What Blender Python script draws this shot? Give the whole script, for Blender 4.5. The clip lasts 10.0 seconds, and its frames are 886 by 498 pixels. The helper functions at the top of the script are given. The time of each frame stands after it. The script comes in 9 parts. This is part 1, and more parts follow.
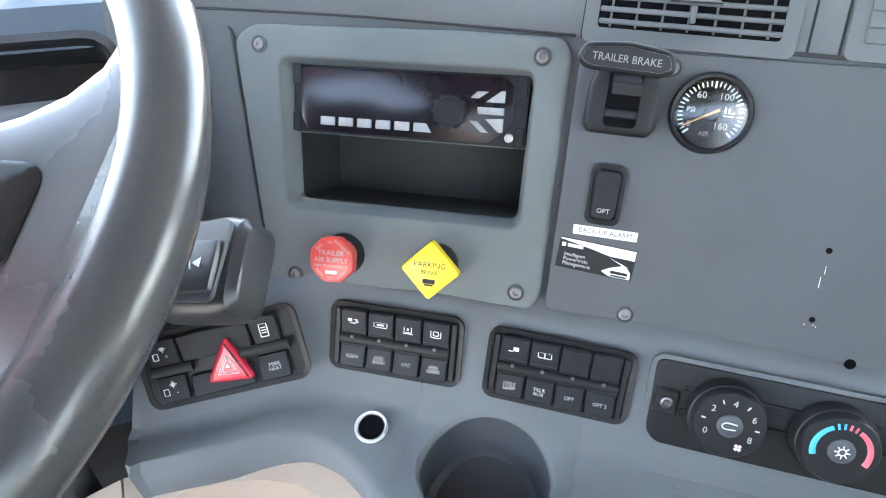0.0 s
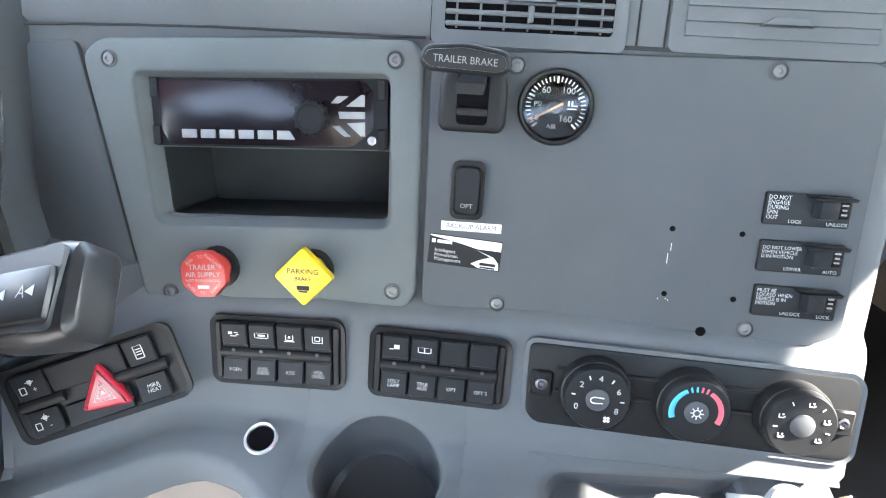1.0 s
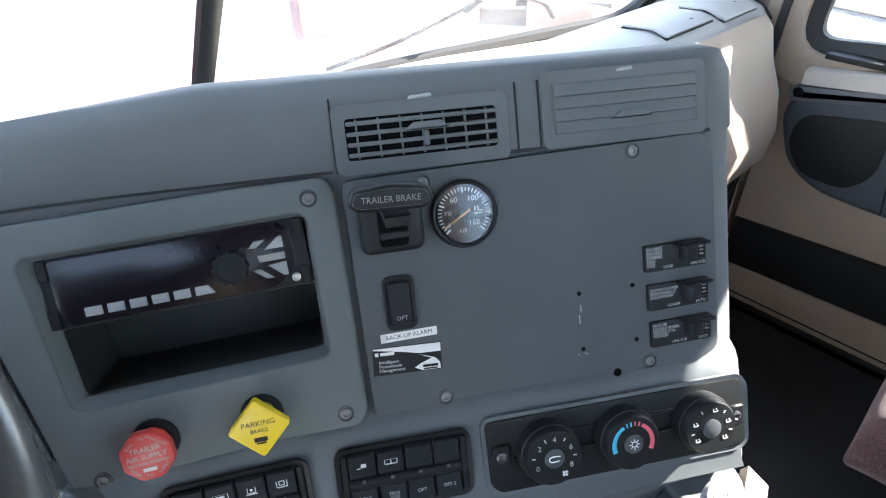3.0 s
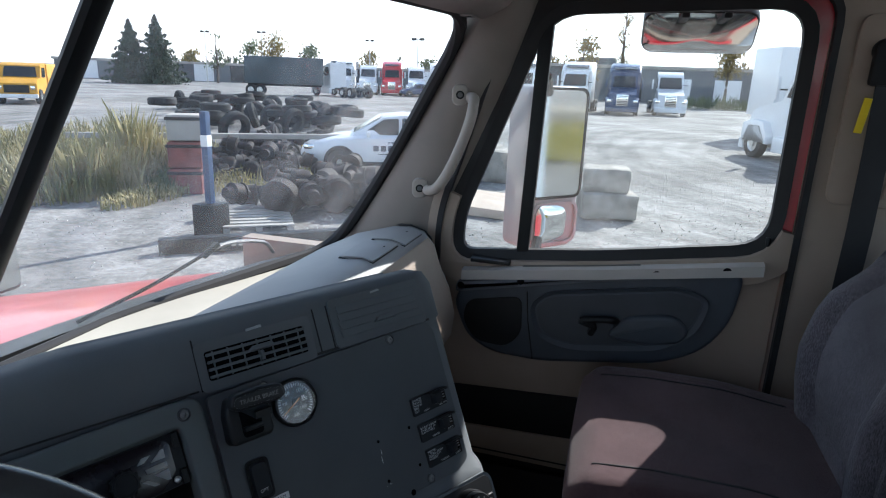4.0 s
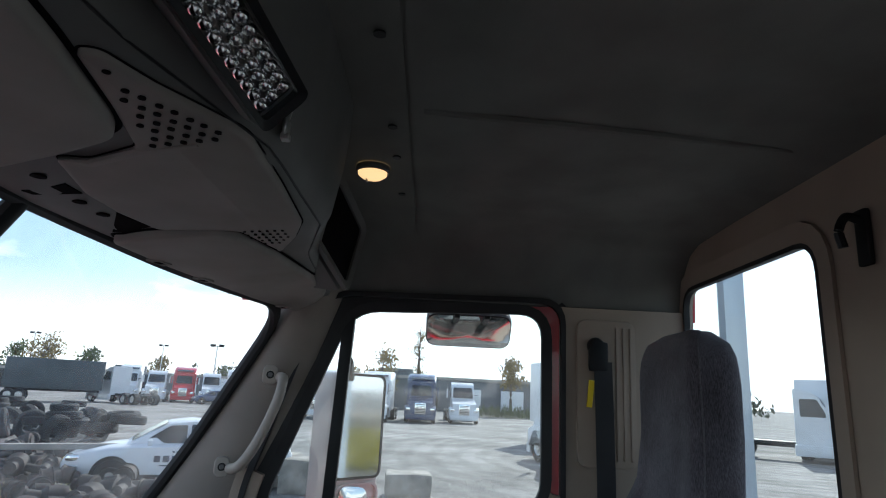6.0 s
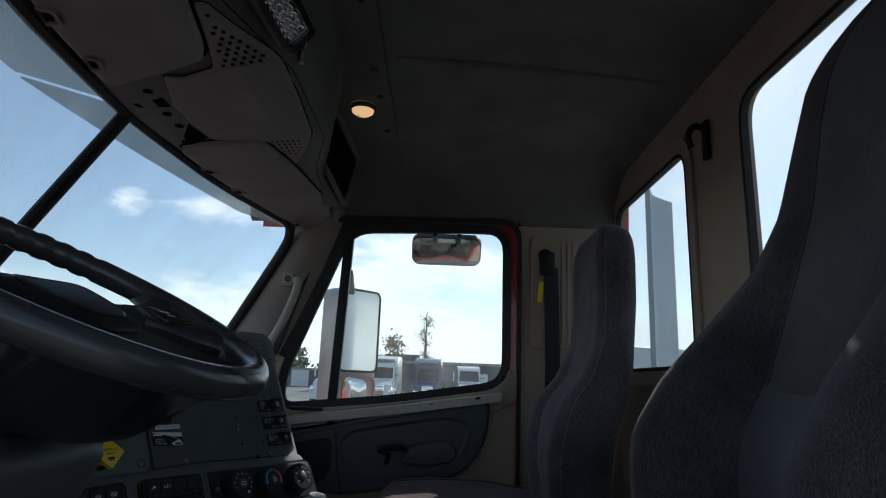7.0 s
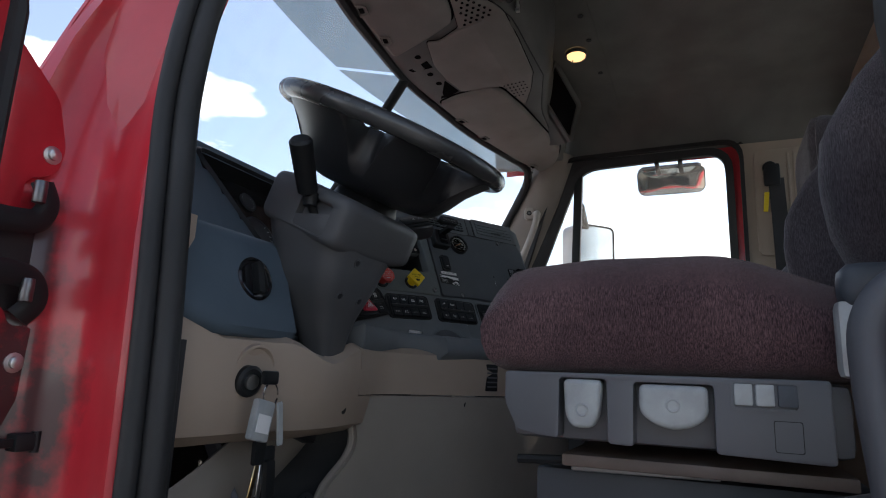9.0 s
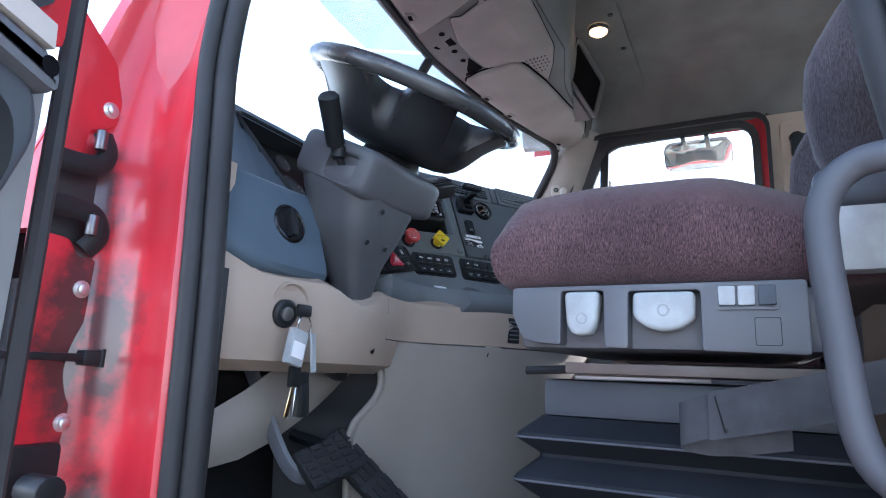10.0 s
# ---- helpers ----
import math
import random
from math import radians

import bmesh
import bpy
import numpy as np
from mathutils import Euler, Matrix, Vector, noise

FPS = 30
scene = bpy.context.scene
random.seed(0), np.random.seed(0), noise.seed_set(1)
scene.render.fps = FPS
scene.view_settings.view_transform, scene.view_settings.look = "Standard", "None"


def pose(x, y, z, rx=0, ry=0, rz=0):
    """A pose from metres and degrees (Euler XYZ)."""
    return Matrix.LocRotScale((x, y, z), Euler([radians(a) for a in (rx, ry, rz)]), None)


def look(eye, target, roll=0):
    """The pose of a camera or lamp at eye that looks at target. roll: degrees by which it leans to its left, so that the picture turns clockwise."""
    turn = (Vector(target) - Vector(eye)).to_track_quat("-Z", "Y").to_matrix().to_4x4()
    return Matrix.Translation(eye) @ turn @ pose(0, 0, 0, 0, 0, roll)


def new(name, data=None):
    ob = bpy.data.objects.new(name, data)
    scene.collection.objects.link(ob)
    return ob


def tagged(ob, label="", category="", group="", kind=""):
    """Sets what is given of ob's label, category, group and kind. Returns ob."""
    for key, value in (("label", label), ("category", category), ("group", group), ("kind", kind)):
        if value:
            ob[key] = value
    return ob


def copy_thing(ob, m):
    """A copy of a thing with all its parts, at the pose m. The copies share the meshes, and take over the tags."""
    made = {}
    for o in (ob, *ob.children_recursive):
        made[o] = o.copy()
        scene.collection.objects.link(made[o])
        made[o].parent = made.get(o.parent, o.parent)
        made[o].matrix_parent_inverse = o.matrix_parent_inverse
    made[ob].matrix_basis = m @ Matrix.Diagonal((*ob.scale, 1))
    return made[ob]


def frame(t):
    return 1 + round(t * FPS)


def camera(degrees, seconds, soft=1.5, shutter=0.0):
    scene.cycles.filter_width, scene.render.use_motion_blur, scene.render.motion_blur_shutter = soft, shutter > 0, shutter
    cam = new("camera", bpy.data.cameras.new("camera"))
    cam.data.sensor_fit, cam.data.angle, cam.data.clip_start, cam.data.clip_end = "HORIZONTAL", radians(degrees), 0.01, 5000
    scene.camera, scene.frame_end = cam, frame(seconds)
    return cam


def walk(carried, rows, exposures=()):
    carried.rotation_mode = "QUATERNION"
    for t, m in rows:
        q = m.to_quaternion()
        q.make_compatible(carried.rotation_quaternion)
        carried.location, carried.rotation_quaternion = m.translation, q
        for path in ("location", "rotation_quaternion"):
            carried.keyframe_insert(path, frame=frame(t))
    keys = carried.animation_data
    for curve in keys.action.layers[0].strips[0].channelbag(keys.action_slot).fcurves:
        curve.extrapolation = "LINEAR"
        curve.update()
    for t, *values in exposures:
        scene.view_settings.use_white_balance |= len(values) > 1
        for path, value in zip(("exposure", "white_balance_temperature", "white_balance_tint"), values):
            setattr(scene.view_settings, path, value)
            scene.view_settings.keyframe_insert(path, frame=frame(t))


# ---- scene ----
cam = camera(72.1, 10.0, 1.1)
PATH = [
    (0, (-0.349, 0.776, 0.922), (0.064, 2.296, -0.311), 0.0),
    (0.5, (-0.314, 0.759, 0.926), (0.196, 2.247, -0.310), 0.3),
    (1, (-0.306, 0.755, 0.929), (0.318, 2.198, -0.307), 0.6),
    (1.5, (-0.316, 0.768, 0.929), (0.373, 2.181, -0.308), 0.6),
    (2, (-0.313, 0.787, 0.926), (0.403, 2.201, -0.295), 0.5),
    (2.2, (-0.313, 0.804, 0.936), (0.426, 2.201, -0.290), 0.4),
    (3.3, (-0.446, 0.814, 1.041), (0.940, 1.805, -0.005), 1.6),
    (3.5, (-0.520, 0.811, 1.072), (1.068, 1.676, 0.218), 2.0),
    (4, (-0.633, 0.770, 1.109), (1.215, 1.307, 0.565), 2.1),
    (4.5, (-0.676, 0.805, 1.112), (1.288, 1.096, 0.876), 2.6),
    (4.7, (-0.688, 0.783, 1.130), (1.293, 1.038, 1.024), 2.5),
    (5, (-0.707, 0.770, 1.141), (1.283, 0.962, 1.179), 3.0),
    (5.5, (-0.765, 0.808, 1.071), (1.203, 0.831, 1.427), 3.1),
    (5.7, (-0.790, 0.784, 1.056), (1.155, 0.772, 1.520), 3.1),
    (6.8, (-1.117, 0.661, 0.836), (0.833, 0.631, 1.280), 2.1),
    (7, (-1.232, 0.643, 0.736), (0.722, 0.640, 1.161), 2.1),
    (7.5, (-1.415, 0.605, 0.657), (0.534, 0.758, 1.079), 2.0),
    (8, (-1.485, 0.568, 0.579), (0.423, 0.998, 0.994), 2.1),
    (8.5, (-1.512, 0.530, 0.475), (0.343, 1.160, 0.882), 2.2),
    (9, (-1.544, 0.505, 0.390), (0.250, 1.294, 0.791), 2.3),
    (9.5, (-1.574, 0.466, 0.327), (0.178, 1.343, 0.730), 2.4),
    (10, (-1.582, 0.449, 0.285), (0.161, 1.347, 0.679), 2.2),
]
EXPOSURES = [(0, 4.42, 6800, 12), (2.2, 4.32, 6650, 10), (3.3, 2.6, 6300, 10), (3.5, 2.15, 6200, 10), (3.7, 1.3, 6100, 10), (4.0, 0.82, 5950, 10), (4.5, 0.55, 5850, 8), (5.5, 0.72, 5850, 8), (6.8, -0.35, 5950, 5), (7.5, -0.12, 6000, 6), (8.0, -0.05, 6200, 9), (8.5, 0.3, 6350, 12), (9.0, 0.85, 6600, 13), (9.5, 2.15, 5950, 12), (10, 2.6, 5700, 12)]
walk(cam, [(t, look(eye, target, roll)) for t, eye, target, roll in PATH], EXPOSURES)

# ---- light ----
SUN = Vector((0.755, -0.343, 0.572)).normalized()


def make_world():
    w = bpy.data.worlds.new("sky")
    scene.world = w
    w.use_nodes = True
    nt = w.node_tree
    nt.nodes.clear()
    out, bg = nt.nodes.new("ShaderNodeOutputWorld"), nt.nodes.new("ShaderNodeBackground")
    sky = nt.nodes.new("ShaderNodeTexSky")
    sky.sky_type, sky.sun_disc = "NISHITA", False
    sky.sun_elevation, sky.sun_rotation = math.asin(SUN.z), math.atan2(SUN.x, SUN.y)
    sky.dust_density, sky.air_density = 0.5, 1.0
    co = nt.nodes.new("ShaderNodeTexCoord")
    mp = nt.nodes.new("ShaderNodeMapping")
    mp.inputs["Scale"].default_value = (1.0, 1.0, 2.6)
    n1 = nt.nodes.new("ShaderNodeTexNoise")
    n1.inputs["Scale"].default_value, n1.inputs["Detail"].default_value, n1.inputs["Roughness"].default_value = 3.4, 9.0, 0.54
    ramp = nt.nodes.new("ShaderNodeValToRGB")
    ramp.color_ramp.elements[0].position, ramp.color_ramp.elements[1].position = 0.53, 0.63
    ramp.color_ramp.elements[0].color = (0.07, 0.07, 0.07, 1)
    mix = nt.nodes.new("ShaderNodeMix")
    mix.data_type = "RGBA"
    mix.inputs[7].default_value = (10.0, 10.1, 10.3, 1)
    nt.links.new(co.outputs["Generated"], mp.inputs["Vector"])
    nt.links.new(mp.outputs[0], n1.inputs["Vector"])
    sep, low, heap = nt.nodes.new("ShaderNodeSeparateXYZ"), nt.nodes.new("ShaderNodeMapRange"), nt.nodes.new("ShaderNodeMath")
    low.inputs[1].default_value, low.inputs[2].default_value, low.inputs[3].default_value, low.inputs[4].default_value = 0.05, 0.50, 0.075, -0.065
    heap.operation = "ADD"
    nt.links.new(sep.outputs["Z"], low.inputs[0])
    nt.links.new(low.outputs[0], heap.inputs[0])
    nt.links.new(n1.outputs["Fac"], heap.inputs[1])
    nt.links.new(heap.outputs[0], ramp.inputs[0])
    haze = nt.nodes.new("ShaderNodeMapRange")
    haze.inputs[1].default_value, haze.inputs[2].default_value, haze.inputs[3].default_value, haze.inputs[4].default_value = 0.0, 0.16, 0.8, 0.0
    both = nt.nodes.new("ShaderNodeMath")
    both.operation = "MAXIMUM"
    nt.links.new(co.outputs["Generated"], sep.inputs[0])
    nt.links.new(sep.outputs["Z"], haze.inputs[0])
    nt.links.new(haze.outputs[0], both.inputs[0])
    nt.links.new(ramp.outputs[0], both.inputs[1])
    nt.links.new(both.outputs[0], mix.inputs[0])
    nt.links.new(sky.outputs[0], mix.inputs[6])
    nt.links.new(mix.outputs[2], bg.inputs["Color"])
    bg.inputs["Strength"].default_value = 0.15
    nt.links.new(bg.outputs[0], out.inputs[0])


make_world()
sun_data = bpy.data.lights.new("sun", "SUN")
sun_data.energy, sun_data.angle, sun_data.color = 5.0, radians(0.53), (1.0, 0.94, 0.86)
sun = new("sun", sun_data)
sun.matrix_basis = look(SUN * 50, (0, 0, 0))

# ---- materials ----
def shader(name, colour, rough=0.5, metal=0.0, vary=0.12, scale=6.0, grain=300.0, bump=0.15, tint=None, coat=0.0, spec=0.5, per_piece=0.0, sheen=0.0):
    """A surface with slow stains (scale), fine grain (grain) and relief (bump)."""
    m = bpy.data.materials.new(name)
    m.use_nodes = True
    nt = m.node_tree
    b = nt.nodes["Principled BSDF"]
    b.inputs["Roughness"].default_value, b.inputs["Metallic"].default_value = rough, metal
    b.inputs["Coat Weight"].default_value, b.inputs["Specular IOR Level"].default_value = coat, spec
    b.inputs["Sheen Weight"].default_value = sheen
    b.inputs["Coat Roughness"].default_value = 0.08
    co = nt.nodes.new("ShaderNodeTexCoord")
    big, fine = nt.nodes.new("ShaderNodeTexNoise"), nt.nodes.new("ShaderNodeTexNoise")
    big.inputs["Scale"].default_value, big.inputs["Detail"].default_value = scale, 5.0
    fine.inputs["Scale"].default_value, fine.inputs["Detail"].default_value = grain, 3.0
    for n in (big, fine):
        nt.links.new(co.outputs["Object"], n.inputs["Vector"])
    mix = nt.nodes.new("ShaderNodeMix")
    mix.data_type = "RGBA"
    c = Vector(colour)
    t = Vector(tint) if tint else c * (1 - vary * 1.5)
    mix.inputs[6].default_value, mix.inputs[7].default_value = (*(c * (1 + vary)), 1), (*t, 1)
    add = nt.nodes.new("ShaderNodeMath")
    add.operation = "MULTIPLY_ADD"
    nt.links.new(fine.outputs["Fac"], add.inputs[0])
    add.inputs[1].default_value = 0.35
    spread = nt.nodes.new("ShaderNodeMapRange")
    spread.inputs[1].default_value, spread.inputs[2].default_value = 0.35, 0.65
    spread.inputs[3].default_value, spread.inputs[4].default_value = -0.1, 0.75
    nt.links.new(big.outputs["Fac"], spread.inputs[0])
    nt.links.new(spread.outputs[0], add.inputs[2])
    fac = add.outputs[0]
    if per_piece:
        info = nt.nodes.new("ShaderNodeObjectInfo")
        more = nt.nodes.new("ShaderNodeMath")
        more.operation = "MULTIPLY_ADD"
        nt.links.new(info.outputs["Random"], more.inputs[0])
        more.inputs[1].default_value = per_piece
        nt.links.new(fac, more.inputs[2])
        fac = more.outputs[0]
    nt.links.new(fac, mix.inputs[0])
    nt.links.new(mix.outputs[2], b.inputs["Base Color"])
    rr = nt.nodes.new("ShaderNodeMapRange")
    rr.inputs[3].default_value, rr.inputs[4].default_value = max(rough - 0.1, 0.02), min(rough + 0.1, 1)
    nt.links.new(big.outputs["Fac"], rr.inputs[0])
    nt.links.new(rr.outputs[0], b.inputs["Roughness"])
    if bump:
        bp = nt.nodes.new("ShaderNodeBump")
        bp.inputs["Strength"].default_value, bp.inputs["Distance"].default_value = bump, 0.3 / grain
        nt.links.new(fine.outputs["Fac"], bp.inputs["Height"])
        nt.links.new(bp.outputs[0], b.inputs["Normal"])
    return m


def clear(name, tint=(1, 1, 1), rough=0.0, gloss=0.02, dust=0.0):
    """Thin clear glass: mostly straight through, with the gloss of a pane and a film of dust."""
    m = bpy.data.materials.new(name)
    m.use_nodes = True
    nt = m.node_tree
    nt.nodes.clear()
    out, mix = nt.nodes.new("ShaderNodeOutputMaterial"), nt.nodes.new("ShaderNodeMixShader")
    tr, gl, lw = nt.nodes.new("ShaderNodeBsdfTransparent"), nt.nodes.new("ShaderNodeBsdfGlossy"), nt.nodes.new("ShaderNodeLayerWeight")
    tr.inputs[0].default_value = (*tint, 1)
    gl.inputs["Roughness"].default_value = rough
    lw.inputs["Blend"].default_value = 0.5
    pw, ma = nt.nodes.new("ShaderNodeMath"), nt.nodes.new("ShaderNodeMath")
    pw.operation, ma.operation = "POWER", "MULTIPLY_ADD"
    pw.inputs[1].default_value = 4.0
    ma.inputs[1].default_value, ma.inputs[2].default_value = 0.5, gloss
    nt.links.new(lw.outputs["Facing"], pw.inputs[0])
    nt.links.new(pw.outputs[0], ma.inputs[0])
    nt.links.new(ma.outputs[0], mix.inputs[0])
    nt.links.new(tr.outputs[0], mix.inputs[1])
    nt.links.new(gl.outputs[0], mix.inputs[2])
    last = mix
    if dust:
        film, lay, wn = nt.nodes.new("ShaderNodeBsdfTranslucent"), nt.nodes.new("ShaderNodeMixShader"), nt.nodes.new("ShaderNodeTexNoise")
        film.inputs[0].default_value = (0.80, 0.78, 0.74, 1)
        co, mp = nt.nodes.new("ShaderNodeTexCoord"), nt.nodes.new("ShaderNodeMapping")
        mp.inputs["Scale"].default_value = (9.0, 9.0, 2.0)
        wn.inputs["Scale"].default_value, wn.inputs["Detail"].default_value = 1.0, 6.0
        amount = nt.nodes.new("ShaderNodeMapRange")
        amount.inputs[1].default_value, amount.inputs[2].default_value = 0.35, 0.75
        amount.inputs[3].default_value, amount.inputs[4].default_value = dust * 0.5, dust * 2.4
        nt.links.new(co.outputs["Object"], mp.inputs["Vector"])
        nt.links.new(mp.outputs[0], wn.inputs["Vector"])
        nt.links.new(wn.outputs["Fac"], amount.inputs[0])
        nt.links.new(amount.outputs[0], lay.inputs[0])
        nt.links.new(mix.outputs[0], lay.inputs[1])
        nt.links.new(film.outputs[0], lay.inputs[2])
        last = lay
    nt.links.new(last.outputs[0], out.inputs[0])
    return m


def glow(name, colour, strength):
    m = bpy.data.materials.new(name)
    m.use_nodes = True
    b = m.node_tree.nodes["Principled BSDF"]
    b.inputs["Base Color"].default_value = (*colour, 1)
    b.inputs["Emission Color"].default_value, b.inputs["Emission Strength"].default_value = (*colour, 1), strength
    return m


def fabric(name, colour, dark, fleck=850.0, axis=2, low=0.60, high=1.55):
    """Seat cloth with fine broken ribs that run along one axis, and a short pale nap."""
    m = shader(name, colour, rough=0.95, vary=0.2, scale=7, grain=900, bump=0.0, tint=dark, spec=0.1, sheen=0.2)
    nt = m.node_tree
    b = nt.nodes["Principled BSDF"]
    co, mp, fl = nt.nodes.new("ShaderNodeTexCoord"), nt.nodes.new("ShaderNodeMapping"), nt.nodes.new("ShaderNodeTexNoise")
    mp.inputs["Scale"].default_value = [fleck * (0.16 if i == axis else 1.0) for i in range(3)]
    fl.inputs["Scale"].default_value, fl.inputs["Detail"].default_value, fl.inputs["Roughness"].default_value = 1.0, 3.0, 0.65
    nt.links.new(co.outputs["Object"], mp.inputs["Vector"])
    nt.links.new(mp.outputs[0], fl.inputs["Vector"])
    old = b.inputs["Base Color"].links[0].from_socket
    mix, rg = nt.nodes.new("ShaderNodeMix"), nt.nodes.new("ShaderNodeMapRange")
    mix.data_type, mix.blend_type = "RGBA", "MULTIPLY"
    mix.inputs[0].default_value = 1.0
    rg.inputs[1].default_value, rg.inputs[2].default_value, rg.inputs[3].default_value, rg.inputs[4].default_value = 0.36, 0.68, low, high
    nt.links.new(fl.outputs["Fac"], rg.inputs[0])
    nt.links.new(old, mix.inputs[6])
    nt.links.new(rg.outputs[0], mix.inputs[7])
    nt.links.new(mix.outputs[2], b.inputs["Base Color"])
    bp = nt.nodes.new("ShaderNodeBump")
    bp.inputs["Strength"].default_value, bp.inputs["Distance"].default_value = 0.6, 0.002
    nt.links.new(fl.outputs["Fac"], bp.inputs["Height"])
    nt.links.new(bp.outputs[0], b.inputs["Normal"])
    return m


DASH_GREY = shader("dash_grey", (0.127, 0.138, 0.145), 0.66, vary=0.08, grain=900, bump=0.25, spec=0.12)
PANEL_GREY = shader("panel_grey", (0.096, 0.105, 0.112), 0.64, vary=0.07, grain=1100, bump=0.12, spec=0.1)
RADIO_PANEL = shader("radio_panel_grey", (0.139, 0.158, 0.158), 0.62, vary=0.08, grain=900, bump=0.2, spec=0.12)
DOOR_DARK = shader("door_dark_grey", (0.040, 0.046, 0.055), 0.55, vary=0.1, grain=800, bump=0.25)
LEDGE_GREY = shader("ledge_grey", (0.092, 0.101, 0.111), 0.55, vary=0.1, grain=800, bump=0.25)
DOOR_BLUE = shader("door_blue_grey", (0.049, 0.058, 0.071), 0.55, vary=0.1, grain=800, bump=0.25)
BLACK = shader("black_plastic", (0.014, 0.015, 0.016), 0.45, vary=0.15, grain=900, bump=0.12, spec=0.22)
# Near-black that stands in for the shade inside holes, gaps and slots.
VOID = shader("hollow_shade", (0.005, 0.005, 0.006), 0.95, vary=0.2, grain=300, bump=0.0, spec=0.05)
GLOSS_BLACK = shader("gloss_black", (0.012, 0.012, 0.013), 0.12, vary=0.1, grain=500, bump=0.0)
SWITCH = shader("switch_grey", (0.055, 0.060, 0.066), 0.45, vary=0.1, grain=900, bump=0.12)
KEY_BLACK = shader("key_black", (0.018, 0.020, 0.023), 0.45, vary=0.1, grain=900, bump=0.12, spec=0.16)
RUBBER = shader("rubber", (0.014, 0.014, 0.015), 0.65, vary=0.2, grain=500, bump=0.2)
TAN = shader("tan_plastic", (0.328, 0.258, 0.203), 0.6, vary=0.08, scale=4, grain=900, bump=0.25)
POD_GREY = shader("pale_dash_grey", (0.33, 0.335, 0.33), 0.6, vary=0.06, scale=4, grain=900, bump=0.25)
CREAM = shader("cream_plastic", (0.46, 0.43, 0.36), 0.6, vary=0.08, scale=4, grain=900, bump=0.25)
TAN_PALE = shader("pale_tan_plastic", (0.40, 0.37, 0.33), 0.55, vary=0.06, scale=4, grain=900, bump=0.2)
SLOT_SHADE = shader("slot_shade_grey", (0.10, 0.092, 0.082), 0.7, vary=0.1, grain=900, bump=0.2)
TAN_GREY = shader("tan_grey_plastic", (0.252, 0.220, 0.188), 0.6, vary=0.08, scale=4, grain=900, bump=0.25)
TRIM_GREY = shader("grey_trim", (0.235, 0.200, 0.172), 0.6, vary=0.08, grain=900, bump=0.25)
DOOR_PALE = shader("door_pale_grey", (0.192, 0.194, 0.191), 0.6, vary=0.08, scale=4, grain=900, bump=0.25)
COLUMN = shader("column_grey", (0.073, 0.075, 0.080), 0.55, vary=0.08, grain=900, bump=0.2)
BELLOWS = shader("bellows_rubber", (0.016, 0.018, 0.022), 0.6, vary=0.15, grain=500, bump=0.2, spec=0.12)
SHELL_GREY = shader("shell_grey", (0.092, 0.094, 0.103), 0.5, vary=0.1, grain=900, bump=0.2)
LINER = shader("headliner", (0.159, 0.157, 0.144), 0.9, vary=0.1, grain=700, bump=0.3, spec=0.15)
FLAP_GREY = shader("flap_grey", (0.225, 0.208, 0.190), 0.65, vary=0.1, grain=900, bump=0.3)
CONSOLE = shader("console_grey", (0.110, 0.110, 0.104), 0.6, vary=0.1, grain=900, bump=0.3)
RED = shader("red_paint", (0.52, 0.022, 0.035), 0.32, vary=0.08, scale=5, grain=90, bump=0.01, coat=0.4, spec=0.4, tint=(0.42, 0.016, 0.026))
WHITE = shader("white_paint", (0.75, 0.76, 0.78), 0.35, vary=0.04, scale=2, grain=40, bump=0.02, coat=0.4)
BLUE = shader("blue_paint", (0.018, 0.042, 0.120), 0.3, vary=0.1, scale=2, grain=40, bump=0.02, coat=0.5)
STEEL = shader("steel", (0.55, 0.55, 0.54), 0.35, metal=1.0, vary=0.1, grain=300, bump=0.05)
DARK_STEEL = shader("dark_steel", (0.16, 0.16, 0.165), 0.42, metal=1.0, vary=0.2, grain=300, bump=0.1)
SCREW_DARK = shader("screw_dark", (0.20, 0.20, 0.20), 0.45, metal=0.6, vary=0.2, grain=300, bump=0.1)
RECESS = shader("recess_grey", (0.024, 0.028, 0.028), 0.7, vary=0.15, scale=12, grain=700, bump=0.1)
CHROME = shader("chrome", (0.8, 0.8, 0.8), 0.12, metal=1.0, vary=0.05, grain=300, bump=0.0)
INK = shader("white_ink", (0.50, 0.50, 0.50), 0.6, vary=0.05, grain=400, bump=0)
PRINT = shader("white_print", (0.75, 0.75, 0.74), 0.6, vary=0.03, grain=400, bump=0)
LIGHT_KEY = shader("light_grey_key", (0.335, 0.352, 0.350), 0.45, vary=0.12, scale=30, grain=400, bump=0.05)
YELLOW = shader("yellow_plastic", (0.80, 0.58, 0.02), 0.35, vary=0.06, grain=300, bump=0.03)
RED_KNOB = shader("red_plastic", (0.58, 0.065, 0.055), 0.3, vary=0.06, grain=300, bump=0.03)
CRIMSON = shader("crimson_plastic", (0.50, 0.018, 0.045), 0.3, vary=0.06, grain=300, bump=0.03)
BLUE_MARK = shader("blue_marking", (0.05, 0.42, 0.62), 0.5, vary=0.03, grain=300, bump=0)
RED_MARK = shader("red_marking", (0.70, 0.12, 0.16), 0.5, vary=0.03, grain=300, bump=0)
NEEDLE = shader("orange_needle", (0.80, 0.42, 0.20), 0.4, vary=0.03, grain=300, bump=0)
SEAT_SIDE = fabric("seat_cloth_side", (0.080, 0.046, 0.048), (0.054, 0.031, 0.034), 950.0, 2, 0.40, 1.85)
SEAT_MID = fabric("seat_cloth_middle", (0.078, 0.071, 0.078), (0.049, 0.044, 0.049))
SEAT_WING = fabric("seat_cloth_wing", (0.067, 0.058, 0.064), (0.038, 0.033, 0.038))
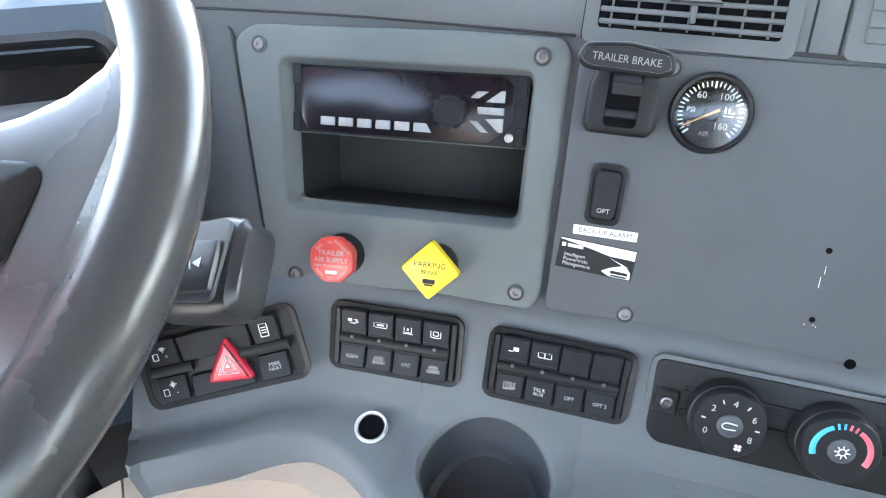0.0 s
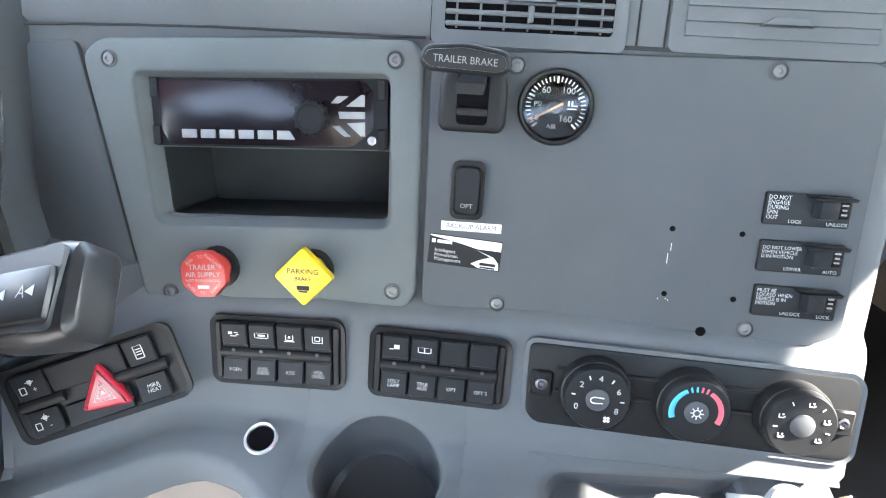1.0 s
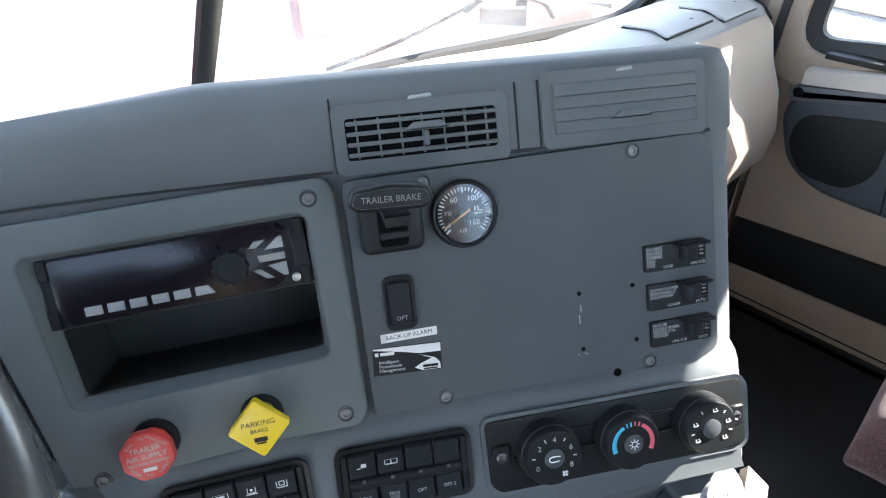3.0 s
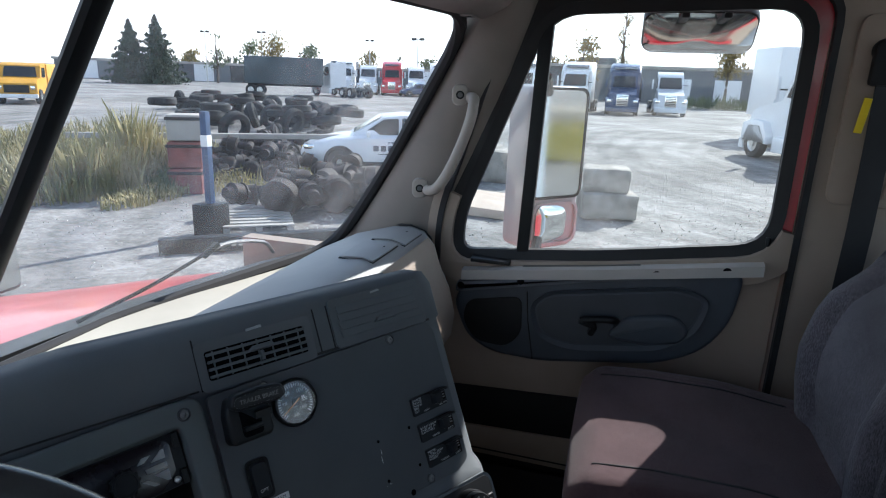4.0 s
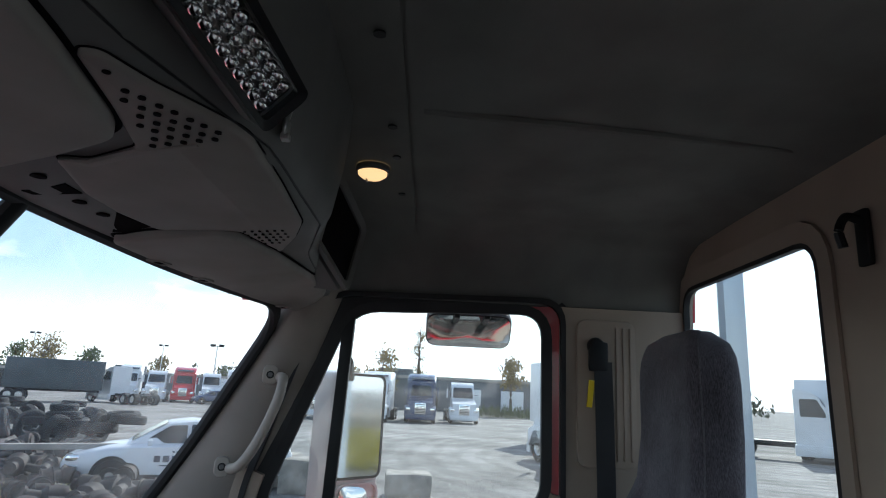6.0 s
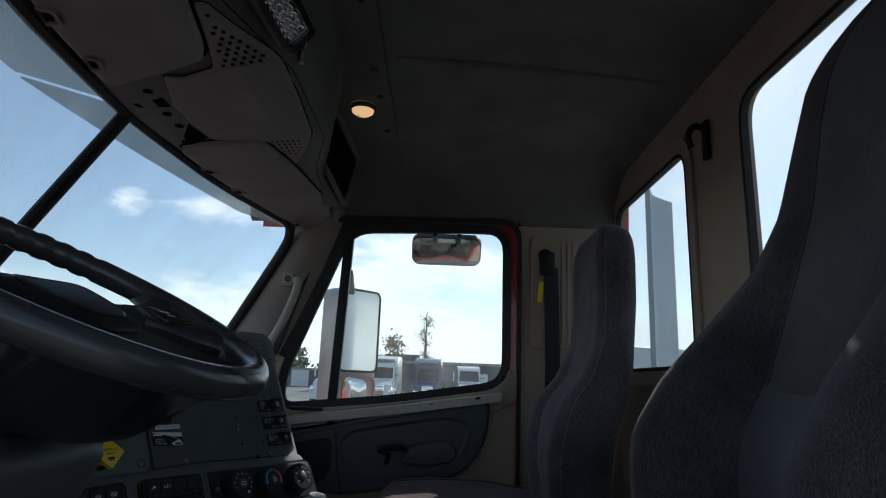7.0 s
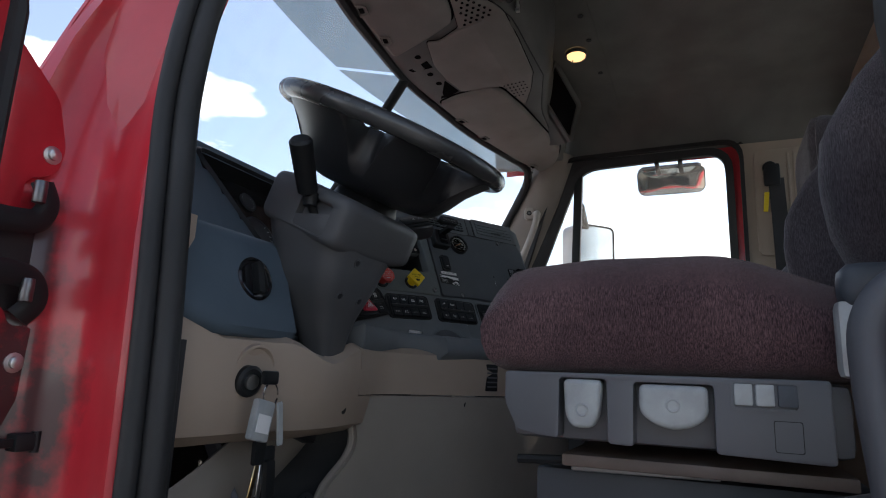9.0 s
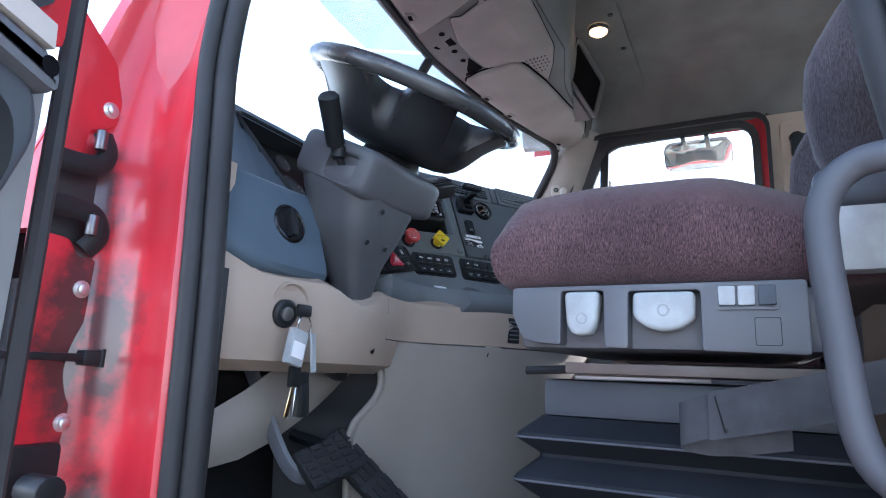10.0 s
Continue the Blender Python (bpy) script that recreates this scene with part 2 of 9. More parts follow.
BELT = shader("belt_webbing", (0.020, 0.020, 0.022), 0.8, vary=0.2, grain=700, bump=0.3)
PANEL_BLUE = shader("panel_blue_grey", (0.072, 0.098, 0.122), 0.6, vary=0.08, grain=900, bump=0.25, spec=0.2)
STRAP = shader("grey_strap", (0.068, 0.071, 0.081), 0.6, vary=0.1, grain=700, bump=0.2)
GLASS = clear("window_glass", (0.93, 0.96, 0.95), dust=0.02)
SCREEN_GLASS = clear("dusty_screen_glass", (0.93, 0.96, 0.95), dust=0.075)
SMOKE = clear("smoked_plastic", (0.62, 0.64, 0.62), 0.1)
SEE = clear("clear_cover", (0.97, 0.97, 0.97))
MIRROR = shader("mirror", (0.62, 0.63, 0.62), 0.03, metal=1.0, vary=0.02, grain=100, bump=0)
LAMP_ON = glow("lamp_diffuser", (1.0, 0.62, 0.28), 0.9)


def stained(name, base, spots, dark=(0.030, 0.022, 0.022)):
    """A copy of a paint with black greasy smudges: (x, y, z, radius, height) each."""
    m = base.copy()
    m.name = name
    nt = m.node_tree
    b = nt.nodes["Principled BSDF"]
    co = nt.nodes.new("ShaderNodeTexCoord")
    wob = nt.nodes.new("ShaderNodeTexNoise")
    wob.inputs["Scale"].default_value, wob.inputs["Detail"].default_value, wob.inputs["Roughness"].default_value = 13.0, 7.0, 0.62
    nt.links.new(co.outputs["Object"], wob.inputs["Vector"])
    total = None
    for x, y, z, r, h in spots:
        mp, ln, rg = nt.nodes.new("ShaderNodeMapping"), nt.nodes.new("ShaderNodeVectorMath"), nt.nodes.new("ShaderNodeMath")
        mp.inputs["Location"].default_value, mp.inputs["Scale"].default_value = (-x / r, -y / r, -z / h), (1 / r, 1 / r, 1 / h)
        ln.operation = "LENGTH"
        rg.operation = "SUBTRACT"
        rg.inputs[0].default_value = 1.0
        nt.links.new(co.outputs["Object"], mp.inputs["Vector"])
        nt.links.new(mp.outputs[0], ln.inputs[0])
        nt.links.new(ln.outputs["Value"], rg.inputs[1])
        if total is None:
            total = rg.outputs[0]
        else:
            mx = nt.nodes.new("ShaderNodeMath")
            mx.operation = "MAXIMUM"
            nt.links.new(total, mx.inputs[0])
            nt.links.new(rg.outputs[0], mx.inputs[1])
            total = mx.outputs[0]
    add = nt.nodes.new("ShaderNodeMath")
    add.operation = "MULTIPLY_ADD"
    add.inputs[1].default_value = 2.6
    nt.links.new(wob.outputs["Fac"], add.inputs[0])
    nt.links.new(total, add.inputs[2])
    lim = nt.nodes.new("ShaderNodeMapRange")
    lim.inputs[1].default_value, lim.inputs[2].default_value = 1.05, 1.75
    lim.inputs[3].default_value, lim.inputs[4].default_value = 0.0, 0.93
    nt.links.new(add.outputs[0], lim.inputs[0])
    mix = nt.nodes.new("ShaderNodeMix")
    mix.data_type = "RGBA"
    mix.inputs[7].default_value = (*dark, 1)
    nt.links.new(lim.outputs[0], mix.inputs[0])
    nt.links.new(b.inputs["Base Color"].links[0].from_socket, mix.inputs[6])
    nt.links.new(mix.outputs[2], b.inputs["Base Color"])
    return m


JAMB_RED = stained("jamb_red_paint", RED, ((-0.995, 1.31, 0.31, 0.055, 0.13), (-1.045, 1.325, 0.33, 0.05, 0.16), (-1.03, 1.325, 0.54, 0.030, 0.09), (-0.99, 1.31, 0.05, 0.05, 0.12)))


# ---- shapes ----
def box(sx, sy, sz, at=(0, 0, 0), bevel=0.0, seg=2, turn=None):
    bm = bmesh.new()
    bmesh.ops.create_cube(bm, size=1.0, matrix=Matrix.Diagonal((sx, sy, sz, 1)))
    if bevel:
        bmesh.ops.bevel(bm, geom=bm.edges[:], offset=bevel, segments=seg, profile=0.6, affect="EDGES")
    if turn:
        bm.transform(pose(0, 0, 0, *turn))
    bm.transform(Matrix.Translation(at))
    return bm


def rrect(w, h, r, n=4, cx=0.0, cy=0.0):
    pts = []
    for k, (sx, sy) in enumerate(((1, 1), (-1, 1), (-1, -1), (1, -1))):
        for i in range(n + 1):
            a = math.pi / 2 * (k + i / n)
            pts.append((cx + sx * (w / 2 - r) + r * math.cos(a), cy + sy * (h / 2 - r) + r * math.sin(a)))
    return pts


def rounded(poly, r, n=3):
    """A polygon with its corners rounded by r."""
    out, k = [], len(poly)
    for i in range(k):
        a, b, c = (Vector(poly[(i + j) % k]) for j in (-1, 0, 1))
        d1, d2 = (a - b), (c - b)
        s = min(r, d1.length * 0.45, d2.length * 0.45)
        p, q = b + d1.normalized() * s, b + d2.normalized() * s
        for j in range(n + 1):
            t = j / n
            out.append(tuple((1 - t) ** 2 * p + 2 * t * (1 - t) * b + t * t * q))
    return out


def prism(poly, depth, bevel=0.0, base=0.0, seg=2, mesh=None):
    """A flat polygon in x, y, pushed from z = base to base + depth."""
    bm = mesh or bmesh.new()
    lo = [bm.verts.new((x, y, base)) for x, y in poly]
    hi = [bm.verts.new((x, y, base + depth)) for x, y in poly]
    k = len(poly)
    top = bm.faces.new(hi)
    bm.faces.new(lo[::-1])
    for i in range(k):
        bm.faces.new((lo[i], lo[(i + 1) % k], hi[(i + 1) % k], hi[i]))
    bmesh.ops.recalc_face_normals(bm, faces=bm.faces[:])
    if bevel:
        bmesh.ops.bevel(bm, geom=list(top.edges), offset=bevel, segments=seg, profile=0.6, affect="EDGES")
    return bm


def frame_of(outer, inner, depth, base=0.0, lip=0.0):
    """A flat ring between two loops of equal count, pushed along z; lip sinks the inner rim."""
    bm = bmesh.new()
    k = len(outer)
    a = [bm.verts.new((x, y, base)) for x, y in outer]
    b = [bm.verts.new((x, y, base + depth)) for x, y in outer]
    c = [bm.verts.new((x, y, base + depth - lip)) for x, y in inner]
    d = [bm.verts.new((x, y, base)) for x, y in inner]
    for i in range(k):
        j = (i + 1) % k
        for p, q in ((a, b), (b, c), (c, d), (d, a)):
            bm.faces.new((p[i], p[j], q[j], q[i]))
    bmesh.ops.recalc_face_normals(bm, faces=bm.faces[:])
    return bm


def rod(r1, r2, depth, n=20, at=(0, 0, 0), bevel=0.0, turn=None):
    """A round bar or cone along z from at."""
    bm = bmesh.new()
    bmesh.ops.create_cone(bm, cap_ends=True, segments=n, radius1=r1, radius2=r2, depth=depth, matrix=Matrix.Translation((0, 0, depth / 2)))
    if bevel:
        es = [e for e in bm.edges if abs(e.verts[0].co.z - e.verts[1].co.z) < 1e-6]
        bmesh.ops.bevel(bm, geom=es, offset=bevel, segments=2, profile=0.6, affect="EDGES")
    if turn:
        bm.transform(pose(0, 0, 0, *turn))
    bm.transform(Matrix.Translation(at))
    return bm


def lathe(profile, n=28, caps=True):
    """Radius and height pairs turned round z; caps close the ends."""
    bm = bmesh.new()
    rings = [[bm.verts.new((r * math.cos(2 * math.pi * i / n), r * math.sin(2 * math.pi * i / n), z)) for i in range(n)] for r, z in profile]
    for a, b in zip(rings, rings[1:]):
        for i in range(n):
            bm.faces.new((a[i], a[(i + 1) % n], b[(i + 1) % n], b[i]))
    for ring in (rings[0], rings[-1]):
        if caps and ring[0].co.xy.length > 1e-4:
            bm.faces.new(ring)
    bmesh.ops.remove_doubles(bm, verts=bm.verts[:], dist=1e-5)
    bmesh.ops.recalc_face_normals(bm, faces=bm.faces[:])
    return bm


def smooth_line(pts, n=6):
    """A Catmull-Rom line through the points."""
    p = [Vector(q) for q in pts]
    p = [2 * p[0] - p[1]] + p + [2 * p[-1] - p[-2]]
    out = []
    for i in range(1, len(p) - 2):
        for j in range(n):
            t = j / n
            out.append(0.5 * (2 * p[i] + (p[i + 1] - p[i - 1]) * t + (2 * p[i - 1] - 5 * p[i] + 4 * p[i + 1] - p[i + 2]) * t * t
                              + (3 * p[i] - p[i - 1] - 3 * p[i + 1] + p[i + 2]) * t ** 3))
    return out + [p[-2]]


def tube(pts, r, n=10, closed=False, flat=1.0, up=(0, 0, 1)):
    """A round (or flattened) bar swept along points; r may be a list."""
    bm = bmesh.new()
    p = [Vector(q) for q in pts]
    rings = []
    for i, q in enumerate(p):
        a = p[i - 1] if i or closed else q
        b = p[(i + 1) % len(p)] if i < len(p) - 1 or closed else q
        d = (b - a).normalized()
        s = d.cross(Vector(up))
        s = s.normalized() if s.length > 1e-4 else d.orthogonal().normalized()
        t = s.cross(d)
        rad = r[i] if isinstance(r, (list, tuple)) else r
        rings.append([bm.verts.new(q + rad * (math.cos(2 * math.pi * k / n) * s + flat * math.sin(2 * math.pi * k / n) * t)) for k in range(n)])
    pairs = list(zip(rings, rings[1:])) + ([(rings[-1], rings[0])] if closed else [])
    for a, b in pairs:
        for k in range(n):
            bm.faces.new((a[k], a[(k + 1) % n], b[(k + 1) % n], b[k]))
    if not closed:
        bm.faces.new(rings[0]), bm.faces.new(rings[-1])
    bmesh.ops.recalc_face_normals(bm, faces=bm.faces[:])
    return bm


def loft(loops, caps=True, closed=True):
    """A skin over loops of equal count."""
    bm = bmesh.new()
    vs = [[bm.verts.new(q) for q in loop] for loop in loops]
    k = len(vs[0])
    for a, b in zip(vs, vs[1:]):
        for i in range(k if closed else k - 1):
            bm.faces.new((a[i], a[(i + 1) % k], b[(i + 1) % k], b[i]))
    if caps and closed:
        bm.faces.new(vs[0]), bm.faces.new(vs[-1])
    bmesh.ops.recalc_face_normals(bm, faces=bm.faces[:])
    return bm


def sheet(fn, us, vs, skip=None, thick=0.0):
    """A grid over us, vs; fn gives the place; skip(u, v) leaves a cell out."""
    bm = bmesh.new()
    g = [[bm.verts.new(fn(u, v)) for v in vs] for u in us]
    for i in range(len(us) - 1):
        for j in range(len(vs) - 1):
            if not (skip and skip((us[i] + us[i + 1]) / 2, (vs[j] + vs[j + 1]) / 2)):
                bm.faces.new((g[i][j], g[i + 1][j], g[i + 1][j + 1], g[i][j + 1]))
    if thick:
        bm.normal_update()
        bmesh.ops.solidify(bm, geom=bm.faces[:], thickness=thick)
    return bm


def join(*bms):
    out = bmesh.new()
    for b in bms:
        me = bpy.data.meshes.new("tmp")
        b.to_mesh(me)
        out.from_mesh(me)
        bpy.data.meshes.remove(me)
        b.free()
    return out


def put(bm, m):
    bm.transform(m)
    return bm


def thing(name, m=None, label="", category="", group="", kind=""):
    e = new(name)
    e.empty_display_size = 0.05
    e.matrix_basis = m if m is not None else Matrix()
    return tagged(e, label, category, group, kind)


def mesh_of(name, bm, material, sharp=38, flat=False):
    me = bpy.data.meshes.new(name)
    bm.to_mesh(me)
    bm.free()
    me.materials.append(material)
    if not flat:
        me.polygons.foreach_set("use_smooth", [True] * len(me.polygons))
        me.set_sharp_from_angle(angle=radians(sharp))
    return me


def part(name, bm, material, parent=None, label="", m=None, sharp=38, flat=False):
    ob = new(name, bm if isinstance(bm, bpy.types.Mesh) else mesh_of(name, bm, material, sharp, flat))
    ob.parent = parent
    if m is not None:
        ob.matrix_basis = m
    if label:
        ob["label"] = label
    return ob


def lettering(text, size, material, parent, m, align="CENTER", name="lettering", wide=1.0, heavy=0.0):
    material = INK if material is PRINT else material
    cu = bpy.data.curves.new("letters", "FONT")
    cu.body, cu.size, cu.align_x, cu.align_y, cu.resolution_u = text, size, align, "CENTER", 2
    cu.offset = heavy
    cu.space_line = 0.85
    ob = bpy.data.objects.new("letters", cu)
    me = bpy.data.meshes.new_from_object(ob)
    bpy.data.objects.remove(ob)
    me.materials.clear()
    me.materials.append(material)
    me.transform(Matrix.Diagonal((wide, 1, 1, 1)))
    o = new(name, me)
    o.parent = parent
    o.matrix_basis = m
    return o


def bars(rects, material, parent, m=None, name="marking", deep=0.0004):
    """Flat printed bars: (x, y, w, h) each, in one mesh."""
    bm = bmesh.new()
    for x, y, w, h in rects:
        prism([(x - w / 2, y - h / 2), (x + w / 2, y - h / 2), (x + w / 2, y + h / 2), (x - w / 2, y + h / 2)], deep, mesh=bm)
    return part(name, bm, material, parent, m=m)


def ngon(n, r, turn=0.0):
    return [(r * math.cos(2 * math.pi * i / n + turn), r * math.sin(2 * math.pi * i / n + turn)) for i in range(n)]


def offset(loop, d):
    """The loop (x, y), counter-clockwise or not, moved outward by d."""
    k = len(loop)
    area = sum(loop[i][0] * loop[(i + 1) % k][1] - loop[(i + 1) % k][0] * loop[i][1] for i in range(k))
    s = 1 if area > 0 else -1
    out = []
    for i in range(k):
        a, b = Vector(loop[i - 1]), Vector(loop[(i + 1) % k])
        t = (b - a).normalized()
        out.append((loop[i][0] + s * d * t.y, loop[i][1] - s * d * t.x))
    return out


def offset_by(loop, reach):
    """The loop moved outward by reach(x, y) at each point."""
    return [(p[0] + (q[0] - p[0]) * reach(*p), p[1] + (q[1] - p[1]) * reach(*p)) for p, q in zip(loop, offset(loop, 1.0))]


def yz(x, into=-1):
    """Local x, y, z to world: x along +y, y along +z, z along into * x, at that x."""
    return Matrix(((0, 0, into, x), (1, 0, 0, 0), (0, 1, 0, 0), (0, 0, 0, 1)))


def xz(y, into=1):
    return Matrix(((1, 0, 0, 0), (0, 0, into, y), (0, 1, 0, 0), (0, 0, 0, 1)))


# ---- the cab's shell ----
def shield_y(x, z):
    """The windscreen's surface."""
    return 1.34 - 0.05 * abs(x) - 0.18 * x * x + 0.67 * (1.289 - z)


def span(a, b, n):
    return [a + (b - a) * i / n for i in range(n + 1)]


floor = part("floor", box(2.0, 1.62, 0.06, (0, 0.76, -0.03)), RUBBER)
tagged(floor, "black rubber floor mat of the truck cab", "floor", kind="structure")

# rear wall with two window openings
REAR_R = rounded([(0.29, 0.79), (0.94, 0.79), (0.94, 1.372), (0.30, 1.372)], 0.07, 5)
REAR_L = rounded([(-0.94, 0.79), (-0.005, 0.79), (0.005, 1.372), (-0.94, 1.372)], 0.07, 5)


def rear_wall():
    bm = bmesh.new()
    # strips round the two openings, then the slab's other side
    edges = []
    outer = [(-1.0, -0.05), (1.0, -0.05), (1.0, 1.54), (-1.0, 1.54)]
    for loop in (outer, REAR_R, REAR_L):
        vs = [bm.verts.new((x, 0, z)) for x, z in loop]
        edges += [bm.edges.new((vs[i], vs[(i + 1) % len(vs)])) for i in range(len(vs))]
    bmesh.ops.triangle_fill(bm, use_beauty=True, edges=edges)
    for f in list(bm.faces):
        c = f.calc_center_median()
        if any(min(p[0] for p in w) + 0.02 < c.x < max(p[0] for p in w) - 0.02 and 0.81 < c.z < 1.35 for w in (REAR_R, REAR_L)):
            bm.faces.remove(f)
    ret = bmesh.ops.extrude_face_region(bm, geom=bm.faces[:])
    bmesh.ops.translate(bm, verts=[v for v in ret["geom"] if isinstance(v, bmesh.types.BMVert)], vec=(0, -0.024, 0))
    bmesh.ops.recalc_face_normals(bm, faces=bm.faces[:])
    return bm


wall_rear = part("wall_rear", rear_wall(), TAN)
tagged(wall_rear, "tan plastic rear wall of the cab with two windows", "wall", kind="structure")
for name, loop in (("window_1", REAR_R), ("window_2", REAR_L)):
    w = thing(name, label="rear cab window with black rubber gasket", category="window", kind="structure")
    part("window_frame", put(frame_of(offset(loop, 0.045), offset(loop, 0.002), 0.008, 0.0, 0.004), xz(0.001)), TAN, w, "raised tan moulding")
    part("gasket", put(frame_of(offset(loop, 0.003), offset(loop, -0.009), 0.016, -0.012), xz(0.001)), RUBBER, w)
    pane = part("pane", put(prism(offset(loop, -0.005), 0.005, base=-0.014), xz(0)), GLASS, w)
    pane.visible_shadow = False
hook = thing("coat_hook", pose(0.16, 0.006, 1.335), "black plastic coat hook on the rear wall", "hook")
part("plate", box(0.03, 0.012, 0.10, (0, 0.002, 0), 0.005), BLACK, hook)
part("hook", tube(smooth_line([(0, 0.005, 0.03), (0, 0.03, 0.035), (0, 0.045, 0.01), (0, 0.04, -0.02)]), 0.008, 8), BLACK, hook)


# ceiling: side walls over the doors curve into the roof
def liner_profile():
    half = [(0.985, 1.30), (0.962, 1.31), (0.945, 1.38), (0.925, 1.44), (0.885, 1.485), (0.82, 1.508), (0.60, 1.516), (0.0, 1.522)]
    return half + [(-x, z) for x, z in half[-2::-1]]


def liner(y0, y1, n):
    prof = liner_profile()
    loops = [[(x, y, z - 0.02 * max(0, (0.12 - y) / 0.12) ** 2 * (z - 1.3) / 0.2) for x, z in prof] for y in span(y0, y1, n)]
    bm = loft(loops, closed=False)
    bmesh.ops.recalc_face_normals(bm, faces=bm.faces[:])
    bmesh.ops.solidify(bm, geom=bm.faces[:], thickness=-0.02)
    return bm


ceiling = part("ceiling", join(liner(-0.02, 0.798, 8), liner(0.804, 1.36, 3), put(liner(0.785, 0.817, 1), Matrix.Translation((0, 0, 0.004))),
                               tube(smooth_line([(0.150, 0.775, 1.524), (0.160, 0.62, 1.519), (0.178, 0.44, 1.519), (0.20, 0.28, 1.520), (0.232, 0.06, 1.524)]), [0.009] * 25, 8)), LINER)
tagged(ceiling, "dark grey headliner with a seam and pressed ridge", "ceiling", kind="structure")
for x in (-0.3, -0.09, 0.21, 0.36, 0.60):
    part("liner_plug", rod(0.009, 0.009, 0.003, 12, (x, 0.834, 1.5135)), BLACK, ceiling)
roof = part("roof", loft([[(1.03, y, 1.29), (1.02, y, 1.42), (0.96, y, 1.53), (0.8, y, 1.57), (-0.8, y, 1.57), (-0.96, y, 1.53), (-1.02, y, 1.42), (-1.03, y, 1.29)] for y in (-0.07, 0.6, 1.33)], closed=False), RED)
tagged(roof, "red painted cab roof skin", "roof", kind="structure")

# ---- windscreen ----
SCREEN = rounded([(-0.965, 0.605), (-0.4, 0.585), (0.4, 0.585), (0.965, 0.605), (0.965, 0.85), (0.895, 1.262), (0.45, 1.272), (0, 1.285), (-0.45, 1.272), (-0.895, 1.262), (-0.965, 0.85)], 0.10, 5)
screen = thing("windscreen", label="two-piece windscreen with black rubber gasket and dividing bar", category="windscreen", kind="structure")
part("gasket", tube([(x, shield_y(x, z) - 0.008, z) for x, z in SCREEN], 0.017, 8, closed=True), RUBBER, screen)
bar_line = [(0, shield_y(0, z) - 0.012, z) for z in span(0.58, 1.295, 6)]
part("dividing_bar", tube(bar_line, 0.019, 10, flat=0.7), BLACK, screen)
for s in (-1, 1):
    pane = part("pane", sheet(lambda x, z: (s * x, shield_y(x, z) + 0.008, z), span(0.0, 0.985, 10), span(0.57, 1.30, 6)), SCREEN_GLASS, screen)
    pane.visible_shadow = False
visor = thing("sun_visor", label="smoked plastic sun visor above the windscreen outside", category="visor")
for s in (-1, 1):
    part("visor_panel", sheet(lambda x, k: (s * x, shield_y(x, 1.285) + 0.025 + 0.22 * k, 1.302 + 0.060 * k - 0.05 * x * x), span(0.01, 0.93, 10), span(0, 1, 3), thick=0.004), SMOKE, visor)


# front pillars between windscreen and doors
def pillar(s):
    loops = []
    for z in span(0.50, 1.33, 12):
        k = (z - 0.5) / 0.83
        ex, ey = np.interp(z, [0.5, 0.67, 0.8, 0.95, 1.12, 1.236, 1.33], [0.985, 0.975, 0.97, 0.958, 0.932, 0.905, 0.86]), 0
        ey = shield_y(ex, z) - 0.012
        dy = np.interp(z, [0.5, 0.64, 0.745, 0.91, 1.12, 1.235, 1.33], [1.225, 1.225, 1.210, 1.143, 1.062, 1.026, 0.995])
        a, b = Vector((ex, ey, z)), Vector((0.978 if s > 0 else 0.945, dy, z))
        m = (a + b) / 2 + Vector((-0.040, -0.015, 0))
        row = [a + Vector((0.03, 0.02, 0)), a, (a * 0.75 + m * 0.25) + Vector((-0.014, -0.006, 0)), m, b * 0.75 + m * 0.25 + Vector((-0.008, 0, 0)), b, b + Vector((0.016, 0.02, 0)), a + Vector((0.03, 0.03, 0))]
        loops.append([(s * p.x, p.y, p.z) for p in row])
    return loft(loops)


for s, name in ((1, "wall_pillar_1"), (-1, "wall_pillar_2")):
    tagged(part(name, pillar(s), TRIM_GREY if s > 0 else RED), "grey-brown plastic trim of the windscreen pillar" if s > 0 else "red painted windscreen pillar beside the open door", "pillar", kind="structure")
grab = thing("grab_rail", pose(0, 0, 0), "beige grab handle screwed to the windscreen pillar", "handle")
GRIP_PALE = shader("grab_pale_plastic", (0.36, 0.32, 0.28), 0.5, vary=0.06, grain=900, bump=0.15)
part("grip", tube(smooth_line([(0.893, 1.160, 1.062), (0.862, 1.140, 1.060), (0.838, 1.135, 1.040), (0.826, 1.140, 1.00), (0.826, 1.165, 0.93), (0.834, 1.195, 0.87), (0.845, 1.222, 0.835), (0.866, 1.246, 0.822), (0.898, 1.268, 0.818)]), 0.0135, 12), GRIP_PALE, grab)
for p in ((0.880, 1.180, 1.067), (0.888, 1.283, 0.822)):
    face = look(p, Vector(p) + Vector((-1, -0.30, 0.05))) @ pose(0, 0, 0, 180, 0, 0)
    pad = part("mount", put(prism(rrect(0.040, 0.052, 0.016, 5), 0.020, 0.005, -0.012, 3), face), GRIP_PALE, grab)
    part("screw_well", put(rod(0.0105, 0.0105, 0.0008, 18, (0, 0, 0.0078)), face), BLACK, pad)
    part("screw", put(lathe([(0.0065, 0.0084), (0.006, 0.0104), (0.0036, 0.0108), (0.003, 0.0094), (0, 0.0092)], 14), face), DARK_STEEL, pad)

# ---- passenger door, closed ----
WIN = rounded([(0.985, 1.277), (0.405, 1.296), (0.402, 0.735), (0.80, 0.672), (1.19, 0.632), (1.187, 0.745)], 0.085, 5)
DOOR_X = 0.975


